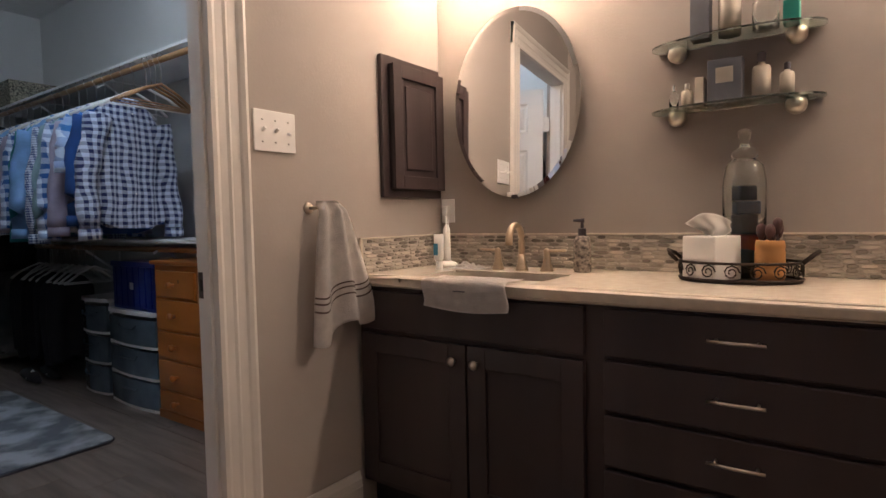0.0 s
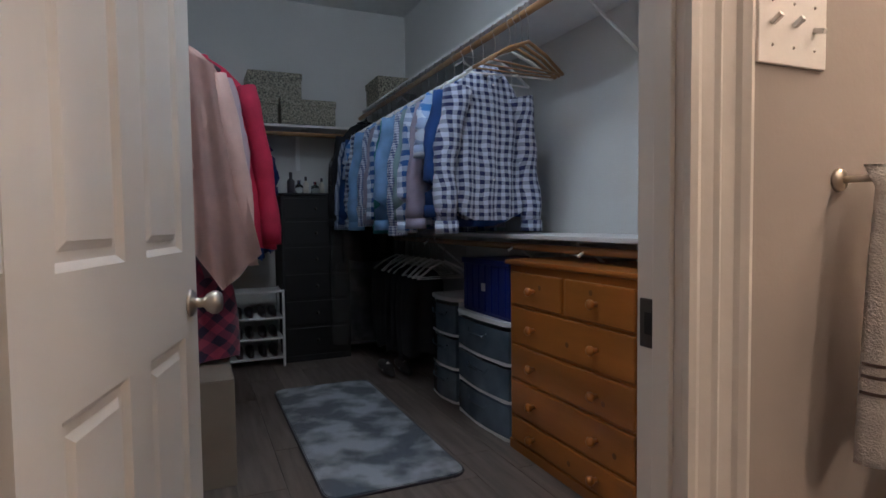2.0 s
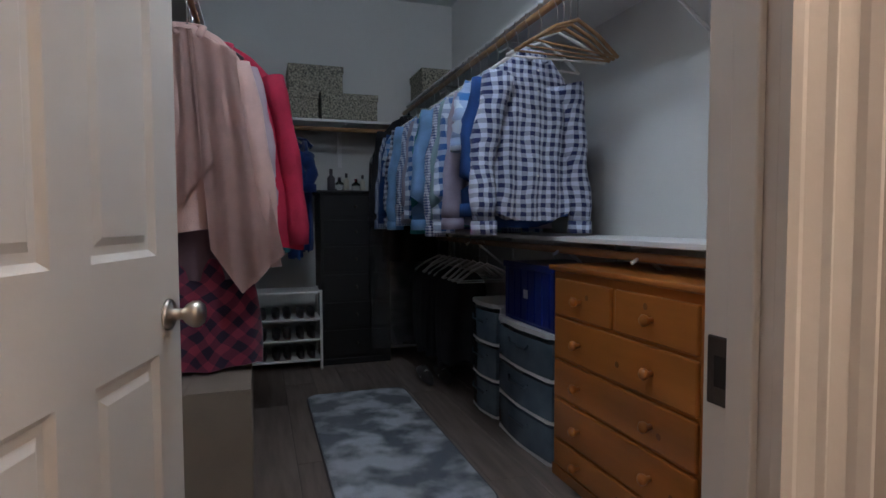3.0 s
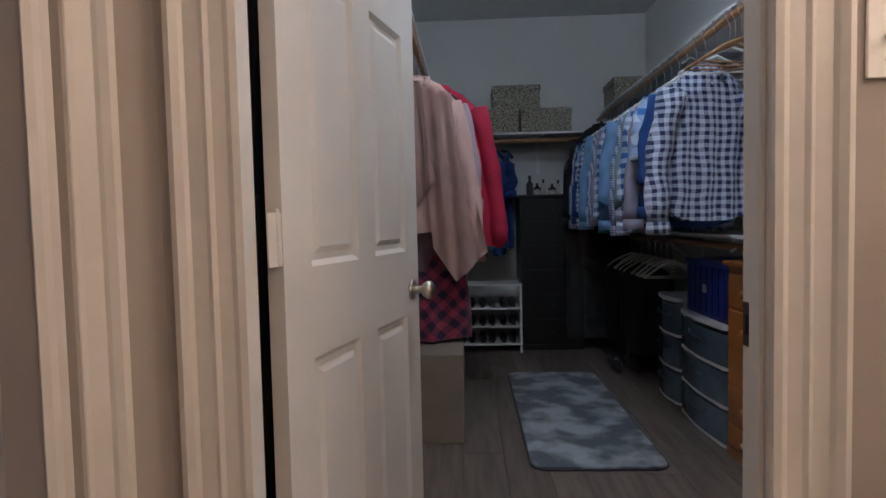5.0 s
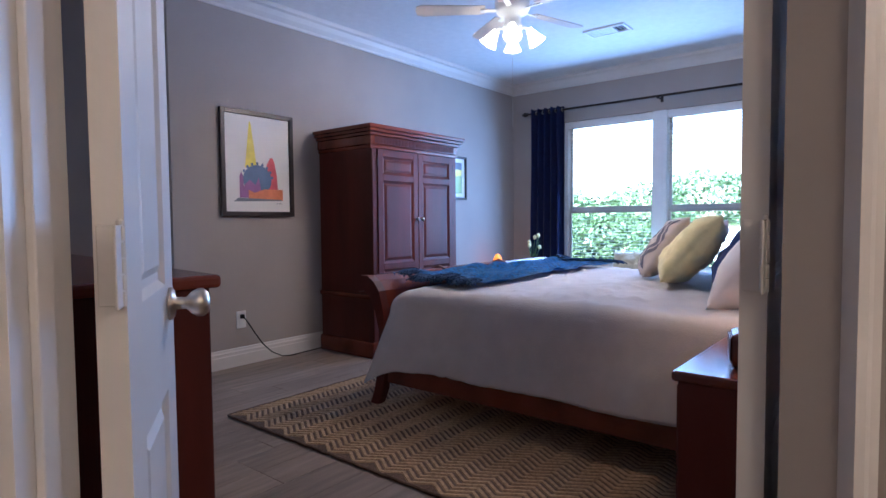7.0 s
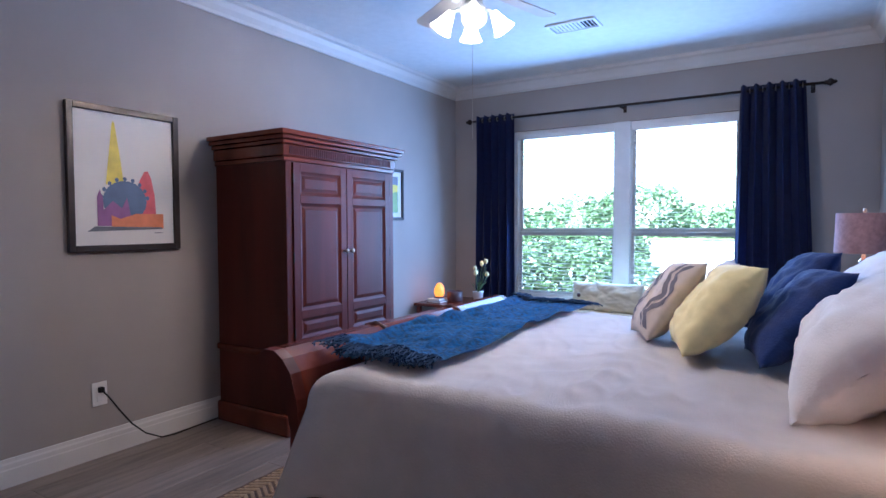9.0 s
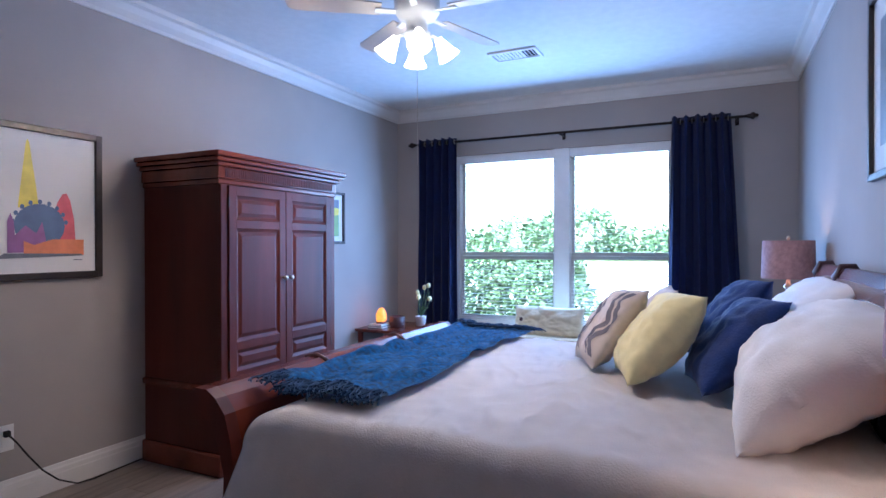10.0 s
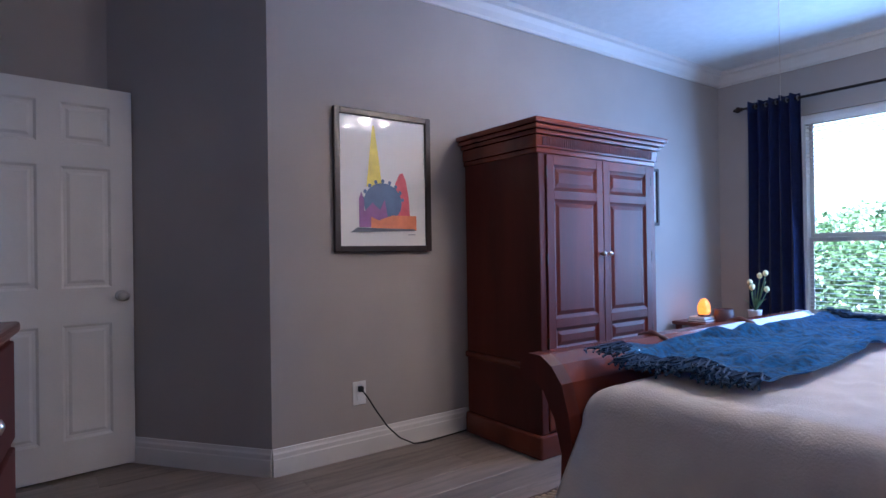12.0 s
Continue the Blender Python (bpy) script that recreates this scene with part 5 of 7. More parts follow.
for k in range(4):
    hanger((-2.77 - 0.05 * k, RY, RZ), 14 - 5 * k, M["pole"] if k < 3 else M["white_plastic"], "empty wooden clothes hanger on the rod" if k < 3 else "empty white clothes hanger on the rod", 0.43)

# lower row: trousers and empty hangers
for k in range(9):
    x = -3.95 - 0.115 * k
    hanger((x, 2.10, 0.921), rnd.uniform(-15, 15), M["white_plastic"], "white plastic clothes hanger on the low rod", 0.36)
    if k > 1:
        garment("hanging_trousers", "dark trousers folded over a hanger", M["dark_cloth"], (x, 2.04, 0.80), rnd.uniform(-6, 6), 0.30, 0.56 + 0.05 * (k % 2), 0, depth=0.07, seed=40 + k, cat="trousers", group="trousers on the low rod", collar=False)


def garment_bag():
    g = thing("garment_bag", (-4.98, 1.93, 1.9), label="clear plastic garment bag over dark clothes on the rod", cat="garment bag")
    film = mat("clear_film", (0.60, 0.62, 0.65), 0.10, scale=9, vary=0.4, bump=0.35, fine=40, glass=0.95)
    bm = bmesh.new()
    rings = []
    for j in range(26):
        v = j / 25
        z = 1.83 - v * 1.72
        half = 0.04 + 0.26 * min(1, v * 6) ** 0.6
        rings.append([bm.verts.new((-4.96 + 0.06 * math.sin(2 * math.pi * i / 28) * min(1, v * 8) + 0.03 * noise.noise((i * 0.5, v * 7, 2)), 1.90 + half * math.cos(2 * math.pi * i / 28) + 0.02 * noise.noise((i, v * 5, 8)), z - 0.1 * abs(math.cos(2 * math.pi * i / 28)) * (1 - v))) for i in range(28)])
    for a, b in zip(rings, rings[1:]):
        for i in range(28):
            bm.faces.new((a[i], a[(i + 1) % 28], b[(i + 1) % 28], b[i]))
    part("film", bm, film, g, "crinkled clear plastic", True)
    garment("hanging_suit", "dark suit inside the clear garment bag", M["dark_cloth"], (-4.97, 1.90, 1.86), 0, 0.42, 1.05, 0.6, seed=70, cat="suit", depth=0.08)


garment_bag()

# blouses on the inner rod
RY2 = 0.60
for k, (nm, key, lab, w, L, sl, fl) in enumerate((
        ("hanging_blouse", "pink", "blush pink waterfall cardigan with pointed hems on a hanger", 0.40, 0.78, 0.80, 1.25),
        ("hanging_blouse", "lilac", "pale lilac knit top on a hanger", 0.46, 1.0, 0.55, 1.1),
        ("hanging_blouse", "red", "crimson blouse on a hanger", 0.48, 0.86, 0.72, 1.2),
        ("hanging_blouse", "dark_cloth", "dark blouse on a hanger", 0.44, 0.80, 0.5, 1.1),
        ("hanging_blouse", "mauve", "mauve blouse on a hanger", 0.44, 0.85, 0.5, 1.1))):
    x = -3.27 - 0.10 * k
    hanger((x, RY2, 1.916), 8, M["white_plastic"] if k % 2 else M["charcoal"], "clothes hanger holding a blouse", 0.40)
    g = garment(nm, lab, M[key], (x, RY2 + (0.09 if key == "red" else 0.0), 1.85), 6, w, L, sl, 0.055, fl, 0.075, 80 + k, "blouse", "blouses on the inner rod", skew=0.07 if key in ("pink", "red") else 0.0)
    if key == "pink":
        cardigan = g
for y0, y1, long, peak in ((-0.17, 0.02, 0.80, 0.2), (0.0, 0.27, 1.10, 0.42)):
    def waterfall(u, v, y0=y0, y1=y1, long=long, peak=peak):
        drop = long - 0.42 * max(0.0, peak - u) - 0.26 * max(0.0, u - peak)
        top_z = -0.10 - 0.35 * max(0.0, y0 + (y1 - y0) * u * 0.7)
        y = (y0 + (y1 - y0) * u) * (0.62 + 0.38 * v) + 0.06 * v
        x = 0.046 + 0.022 * v + 0.020 * math.sin(u * 17 + 3 * v + y0 * 20) * (0.25 + 0.75 * v)
        return (x, y, top_z + (-drop - top_z) * v)

    bm = bmesh.new()
    sheet(bm, waterfall, 44, 30)
    bmesh.ops.solidify(bm, geom=bm.faces[:], thickness=0.004)
    part("front_panel", bm, M["pink"], cardigan, "draped open front", True)
garment("hanging_skirt", "long skirt with a red and purple diamond print", M["ikat"], (-3.36, 0.60, 0.98), 4, 0.46, 0.46, 0, flare=1.15, depth=0.14, seed=90, cat="skirt", group="blouses on the inner rod", collar=False)
garment("hanging_skirt", "mauve lace underskirt above the printed skirt", M["mauve"], (-3.36, 0.58, 1.20), 4, 0.42, 0.32, 0, flare=1.1, depth=0.12, seed=91, cat="skirt", group="blouses on the inner rod", collar=False)
for k, key in enumerate(("mint_cloth", "dark_cloth", "teal_cloth", "denim", "navy")):
    garment("hanging_dress", "dress hanging from the back rod", M[key], (-5.06, 0.86 + 0.075 * k, 1.68), 90, 0.40, 0.78 + 0.05 * (k % 2), 0.2, depth=0.07, seed=100 + k, cat="dress", group="dresses on the back rod")


# Made-up black coat form that keeps the slit behind the door dark.
garment("gap_darkening_coat", "black coat form added to darken the gap behind the closet door", M["dark_cloth"], (-1.80, 0.345, 2.02), 90, 0.50, 1.72, 0.7, depth=0.10, seed=95, cat="coat", group="")


def chest(name, label, x0, x1, y0, y1, z1, rows, face, wood, knob_mat, split_top=False, proud=0.012):
    c = thing(name, ((x0 + x1) / 2, (y0 + y1) / 2, 0), label=label, cat="chest of drawers")
    block("carcass", (x0, x1, y0, y1, 0.03, z1 - 0.022), wood, c, bevel=0.004)
    block("top", (x0 - 0.02, x1 + 0.02, y0 - 0.02, y1, z1 - 0.022, z1), wood, c, bevel=0.007)
    block("plinth", (x0 - 0.006, x1 + 0.006, y0 - 0.006, y1, 0, 0.045), wood, c, bevel=0.004)
    for k, (a, b) in enumerate(rows):
        if face == "y":
            cells = [(x0 + 0.02, x1 - 0.02)] if not (split_top and k == 0) else [(x0 + 0.02, (x0 + x1) / 2 - 0.012), ((x0 + x1) / 2 + 0.012, x1 - 0.02)]
            for p, q in cells:
                d = block("drawer", (p, q, y0 - proud, y0 + 0.004, a, b), wood, c, bevel=0.006)
                ks = [(p + q) / 2] if q - p < 0.5 else [p + (q - p) * 0.24, p + (q - p) * 0.76]
                for x in ks:
                    bm = bmesh.new()
                    lathe(bm, [(0.009, 0), (0.008, 0.012), (0.017, 0.022), (0.019, 0.032), (0.012, 0.04), (0.003, 0.042)], seg=14, m=Matrix.Translation((x, y0 - proud, (a + b) / 2)) @ pose(0, 0, 0, 90))
                    part("knob", bm, knob_mat, d, "turned wooden knob", True)
                rr = random.Random(int(p * 100) + k)
                for _ in range(1):
                    x, z = rr.uniform(p + 0.05, q - 0.05), rr.uniform(a + 0.03, b - 0.03)
                    one("wood_knot", lambda s: lathe(s, [(0.011, 0), (0.010, 0.0006)], seg=12, m=Matrix.Translation((x, y0 - proud - 0.0002, z)) @ pose(0, 0, 0, 90)), M["pine_dark"], d, "dark pine knot") if wood == M["pine"] else None
        else:
            d = block("drawer", (x1 - 0.004, x1 + proud, y0 + 0.02, y1 - 0.02, a, b), wood, c, bevel=0.004)
            bm = bmesh.new()
            lathe(bm, [(0.006, 0), (0.006, 0.01), (0.012, 0.016), (0.003, 0.024)], seg=10, m=Matrix.Translation((x1 + proud, (y0 + y1) / 2, (a + b) / 2)) @ pose(0, 0, 0, 0, 90))
            part("knob", bm, knob_mat, d, "small metal knob", True)


chest("pine_chest", "honey pine chest with turned wooden knobs", -2.930, -2.105, 1.975, 2.33, 0.857, [(0.662, 0.805), (0.492, 0.650), (0.335, 0.480), (0.170, 0.323), (0.055, 0.158)], "y", M["pine"], M["pine"], True)
chest("black_chest", "tall black chest of drawers at the closet back", -5.37, -4.985, 1.255, 1.755, 1.25, [(0.06, 0.25), (0.27, 0.45), (0.47, 0.65), (0.67, 0.85), (0.87, 1.04), (1.06, 1.21)], "x", M["black"], M["iron"], proud=0.005)


def drawer_tower(label, x0, x1, y0, y1, z1, n):
    t = thing("plastic_drawers", ((x0 + x1) / 2, (y0 + y1) / 2, 0), label=label, cat="storage drawers", group="plastic storage drawers")
    h = (z1 - 0.03) / n
    bm = bmesh.new()
    bx(bm, x0, x1, y0 + 0.015, y1, z1 - 0.022, z1, 0.006)
    prism(bm, [(x0, y0 + 0.03), (x0 + 0.04, y0 - 0.002), ((x0 + x1) / 2, y0 - 0.02), (x1 - 0.04, y0 - 0.002), (x1, y0 + 0.03)], 0.022, pose(0, 0, z1 - 0.022))
    for x in (x0, x1 - 0.014):
        bx(bm, x, x + 0.014, y0 + 0.03, y1, 0, z1 - 0.022, 0.003)
    for k in range(n):
        prism(bm, [(x0, y0 + 0.03), (x0 + 0.04, y0 + 0.002), ((x0 + x1) / 2, y0 - 0.014), (x1 - 0.04, y0 + 0.002), (x1, y0 + 0.03)], 0.014, pose(0, 0, k * h))
    part("frame", bm, M["white_plastic"], t, "white plastic frame")
    for k in range(n):
        bm = bmesh.new()
        n2 = 14
        pts = [(x0 + 0.016 + (x1 - x0 - 0.032) * i / n2, y0 + 0.012 - 0.026 * math.sin(math.pi * i / n2)) for i in range(n2 + 1)]
        prism(bm, pts + [(x1 - 0.016, y1 - 0.02), (x0 + 0.016, y1 - 0.02)], h - 0.03, pose(0, 0, k * h + 0.016))
        d = part("drawer", bm, M["clear_plastic"], t, "translucent grey drawer")
        cxm = (x0 + x1) / 2
        bm = bmesh.new()
        tube(bm, [(cxm - 0.10, y0 - 0.014, k * h + h * 0.72), (cxm - 0.08, y0 - 0.022, k * h + h * 0.62), (cxm + 0.08, y0 - 0.022, k * h + h * 0.62), (cxm + 0.10, y0 - 0.014, k * h + h * 0.72)], 0.006, 6)
        part("grip", bm, M["clear_plastic"], d, "moulded grip")


drawer_tower("wide three-drawer translucent plastic storage unit", -3.53, -2.955, 1.975, 2.36, 0.56, 3)
drawer_tower("narrow three-drawer translucent plastic storage unit", -3.92, -3.56, 1.985, 2.36, 0.60, 3)


def crate():
    c = thing("blue_crate", (-3.22, 2.15, 0.56), label="dark blue plastic crate on the storage drawers", cat="crate")
    x0, x1, y0, y1, z0, z1 = -3.46, -2.97, 1.995, 2.33, 0.561, 0.84
    block("base", (x0, x1, y0, y1, z0, z0 + 0.012), M["blue_crate"], c)
    block("rim", (x0 - 0.008, x1 + 0.008, y0 - 0.008, y0 + 0.006, z1 - 0.03, z1), M["blue_crate"], c)
    block("lid", (x0, x1, y0 + 0.006, y1, z1 - 0.02, z1 - 0.004), M["blue_crate"], c)
    block("front", (x0, x1, y0, y0 + 0.008, z0 + 0.012, z1 - 0.03), M["blue_crate"], c)
    for a in (x0, x1 - 0.008):
        block("side", (a, a + 0.008, y0 + 0.008, y1, z0 + 0.012, z1 - 0.02), M["blue_crate"], c)
    for k in range(7):
        x = x0 + 0.04 + k * 0.068
        block("rib", (x, x + 0.008, y0 - 0.006, y0, z0 + 0.02, z1 - 0.03), M["blue_crate"], c, bevel=0.001)
    block("label_tag", (-3.24, -3.20, y0 - 0.009, y0 - 0.006, 0.68, 0.72), M["paper"], c, "small white tag", bevel=0.001)


crate()


def shoe_rack():
    r = thing("shoe_rack", (-5.03, 1.0, 0), label="white four-tier shoe rack with dark shoes", cat="shoe rack")
    x0, x1, y0, y1 = -5.18, -4.90, 0.72, 1.245
    for x in (x0, x1):
        for y in (y0, y1):
            one("post", lambda q: bx(q, x - 0.009, x + 0.009, y - 0.009, y + 0.009, 0, 0.555, 0.003), M["white_plastic"], r)
    tiers = (0.06, 0.20, 0.345, 0.535)
    for z in tiers:
        block("tier", (x0, x1 + 0.008, y0, y1, z, z + 0.014), M["white_plastic"], r)
    for z in tiers[:3]:
        for k in range(3):
            y = y0 + 0.06 + k * 0.165
            for dy in (0, 0.075):
                s = thing("shoe", (-5.03, y + dy, z + 0.014), label="dark shoe resting on the shoe rack", cat="shoe", group="shoes on the rack")
                one("sole", lambda q: tube(q, [(-5.15, y + dy, z + 0.02), (-5.04, y + dy, z + 0.022), (-4.92, y + dy, z + 0.02)], [0.022, 0.03, 0.018], 10, 0.22), M["brown"], s, "brown sole")
                one("upper", lambda q: tube(q, [(-5.15, y + dy, z + 0.05), (-5.10, y + dy, z + 0.055), (-5.02, y + dy, z + 0.042), (-4.93, y + dy, z + 0.03)], [0.02, 0.03, 0.028, 0.012], 10, 0.8), M["shoe"], s, smooth=True)


shoe_rack()
for k, (y, h, r, key) in enumerate(((1.35, 0.16, 0.028, "charcoal"), (1.41, 0.10, 0.03, "pearl"), (1.46, 0.13, 0.022, "pearl"), (1.53, 0.09, 0.032, "slate"), (1.58, 0.12, 0.02, "pearl"))):
    b = thing("perfume_bottle", (-5.10, y, 1.25), label="small perfume bottle on the black chest", cat="bottle", group="bottles on the black chest")
    one("flask", lambda q: lathe(q, [(r, 0), (r, h * 0.6), (r * 0.4, h * 0.72), (r * 0.4, h * 0.76)], (-5.10, y, 1.25), 14), M["glass"] if k in (1, 3) else M[key], b, smooth=True)
    one("cap", lambda q: lathe(q, [(r * 0.45, h * 0.76), (r * 0.45, h)], (-5.10, y, 1.25), 12), M["chrome"] if k % 2 else M["charcoal"], b)


def bath_mat():
    x0, x1, y0, y1 = -4.27, -2.75, 1.09, 1.672
    r = thing("plush_mat", (-3.5, 1.39, 0), label="grey marbled plush mat with rounded corners on the floor", cat="rug")
    rad = 0.07
    pts = []
    for cx, cy, a0 in ((x1 - rad, y1 - rad, 0), (x0 + rad, y1 - rad, 90), (x0 + rad, y0 + rad, 180), (x1 - rad, y0 + rad, 270)):
        pts += [(cx + rad * math.cos(radians(a0 + 15 * k)), cy + rad * math.sin(radians(a0 + 15 * k))) for k in range(7)]
    bm = bmesh.new()
    prism(bm, pts, 0.014, pose(0, 0, 0.001))
    es = [e for e in bm.edges if all(v.co.z > 0.01 for v in e.verts)]
    bmesh.ops.bevel(bm, geom=es, offset=0.006, segments=2, affect="EDGES")
    part("mat_surface", bm, M["rug_grey"], r)
    one("edge_binding", lambda q: tube(q, [(x, y, 0.006) for x, y in pts + pts[:1]], 0.005, 6), M["charcoal"], r, "dark stitched edge", True)


bath_mat()
cb = thing("cardboard_box", (-3.27, 0.60, 0), label="beige cardboard box on the closet floor", cat="box")
block("carton", (-3.50, -3.05, 0.36, 0.805, 0, 0.42), M["cardboard"], cb, bevel=0.004)
block("flap", (-3.50, -3.05, 0.36, 0.58, 0.42, 0.424), M["cardboard"], cb, bevel=0.001)
block("flap", (-3.50, -3.05, 0.585, 0.805, 0.42, 0.424), M["cardboard"], cb, bevel=0.001)
vc = thing("black_shoes", (-4.35, 1.90, 0), label="pair of black shoes below the trousers", cat="shoe")
for y in (1.84, 1.96):
    one("shoe_upper", lambda q: tube(q, [(-4.48, y, 0.05), (-4.42, y, 0.06), (-4.33, y, 0.045), (-4.22, y, 0.03)], [0.03, 0.042, 0.04, 0.018], 10, 0.9), M["shoe"], vc, smooth=True)
    one("strap", lambda q: tube(q, [(-4.33, y - 0.04, 0.04), (-4.33, y, 0.09), (-4.33, y + 0.04, 0.04)], 0.006, 6), M["white_plastic"], vc)

# ---- bath ----
YB = 2.40


def vanity():
    v = thing("vanity_cabinet", (-0.2, 2.13, 0), label="dark espresso wood vanity with doors and drawers", cat="cabinet")
    yf = 1.885
    xr = 1.2
    block("body", (WX + 0.004, xr, yf, YB - 0.002, 0.10, 0.815), M["vanity"], v, bevel=0.002)
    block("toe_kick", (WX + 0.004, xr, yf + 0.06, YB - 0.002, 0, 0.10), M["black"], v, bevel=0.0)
    block("false_front", (WX + 0.03, -0.455, yf - 0.016, yf, 0.665, 0.80), M["vanity"], v, bevel=0.004)
    for k, (a, b) in enumerate(((WX + 0.03, -0.842), (-0.834, -0.455))):
        d = block("door", (a, b, yf - 0.012, yf, 0.13, 0.650), M["vanity"], v, bevel=0.003)
        bm = bmesh.new()
        w = 0.065
        for q in ((a, a + w, 0.13, 0.65), (b - w, b, 0.13, 0.65), (a + w, b - w, 0.13, 0.13 + w), (a + w, b - w, 0.65 - w, 0.65)):
            bx(bm, q[0], q[1], yf - 0.022, yf - 0.012, q[2], q[3], 0.002)
        part("door_frame", bm, M["vanity"], d)
        x = b - 0.04 if k == 0 else a + 0.036
        bm = bmesh.new()
        lathe(bm, [(0.006, 0), (0.006, 0.012), (0.014, 0.018), (0.015, 0.024), (0.004, 0.030)], seg=16, m=Matrix.Translation((x, yf - 0.022, 0.598)) @ pose(0, 0, 0, 90))
        part("knob", bm, M["nickel"], d, "brushed nickel knob", True)
    for a, b in ((-0.40, 0.27), (0.31, 1.16)):
        for z0, z1 in ((0.672, 0.80), (0.525, 0.660), (0.375, 0.512), (0.13, 0.362)):
            d = block("drawer", (a, b, yf - 0.02, yf, z0, z1), M["vanity"], v, bevel=0.004)
            c = (a + b) / 2 if b > 0.5 else -0.078
            zc = (z0 + z1) / 2 + 0.01
            bm = bmesh.new()
            tube(bm, [(c - 0.062, yf - 0.046, zc), (c, yf - 0.050, zc), (c + 0.062, yf - 0.046, zc)], 0.0045, 8)
            for x in (c - 0.045, c + 0.045):
                tube(bm, [(x, yf - 0.018, zc), (x, yf - 0.047, zc)], 0.004, 8)
            part("pull", bm, M["nickel"], d, "brushed nickel bar pull", True)
    t = thing("countertop", (-0.1, 2.1, 0.815), label="cream stone vanity countertop with a rounded edge", cat="countertop")
    bm = bmesh.new()
    sx0, sx1, sy0, sy1 = -1.09, -0.62, 1.955, 2.18
    for q in ((WX + 0.003, sx0, 1.855, YB - 0.002), (sx1, xr + 0.01, 1.855, YB - 0.002), (sx0, sx1, 1.855, sy0), (sx0, sx1, sy1, YB - 0.002)):
        bx(bm, q[0], q[1], q[2], q[3], 0.816, 0.852)
    bmesh.ops.remove_doubles(bm, verts=bm.verts, dist=0.0005)
    fr = [e for e in bm.edges if all(abs(w.co.y - 1.855) < 1e-4 for w in e.verts) and abs(e.verts[0].co.z - e.verts[1].co.z) < 1e-4]
    bmesh.ops.bevel(bm, geom=fr, offset=0.012, segments=3, affect="EDGES")
    part("slab", bm, M["counter"], t)
    bm = bmesh.new()
    pts = []
    rings = []
    for f, z in ((1.0, 0.845), (0.97, 0.80), (0.90, 0.755), (0.55, 0.735), (0.06, 0.728)):
        ring = []
        for k in range(32):
            a = 2 * math.pi * k / 32
            ca, sa = math.cos(a), math.sin(a)
            ex = 0.4
            ring.append(bm.verts.new(((sx0 + sx1) / 2 + f * (sx1 - sx0 + 0.01) / 2 * math.copysign(abs(ca) ** ex, ca), (sy0 + sy1) / 2 + f * (sy1 - sy0 + 0.01) / 2 * math.copysign(abs(sa) ** ex, sa), z)))
        rings.append(ring)
    for a, b in zip(rings, rings[1:]):
        for k in range(32):
            bm.faces.new((a[k], a[(k + 1) % 32], b[(k + 1) % 32], b[k]))
    bm.faces.new(rings[-1])
    part("basin", bm, M["sink"], t, "cream undermount basin", True)


vanity()


def faucet():
    f = thing("faucet", (-0.85, 2.255, 0.852), label="champagne bronze gooseneck faucet with two lever handles", cat="faucet")
    c = (-0.845, 2.25, 0.853)
    one("base", lambda q: lathe(q, [(0.024, 0), (0.023, 0.006), (0.016, 0.03), (0.013, 0.06)], c, 18), M["brass"], f, smooth=True)
    bm = bmesh.new()
    pts = [(c[0], c[1], c[2] + 0.05), (c[0], c[1], c[2] + 0.11)] + [(c[0], c[1] - 0.045 + 0.045 * math.cos(radians(a)), c[2] + 0.12 + 0.045 * math.sin(radians(a))) for a in range(0, 181, 20)] + [(c[0], c[1] - 0.092, c[2] + 0.095)]
    tube(bm, pts, [0.012] * (len(pts) - 3) + [0.0125, 0.013, 0.014], 12)
    part("spout", bm, M["brass"], f, smooth=True)
    for x, s in ((-0.945, -1), (-0.745, 1)):
        h = one("handle_base", lambda q: lathe(q, [(0.024, 0), (0.023, 0.006), (0.015, 0.03), (0.011, 0.06), (0.012, 0.075), (0.004, 0.082)], (x, 2.25, 0.853), 18), M["brass"], f, smooth=True)
        one("lever", lambda q: tube(q, [(x - s * 0.006, 2.25, 0.925), (x + s * 0.075, 2.245, 0.928)], [0.006, 0.0045], 8), M["brass"], h, smooth=True)


faucet()


def oval_mirror():
    m = thing("oval_mirror", (-0.925, YB - 0.02, 1.485), label="oval wall mirror with a polished edge", cat="mirror")
    c = (-0.925, 1.485)
    bm = bmesh.new()
    a = disc(c[0], c[1], 0.262, 0.360, 64)
    b = disc(c[0], c[1], 0.245, 0.343, 64)
    front = [bm.verts.new((x, YB - 0.022, z)) for x, z in b]
    edge = [bm.verts.new((x, YB - 0.0185, z)) for x, z in a]
    back = [bm.verts.new((x, YB - 0.012, z)) for x, z in a]
    bm.faces.new(front)
    bm.faces.new(back[::-1])
    for p, q in ((front, edge), (edge, back)):
        for k in range(64):
            bm.faces.new((p[k], p[(k + 1) % 64], q[(k + 1) % 64], q[k]))
    part("silvered_glass", bm, M["mirror"], m)
    one("backing", lambda q: prism(q, disc(c[0], c[1], 0.20, 0.30, 40), 0.011, Matrix(((1, 0, 0, 0), (0, 0, 1, YB - 0.012), (0, 1, 0, 0), (0, 0, 0, 1)))), M["charcoal"], m, "dark backing board")
    one("clip", lambda q: bx(q, c[0] - 0.012, c[0] + 0.012, YB - 0.025, YB - 0.002, c[1] - 0.366, c[1] - 0.352, 0.002), M["charcoal"], m, "small dark clip")
    m.matrix_basis = pose(-0.925, YB - 0.046, 1.485, -1.2, 0, 3.6)


oval_mirror()


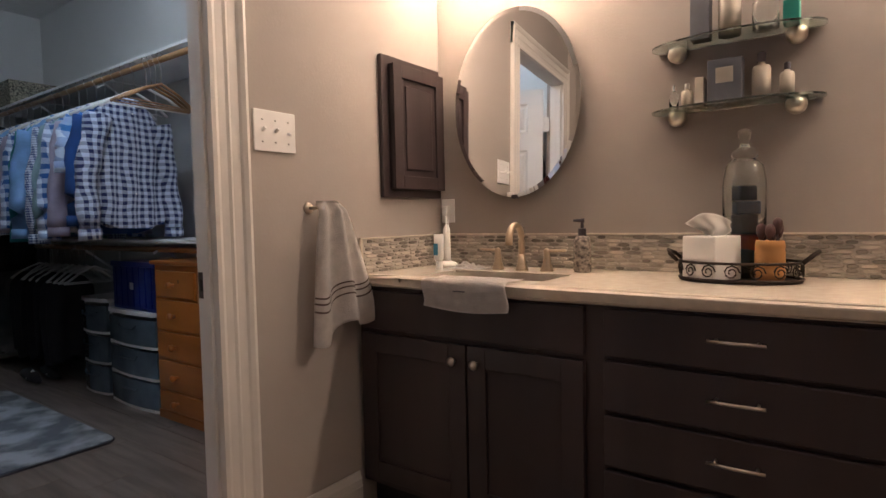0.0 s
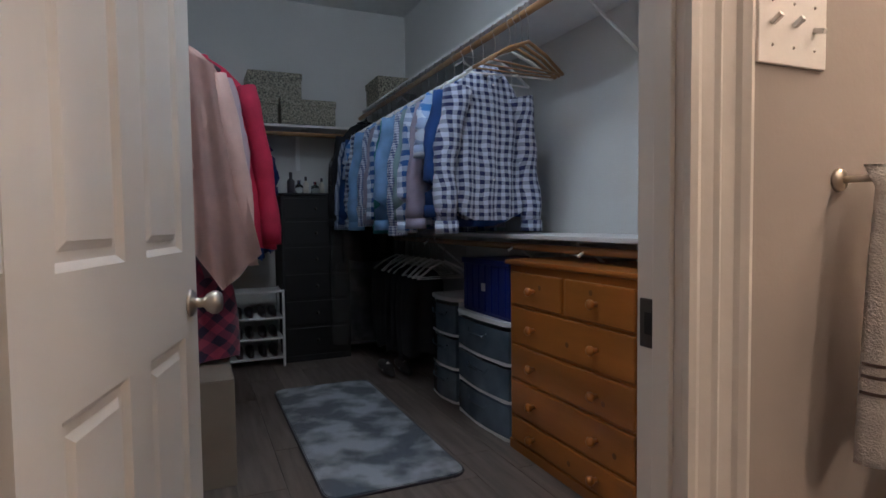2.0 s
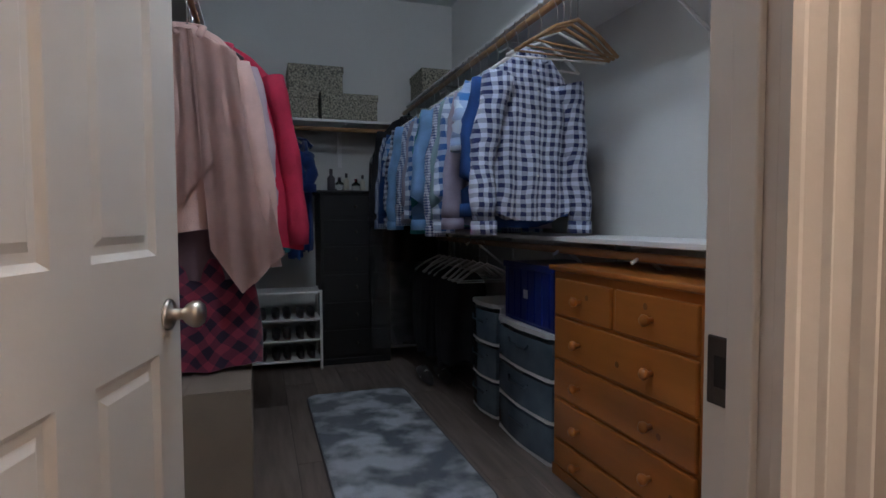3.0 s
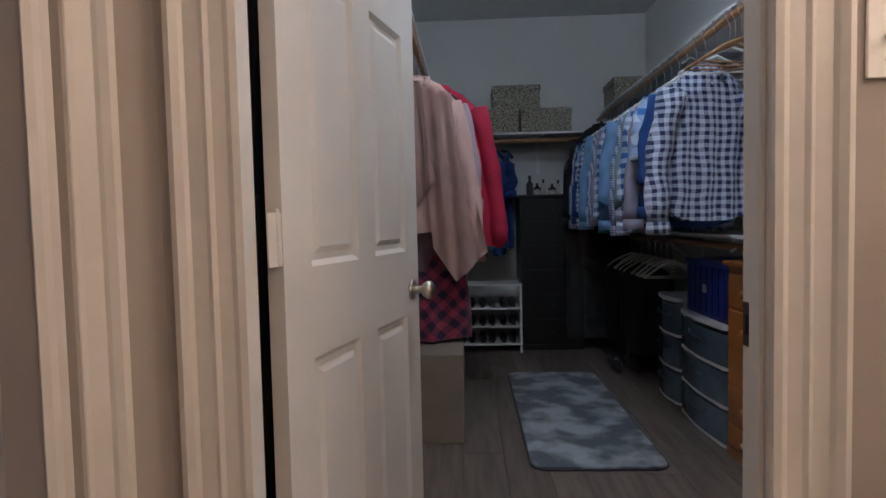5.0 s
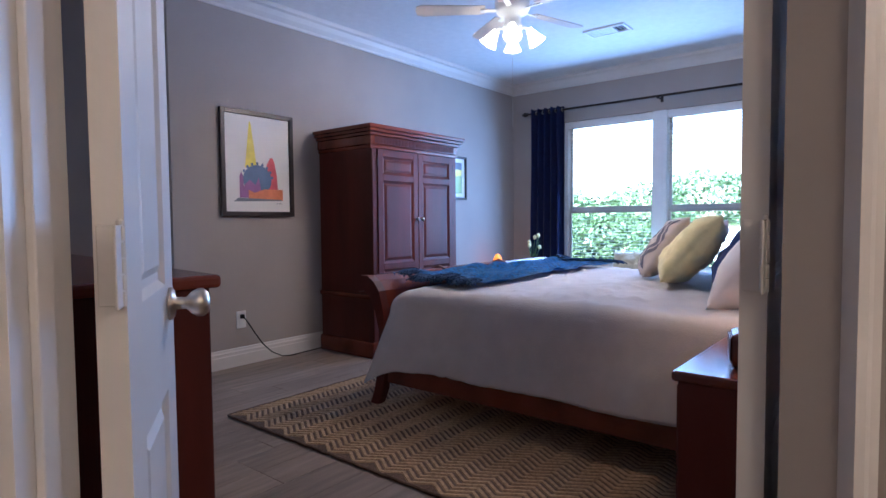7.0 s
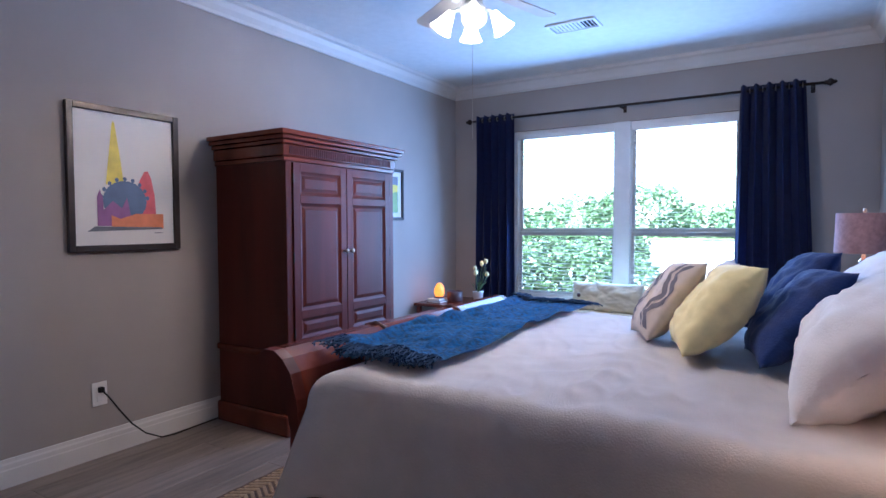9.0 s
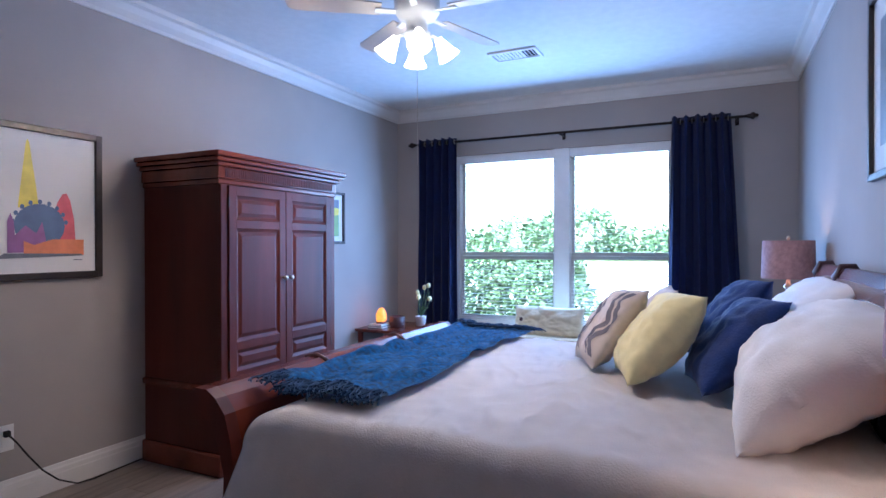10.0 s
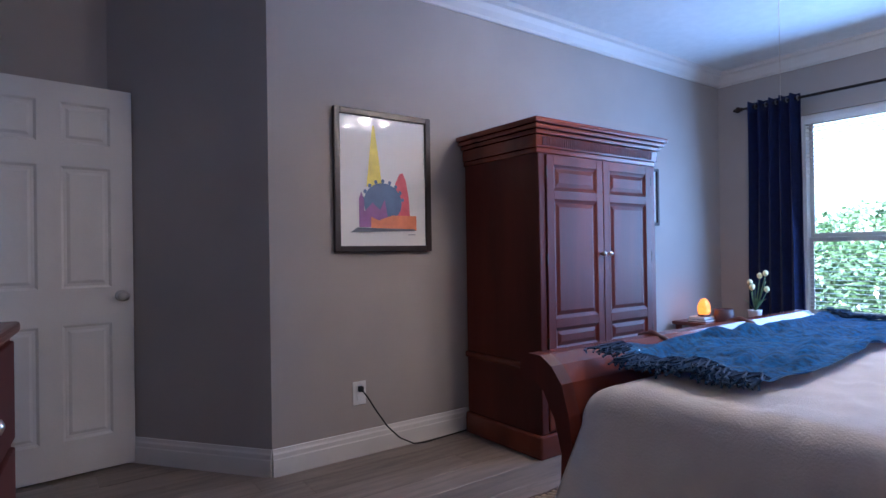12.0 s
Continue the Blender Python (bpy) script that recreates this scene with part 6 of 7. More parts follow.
def wall_cabinet():
    w = thing("wall_cabinet", (WX + 0.02, 2.19, 1.4), label="dark wood wall cabinet with a raised panel door", cat="cabinet")
    block("frame", (WX + 0.001, WX + 0.02, 2.012, 2.375, 1.133, 1.665), M["vanity"], w, bevel=0.004)
    d = block("door", (WX + 0.02, WX + 0.038, 2.05, 2.365, 1.165, 1.635), M["vanity"], w, bevel=0.004)
    x = WX + 0.038
    bm = bmesh.new()
    for q in ((2.05, 2.10, 1.165, 1.635), (2.315, 2.365, 1.165, 1.635), (2.10, 2.315, 1.165, 1.215), (2.10, 2.315, 1.585, 1.635)):
        bx(bm, x, x + 0.010, q[0], q[1], q[2], q[3], 0.002)
    part("door_frame", bm, M["vanity"], d)
    block("panel", (x, x + 0.006, 2.125, 2.29, 1.24, 1.56), M["vanity"], d, "raised panel", bevel=0.004)


wall_cabinet()


def switches():
    s = thing("light_switches", (WX, 1.535, 1.32), label="white triple light switch plate on the wall", cat="light switch")
    block("plate", (WX + 0.0005, WX + 0.007, 1.458, 1.612, 1.262, 1.386), M["white_plastic"], s, bevel=0.002)
    for k in range(3):
        y = 1.487 + k * 0.048
        one("toggle", lambda q: bx(q, -0.004, 0.004, -0.004, 0.004, 0.0, 0.018, 0.001, Matrix.Translation((WX + 0.007, y, 1.322)) @ pose(0, 0, 0, 0, 60 if k < 2 else 110)), M["white_plastic"], s)
        for z in (1.29, 1.356):
            one("screw", lambda q: lathe(q, [(0.003, 0), (0.002, 0.0012)], seg=8, m=Matrix.Translation((WX + 0.007, y, z)) @ pose(0, 0, 0, 0, 90)), M["chrome"], s)


switches()


def hand_towel():
    t = thing("hand_towel", (WX + 0.07, 1.72, 0.85), label="white hand towel with brown stripes on a wall ring", cat="towel")

    def cloth(u, v):
        z = 1.112 - v * 0.425
        half = 0.045 + 0.10 * v ** 0.8
        y = 1.705 + (u - 0.5) * 2 * half + 0.05 * v
        fold = 0.022 * math.sin(u * 15) * (0.4 + 0.6 * v)
        x = WX + 0.062 + 0.03 * math.sin(u * math.pi) + fold
        z -= 0.05 * v * (0.5 + 0.5 * math.sin(u * 9 + 0.6)) - 0.06 * v * u
        if v < 0.08:
            x -= (0.08 - v) * 0.3
        return (x, y, z)

    bm = bmesh.new()
    sheet(bm, cloth, 44, 40)
    bmesh.ops.solidify(bm, geom=bm.faces[:], thickness=0.010)
    part("cloth", bm, M["terry"], t, "", True)
    for v0 in (0.66, 0.70, 0.755):
        bm = bmesh.new()
        sheet(bm, lambda u, v: tuple(Vector(cloth(u, v0 + 0.012 * v)) + Vector((0.0025, 0, 0))), 44, 2)
        bmesh.ops.solidify(bm, geom=bm.faces[:], thickness=0.001)
        part("stripe", bm, M["stripe"], t, "woven brown stripe", True)
    r = thing("towel_hook", (WX, 1.69, 1.10), label="small nickel towel hook on the wall", cat="hook")
    one("arm", lambda q: tube(q, [(WX, 1.66, 1.09), (WX + 0.05, 1.66, 1.09), (WX + 0.055, 1.74, 1.092)], 0.006, 8), M["nickel"], r, smooth=True)
    one("rosette", lambda q: lathe(q, [(0.02, 0), (0.018, 0.006), (0.008, 0.01)], seg=14, m=Matrix.Translation((WX, 1.66, 1.09)) @ pose(0, 0, 0, 0, 90)), M["nickel"], r, smooth=True)


hand_towel()


def counter_towel():
    t = thing("folded_towel", (-0.82, 1.88, 0.855), label="white washcloth draped over the counter edge", cat="towel")

    def cloth(u, v):
        x = -0.985 + u * 0.31 + 0.006 * math.sin(v * 9)
        s = v * 0.22
        wr = 0.004 * noise.noise((x * 12, v * 6, 3))
        if s < 0.10:
            return (x, 1.955 - s, 0.8575 + wr)
        if s < 0.125:
            a = (s - 0.10) / 0.025 * math.pi / 2
            return (x, 1.855 - 0.016 * math.sin(a), 0.8415 + 0.016 * math.cos(a) + wr)
        return (x, 1.838 + wr, 0.8415 - (s - 0.125) * 0.75 - 0.012 * math.sin(u * 3))

    bm = bmesh.new()
    sheet(bm, cloth, 30, 30)
    bmesh.ops.solidify(bm, geom=bm.faces[:], thickness=-0.007)
    part("cloth", bm, M["terry"], t, "", True)
    block("label_bar", (-0.858, -0.815, 1.8275, 1.8285, 0.822, 0.826), M["slate"], t, "small grey woven label", bevel=0.0)


counter_towel()


def soap_pump():
    s = thing("soap_dispenser", (-0.625, 2.28, 0.852), label="patterned glass soap dispenser with a dark pump", cat="soap dispenser")
    c = (-0.625, 2.28, 0.853)
    one("bottle", lambda q: lathe(q, [(0.028, 0), (0.03, 0.006), (0.03, 0.11), (0.022, 0.122), (0.012, 0.126)], c, 20), mat("mosaic_glass", (0.42, 0.36, 0.30), 0.25, scale=90, dark=(0.06, 0.05, 0.05)), s, smooth=True)
    one("collar", lambda q: lathe(q, [(0.014, 0.126), (0.014, 0.15), (0.006, 0.152), (0.005, 0.175)], c, 14), M["charcoal"], s)
    one("nozzle", lambda q: tube(q, [(c[0] + 0.008, c[1], c[2] + 0.178), (c[0] - 0.028, c[1] - 0.01, c[2] + 0.178)], [0.008, 0.004], 8), M["charcoal"], s)


soap_pump()


def brush_things():
    t = thing("toothpaste_tube", (-1.16, 2.17, 0.852), label="white toothpaste tube standing on its cap", cat="toothpaste")
    c = (-1.16, 2.17, 0.853)
    one("cap", lambda q: lathe(q, [(0.014, 0), (0.013, 0.03)], c, 14), M["white_plastic"], t)
    bm = bmesh.new()
    tube(bm, [(c[0], c[1], c[2] + 0.03), (c[0], c[1], c[2] + 0.04), (c[0], c[1], c[2] + 0.09), (c[0], c[1], c[2] + 0.135)], [0.012, 0.018, 0.022, 0.024], 14)
    for v in bm.verts:
        f = max(0.0, (v.co.z - c[2] - 0.05) / 0.085)
        v.co.y = c[1] + (v.co.y - c[1]) * (1 - 0.9 * f)
    tb = part("tube", bm, M["white_plastic"], t, smooth=True)
    block("label_band", (c[0] - 0.010, c[0] + 0.010, c[1] - 0.0215, c[1] - 0.0195, c[2] + 0.055, c[2] + 0.10), M["teal_label"], tb, "blue label band", bevel=0.0)
    e = thing("electric_toothbrush", (-1.215, 2.30, 0.852), label="white electric toothbrush on its charger", cat="toothbrush")
    c = (-1.215, 2.30, 0.853)
    one("charger", lambda q: lathe(q, [(0.045, 0), (0.045, 0.01), (0.03, 0.018), (0.014, 0.022)], c, 20), M["white_plastic"], e, smooth=True)
    one("handle", lambda q: lathe(q, [(0.014, 0.02), (0.016, 0.06), (0.014, 0.15), (0.009, 0.165), (0.004, 0.17), (0.0035, 0.205)], c, 16), M["white_plastic"], e, smooth=True)
    one("cord", lambda q: tube(q, [(c[0], c[1] + 0.03, c[2] + 0.008), (c[0] - 0.03, c[1] + 0.05, c[2] + 0.10), (c[0] - 0.05, c[1] + 0.085, c[2] + 0.20), (c[0] - 0.06, c[1] + 0.095, c[2] + 0.25)], 0.0028, 6), M["white_plastic"], e, smooth=True)
    o = thing("wall_outlet", (-1.275, YB, 1.07), label="white wall outlet with a charger plug", cat="outlet")
    block("plate", (-1.305, -1.24, YB - 0.006, YB - 0.0005, 1.03, 1.13), M["white_plastic"], o, bevel=0.002)
    block("plug", (-1.285, -1.26, YB - 0.035, YB - 0.006, 1.06, 1.10), M["white_plastic"], o, bevel=0.004)
    w = thing("crumpled_cloth", (-1.10, 2.28, 0.852), label="small crumpled white lace cloth on the counter", cat="cloth")
    bm = bmesh.new()
    sheet(bm, lambda u, v: (-1.16 + u * 0.15, 2.22 + v * 0.10, 0.8535 + 0.022 * abs(noise.noise((u * 5, v * 5, 1))) * math.sin(u * 3.14) * math.sin(v * 3.14) * 2), 22, 18)
    bmesh.ops.solidify(bm, geom=bm.faces[:], thickness=-0.002)
    part("lace", bm, M["terry"], w, "", True)


brush_things()


def tray_set():
    cx, cy, z = -0.13, 2.215, 0.853
    t = thing("wire_tray", (cx, cy, z), label="oval dark iron tray with scrollwork rim on the counter", cat="tray")
    rx, ry = 0.158, 0.115
    one("floor_plate", lambda q: prism(q, disc(cx, cy, rx, ry, 40), 0.004, pose(0, 0, z)), M["iron"], t)
    for h in (0.008, 0.055):
        one("rim", lambda q: tube(q, [(x, y, z + h) for x, y in disc(cx, cy, rx, ry, 48) + disc(cx, cy, rx, ry, 48)[:1]], 0.0042, 6), M["iron"], t, smooth=True)
    for k in range(16):
        a = radians(k * 22.5)
        x, y = cx + rx * math.cos(a), cy + ry * math.sin(a)
        tx, ty = -rx * math.sin(a), ry * math.cos(a)
        L = math.hypot(tx, ty)
        tx, ty = tx / L, ty / L
        one("scroll", lambda q: tube(q, [(x + tx * r * math.cos(b), y + ty * r * math.cos(b), z + 0.031 + r * math.sin(b)) for r, b in ((0.021 - 0.0011 * j, radians(j * 42)) for j in range(15))], 0.0022, 5), M["iron"], t)
    for s in (-1, 1):
        one("handle", lambda q: tube(q, [(cx + s * rx, cy - 0.035, z + 0.055), (cx + s * (rx + 0.022), cy - 0.03, z + 0.075), (cx + s * (rx + 0.034), cy, z + 0.085), (cx + s * (rx + 0.022), cy + 0.03, z + 0.075), (cx + s * rx, cy + 0.035, z + 0.055)], 0.006, 8), M["iron"], t, smooth=True)
    b = thing("tissue_box", (-0.19, 2.16, z + 0.004), label="white square tissue box with a tissue pulled up", cat="tissue box")
    bm = bmesh.new()
    bx(bm, -0.055, 0.055, -0.055, 0.055, 0, 0.125, 0.004, pose(-0.195, 2.18, z + 0.004, 0, 0, -28))
    part("carton", bm, M["white_plastic"], b)
    bm = bmesh.new()
    sheet(bm, lambda u, v: (-0.195 + (u - 0.5) * 0.085 * (0.5 + v) + 0.012 * math.sin(v * 5), 2.18 + 0.03 * math.sin(u * 8 + v) * (1 - 0.4 * v), z + 0.125 + 0.058 * v * (0.7 + 0.5 * math.sin(u * 3.1))), 16, 10)
    bmesh.ops.solidify(bm, geom=bm.faces[:], thickness=0.001)
    part("tissue", bm, M["paper"], b, "crumpled white tissue", True)
    p = thing("brush_holder", (-0.05, 2.20, z + 0.004), label="amber ridged jar holding makeup brushes", cat="jar")
    one("jar", lambda q: lathe(q, [(0.034, 0), (0.038, 0.01), (0.038, 0.03), (0.036, 0.035), (0.038, 0.045), (0.038, 0.08), (0.036, 0.085), (0.038, 0.095), (0.035, 0.11), (0.032, 0.112), (0.03, 0.09), (0.005, 0.088)], (-0.05, 2.20, z + 0.004), 24), M["amber"], p, smooth=True)
    rr = random.Random(4)
    for k in range(6):
        a = rr.uniform(0, 6.3)
        x, y = -0.05 + 0.018 * math.cos(a), 2.20 + 0.018 * math.sin(a)
        h = rr.uniform(0.14, 0.17)
        br = thing("makeup_brush", (x, y, z + 0.1), label="dark makeup brush standing in the jar", cat="brush", group="makeup brushes in the jar")
        one("handle", lambda q: tube(q, [(x, y, z + 0.093), (x + 0.2 * (x + 0.05), y, z + h - 0.03)], 0.003, 6), M["charcoal"], br)
        one("bristles", lambda q: lathe(q, [(0.006, -0.03), (0.013, -0.01), (0.012, 0.005), (0.004, 0.014)], (x + 0.2 * (x + 0.05), y, z + h), 10), M["brown"], br, "dark brown bristles", True)
    j = thing("apothecary_jar", (-0.125, 2.275, z + 0.004), label="tall clear glass apothecary jar with a stopper", cat="jar")
    c = (-0.125, 2.275, z + 0.004)
    bm = bmesh.new()
    lathe(bm, [(0.055, 0), (0.058, 0.01), (0.058, 0.28), (0.05, 0.325), (0.03, 0.345), (0.028, 0.342), (0.047, 0.322), (0.0545, 0.28), (0.0545, 0.012), (0.005, 0.008)], c, 32)
    part("vessel", bm, M["glass"], j, "", True)
    one("stopper", lambda q: lathe(q, [(0.031, 0.346), (0.036, 0.352), (0.03, 0.372), (0.014, 0.38), (0.010, 0.395), (0.018, 0.41), (0.016, 0.425), (0.004, 0.432)], c, 24), M["glass"], j, "glass stopper", True)
    for k, (key, h, w) in enumerate((("charcoal", 0.055, 0.07), ("orange", 0.045, 0.075), ("slate", 0.06, 0.07), ("art_blue", 0.04, 0.07), ("paper", 0.045, 0.06))):
        z0 = z + 0.018 + sum((0.057, 0.047, 0.062, 0.042)[:k])
        o = thing("cosmetic_packet", (c[0], c[1], z0), label="small cosmetic packet inside the glass jar", cat="packet", group="packets in the glass jar")
        one("packet", lambda q: bx(q, -w / 2, w / 2, -0.018, 0.018, 0, h, 0.005, pose(c[0] + 0.006 * (k % 2), c[1], z0, 0, 0, 20 * k - 30)), M[key], o)


tray_set()


def glass_shelf(z, items):
    s = thing("glass_shelf", (-0.17, YB, z), label="curved clear glass shelf on nickel wall mounts", cat="shelf", group="glass shelves on the wall")
    pts = [(-0.40, YB - 0.001), (-0.41, YB - 0.03)] + [(-0.17 + 0.24 * math.cos(radians(a)), YB - 0.045 - 0.10 * math.sin(radians(a))) for a in range(180, -1, -12)][::1] + [(0.07, YB - 0.03), (0.06, YB - 0.001)]
    bm = bmesh.new()
    prism(bm, pts, 0.006, pose(0, 0, z))
    part("pane", bm, mat("green_edge_glass", (0.80, 0.93, 0.88), 0.03, vary=0, bump=0, glass=1.0), s, "curved glass pane")
    for x in (-0.335, -0.005):
        bm = bmesh.new()
        lathe(bm, [(0.02, 0), (0.027, 0.01), (0.029, 0.03), (0.024, 0.045), (0.012, 0.052), (0.003, 0.054)], seg=20, m=Matrix.Translation((x, YB - 0.001, z - 0.014)) @ pose(0, 0, 0, 90))
        part("mount", bm, M["nickel"], s, "round nickel mount", True)
    for x, w, h, key, cap, shape, lab in items:
        o = thing("cosmetic_bottle", (x, YB - 0.07, z + 0.006), label=lab, cat="bottle", group="toiletries on the glass shelves")
        c = (x, YB - 0.07, z + 0.0065)
        if shape == "box":
            block("carton", (x - w / 2, x + w / 2, YB - 0.095, YB - 0.045, c[2], c[2] + h), M[key], o, bevel=0.002)
            if cap:
                block("emblem", (x - w * 0.25, x + w * 0.25, YB - 0.0965, YB - 0.095, c[2] + h * 0.45, c[2] + h * 0.8), M[cap], o, "pale printed emblem", bevel=0.0)
        else:
            one("flask", lambda q: lathe(q, [(w / 2, 0), (w / 2, h * 0.62), (w * 0.42, h * 0.70), (w * 0.18, h * 0.74), (w * 0.18, h * 0.78)], c, 18), M[key], o, smooth=True)
            one("cap", lambda q: lathe(q, [(w * 0.24, h * 0.78), (w * 0.24, h * 0.97), (w * 0.18, h)], c, 14), M[cap], o)


glass_shelf(1.575, [(-0.255, 0.055, 0.145, "slate", None, "box", "tall dark blue and slate carton on the shelf"), (-0.175, 0.062, 0.17, "pearl", "chrome", "flask", "round pearl bottle with a silver cap"), (-0.08, 0.07, 0.115, "glass", "chrome", "flask", "clear glass bottle on the shelf"), (-0.08, 0.045, 0.05, "green", None, "box", "teal green soap carton on the shelf")][:3] + [(-0.015, 0.04, 0.06, "green", None, "box", "teal green soap carton on the shelf")])
glass_shelf(1.372, [(-0.335, 0.028, 0.075, "glass", "chrome", "flask", "small clear perfume bottle"), (-0.295, 0.034, 0.075, "pearl", "white_plastic", "flask", "white lidded bottle on the shelf"), (-0.255, 0.025, 0.085, "pearl", None, "box", "slim cream carton on the shelf"), (-0.185, 0.095, 0.13, "slate", "pearl", "box", "large grey gift carton with a pale round emblem"), (-0.09, 0.05, 0.135, "pearl", "charcoal", "flask", "cream lotion bottle with a dark pump"), (-0.025, 0.038, 0.095, "pearl", "charcoal", "flask", "small cream bottle with a dark cap")])


def vanity_light(cx):
    v = thing("vanity_light", (cx, YB, 2.15), label="nickel vanity light bar with three lit glass shades", cat="wall light", group="vanity lights")
    block("backplate", (cx - 0.29, cx + 0.29, YB - 0.025, YB - 0.001, 2.19, 2.27), M["nickel"], v, bevel=0.006)
    for k in range(3):
        c = (cx - 0.21 + 0.21 * k, 2.24, 2.13)
        one("arm", lambda q: tube(q, [(c[0], YB - 0.02, 2.23), (c[0], 2.26, 2.235), (c[0], 2.24, 2.21)], 0.008, 8), M["nickel"], v, smooth=True)
        bm = bmesh.new()
        lathe(bm, [(0.02, 0.08), (0.035, 0.06), (0.05, 0.0), (0.062, -0.06), (0.058, -0.06), (0.046, 0.0), (0.03, 0.055), (0.008, 0.07)], c, 22)
        part("shade", bm, M["bulb_glass"], v, "lit frosted glass shade", True).visible_shadow = False


vanity_light(-0.93)
# Second bar, out of view, added to light the wall by the shelves.
vanity_light(0.72)


# Flush lamps out of view, added to light the closet and the hall.
def flush_lamp(at, label):
    f = thing("added_ceiling_light", at, label=label, cat="ceiling light")
    one("pan", lambda q: lathe(q, [(0.15, -0.001), (0.15, -0.02), (0.13, -0.022)], at, 28), M["white_paint"], f, smooth=True)
    one("diffuser", lambda q: lathe(q, [(0.13, -0.022), (0.12, -0.055), (0.08, -0.08), (0.01, -0.09)], at, 28), M["bulb_glass"], f, "frosted glass bowl", True).visible_shadow = False


flush_lamp((-2.2, 1.2, CEIL), "white flush ceiling light added out of view to light the closet")
# Unseen hall lamp, placed only for its light.
flush_lamp((0.45, 1.30, CEIL), "white flush ceiling light added out of view to brighten the hall")

# alarm clock on the nightstand
ac = thing("alarm_clock", (-2.20, -0.10, 0.65), label="small wooden radio alarm clock on the nightstand", cat="clock")
bm = bmesh.new()
bx(bm, -0.07, 0.07, -0.04, 0.04, 0, 0.10, 0.02, pose(-2.20, -0.10, 0.651, 0, 0, 15))
part("case", bm, M["cherry_h"], ac)
bm = bmesh.new()
bx(bm, -0.06, 0.06, -0.043, -0.040, 0.02, 0.085, 0.001, pose(-2.20, -0.10, 0.651, 0, 0, 15))
part("dial", bm, M["slate"], ac, "grey dial")

# ---- outside the window ----
def slope(name, runs, y0, y1, thick, lift, material, label, cat):
    """A strip of ground along y with a profile of (x, height) pairs."""
    bm = bmesh.new()
    poly = [(x, z + lift) for x, z in runs] + [(x, z + lift - thick) for x, z in reversed(runs)]
    prism(bm, poly, y1 - y0, Matrix(((1, 0, 0, 0), (0, 0, 1, y0), (0, 1, 0, 0), (0, 0, 0, 1))))
    return tagged(part(name, bm, material), label, cat, kind="structure")


slope("ground", [(-90, 0.95), (-15.6, 0.95), (-10.6, -0.25), (-6.75, -0.25)], -60, 60, 0.1, 0.0, M["lawn"], "mown lawn rising beyond the window", "ground")
slope("driveway", [(-15.3, 0.88), (-10.9, -0.178)], -40, 40, 0.005, 0.012, M["drive"], "pale concrete drive sloping up beyond the lawn", "road")


def hedge(name, label, boxes, n, seed, size=0.09):
    """Clumps of small leaves over rounded mounds."""
    r = np.random.RandomState(seed)
    verts, faces = [], []
    for cx, cy, cz, rx, ry, rz in boxes:
        for _ in range(n):
            d = r.normal(size=3)
            d /= np.linalg.norm(d)
            k = 0.72 + 0.38 * r.rand()
            p = np.array((cx, cy, cz)) + d * k * np.array((rx, ry, rz))
            if p[2] < -0.25:
                continue
            a, b = r.normal(size=3), r.normal(size=3)
            a /= np.linalg.norm(a)
            b -= a * a.dot(b)
            b /= np.linalg.norm(b)
            s = size * (0.6 + 0.8 * r.rand())
            i = len(verts)
            verts += [tuple(p - a * s), tuple(p + b * s * 0.45), tuple(p + a * s), tuple(p - b * s * 0.45)]
            faces.append((i, i + 1, i + 2, i + 3))
    me = bpy.data.meshes.new(name)
    me.from_pydata(verts, [], faces)
    me.materials.append(M["leaf"])
    return tagged(new(name, me), label, "hedge", kind="stuff")


hedge("hedge", "leafy green shrubs below the window", [(-9.3, -4.9 + 0.6 * k, 0.12 + 0.12 * (k % 2), 0.6, 0.6, 0.75) for k in range(5)], 3600, 1, 0.045)
hedge("hedge", "low leafy shrubs on the rising lawn", [(-12.9, -7.6 + 0.8 * k, 0.62 + 0.14 * (k % 2), 0.5, 0.7, 0.52) for k in range(6)], 2600, 4, 0.06)
hedge("hedge", "tall leafy hedge across the drive", [(-16.8, -12 + 1.6 * k, 0.75 + 0.30 * ((k * 7) % 3), 1.2, 1.4, 1.0) for k in range(16)], 3000, 2, 0.075)

# ---- small pieces of floor and backsplash ----
struct_bs = struct("backsplash", [(WX + 0.003, 1.2, YB - 0.006, YB - 0.0015, 0.852, 0.978), (WX + 0.0015, WX + 0.006, 1.90, YB - 0.006, 0.852, 0.978)], M["grout"], "backsplash of horizontal stone and glass pebbles", "backsplash")
struct("trim_backsplash", [(WX + 0.003, 1.2, YB - 0.012, YB - 0.0015, 0.978, 0.984), (WX + 0.0015, WX + 0.012, 1.888, YB - 0.012, 0.978, 0.984), (WX + 0.0015, WX + 0.012, 1.888, 1.898, 0.852, 0.978)], M["counter"], "thin stone edge strip above the backsplash", "trim", 0.001)


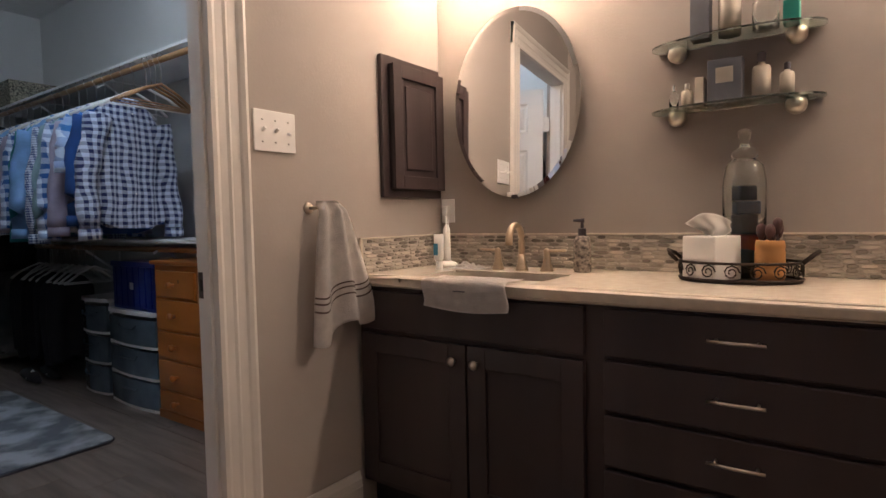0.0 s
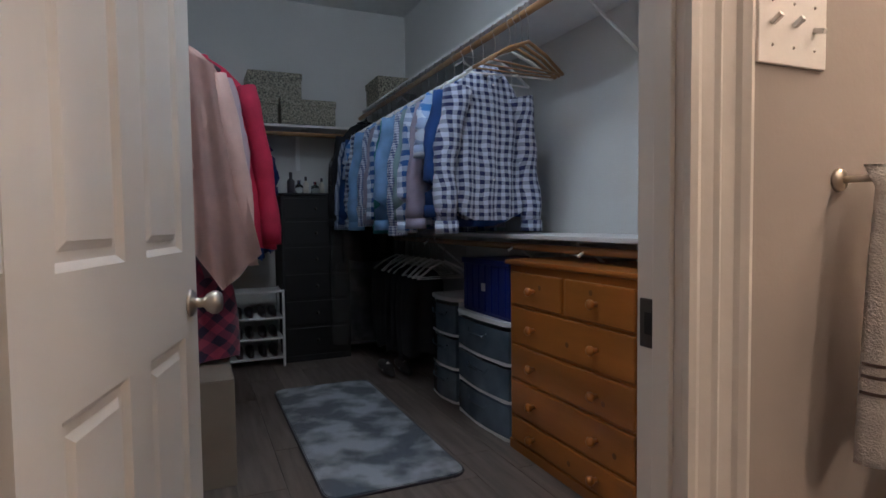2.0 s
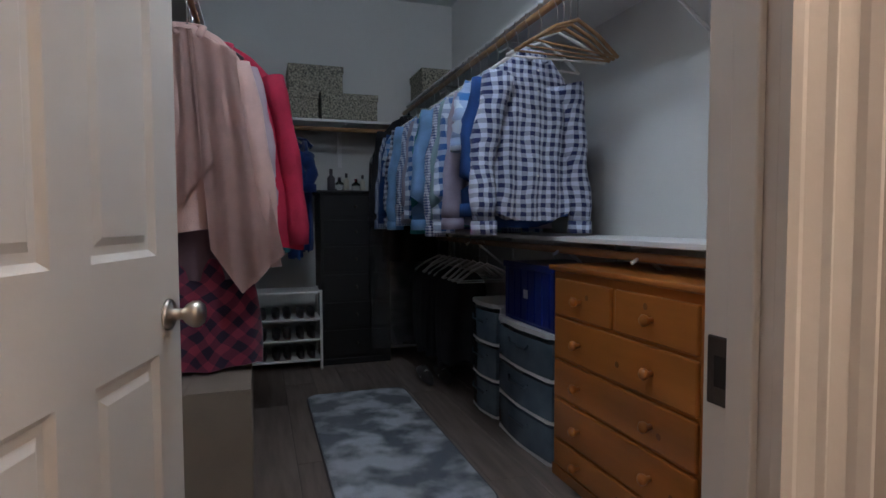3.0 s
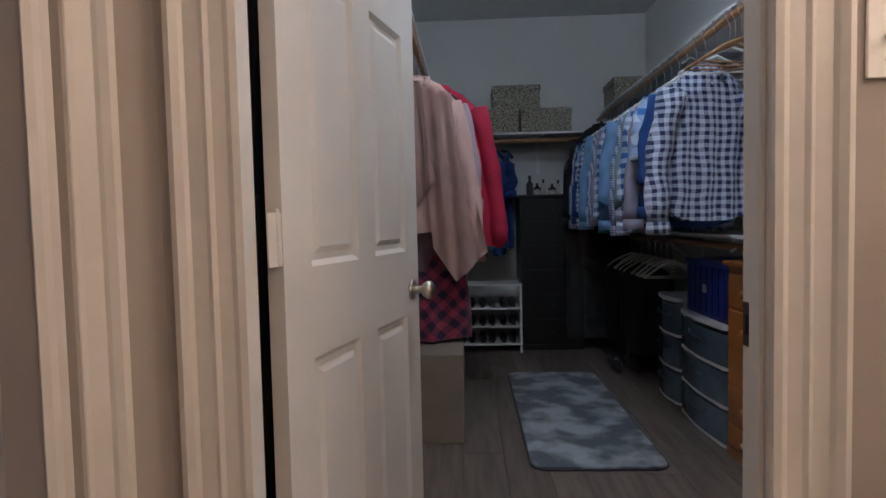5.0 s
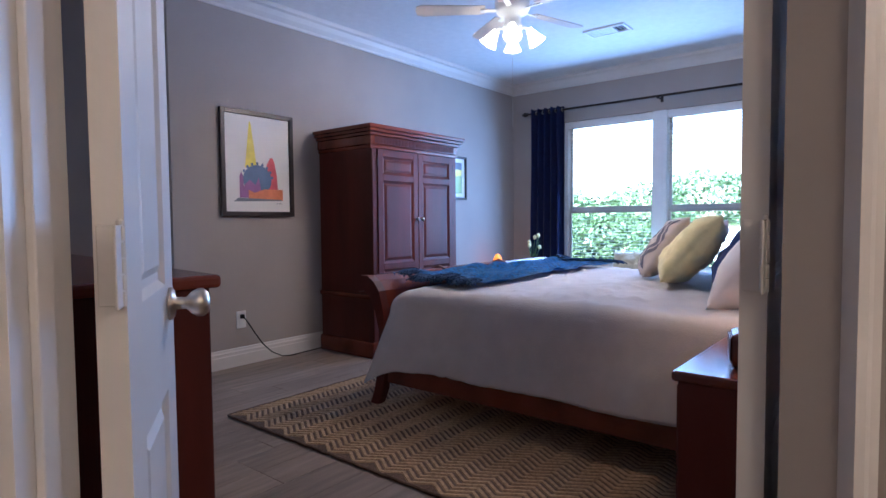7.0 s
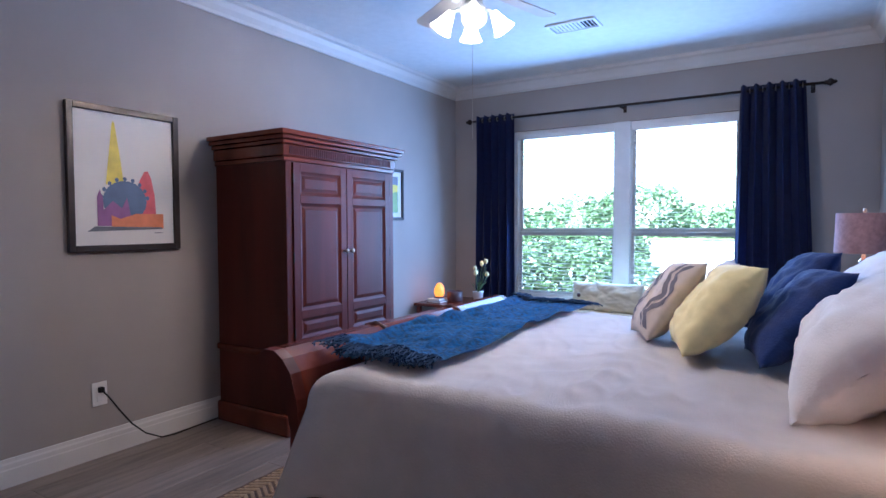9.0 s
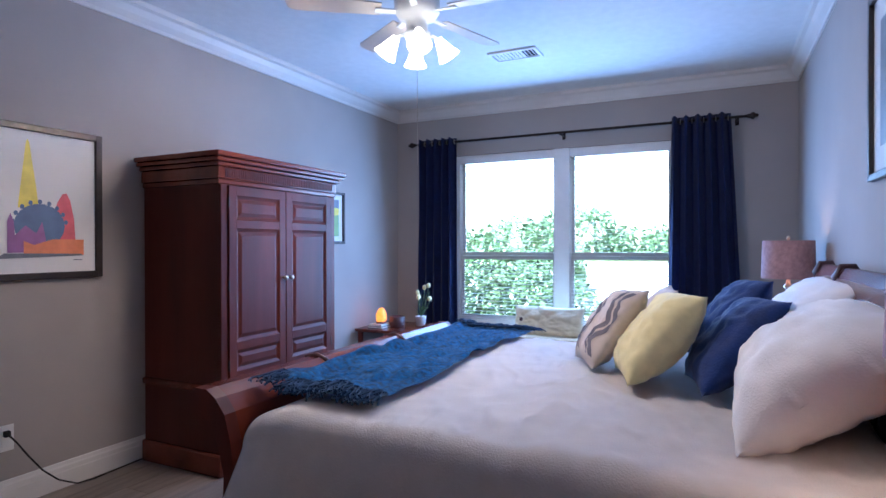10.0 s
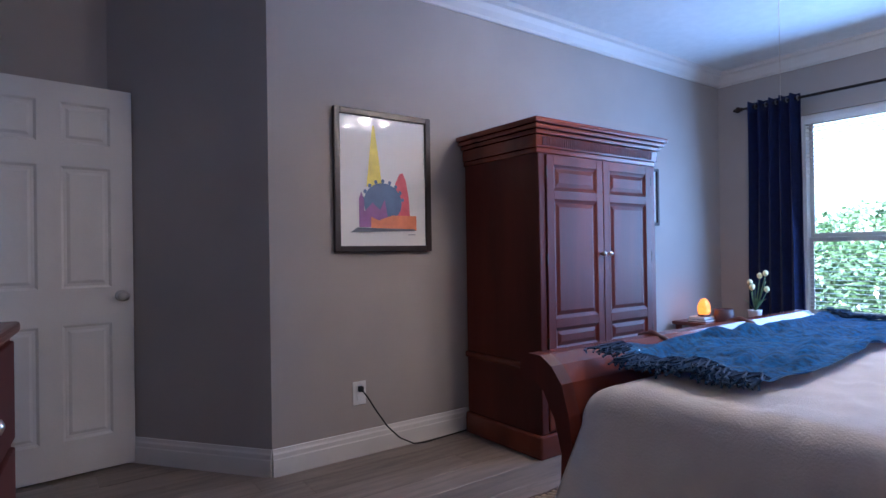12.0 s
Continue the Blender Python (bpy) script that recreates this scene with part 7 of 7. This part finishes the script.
def pebbles():
    rr = random.Random(11)
    meshes = []
    for L in (0.030, 0.042, 0.056):
        bm = bmesh.new()
        base = disc(0, 0, L / 2, 0.0058, 10)
        base = [(math.copysign(min(abs(x), L / 2), x), math.copysign(abs(z / 0.0058) ** 0.6 * 0.0058, z)) for x, z in base]
        lo = [bm.verts.new((x, 0, z)) for x, z in base]
        hi = [bm.verts.new((x * 0.88, -0.004, z * 0.75)) for x, z in base]
        bm.faces.new(hi)
        for k in range(10):
            bm.faces.new((lo[k], lo[(k + 1) % 10], hi[(k + 1) % 10], hi[k]))
        bmesh.ops.recalc_face_normals(bm, faces=bm.faces)
        me = bpy.data.meshes.new("pebble")
        bm.to_mesh(me)
        bm.free()
        me.materials.append(M["tile"])
        meshes.append((L, me))
    rows = 9
    for wall in (0, 1):
        for r in range(rows):
            z = 0.860 + r * 0.01365
            p = WX + 0.012 + rr.uniform(0, 0.02) if wall == 0 else 1.905 + rr.uniform(0, 0.02)
            end = 0.36 if wall == 0 else YB - 0.012
            while p < end:
                L, me = rr.choice(meshes)
                o = new("pebble", me)
                o.parent = struct_bs
                o.matrix_basis = pose(p + L / 2, YB - 0.006, z) if wall == 0 else pose(WX + 0.006, p + L / 2, z, 0, 0, 90)
                p += L + 0.003


pebbles()


def planks():
    rr = random.Random(21)
    W, L = 0.18, 1.22
    cache = {}

    def piece(x0, x1, y0, y1):
        key = (round(x1 - x0, 3), round(y1 - y0, 3))
        if key not in cache:
            bm = bmesh.new()
            a, b = key[0] / 2 - 0.0008, key[1] / 2 - 0.0008
            lo = [bm.verts.new((x, y, -0.008)) for x, y in ((-a, -b), (a, -b), (a, b), (-a, b))]
            hi = [bm.verts.new((x * (1 - 0.0015 / a), y * (1 - 0.0015 / b), 0.0)) for x, y in ((-a, -b), (a, -b), (a, b), (-a, b))]
            md = [bm.verts.new((x, y, -0.0012)) for x, y in ((-a, -b), (a, -b), (a, b), (-a, b))]
            bm.faces.new(hi)
            for q, w in ((lo, md), (md, hi)):
                for k in range(4):
                    bm.faces.new((q[k], q[(k + 1) % 4], w[(k + 1) % 4], w[k]))
            me = bpy.data.meshes.new("plank")
            bm.to_mesh(me)
            bm.free()
            me.materials.append(M["plank"])
            cache[key] = me
        o = new("plank", cache[key])
        o.parent = floor
        o.matrix_basis = pose((x0 + x1) / 2, (y0 + y1) / 2, 0)

    y = -4.6
    while y < 2.5:
        y1 = min(y + W, 2.52)
        x = -6.6 - rr.choice((0.0, 0.2, 0.4, 0.6, 0.8, 1.0))
        while x < 1.7:
            a, b = max(x, -6.6), min(x + L, 1.7)
            if b - a > 0.03 and not (a > -0.4 and y < -0.9):
                piece(a, b, y, y1)
            x += L
        y = y1


planks()
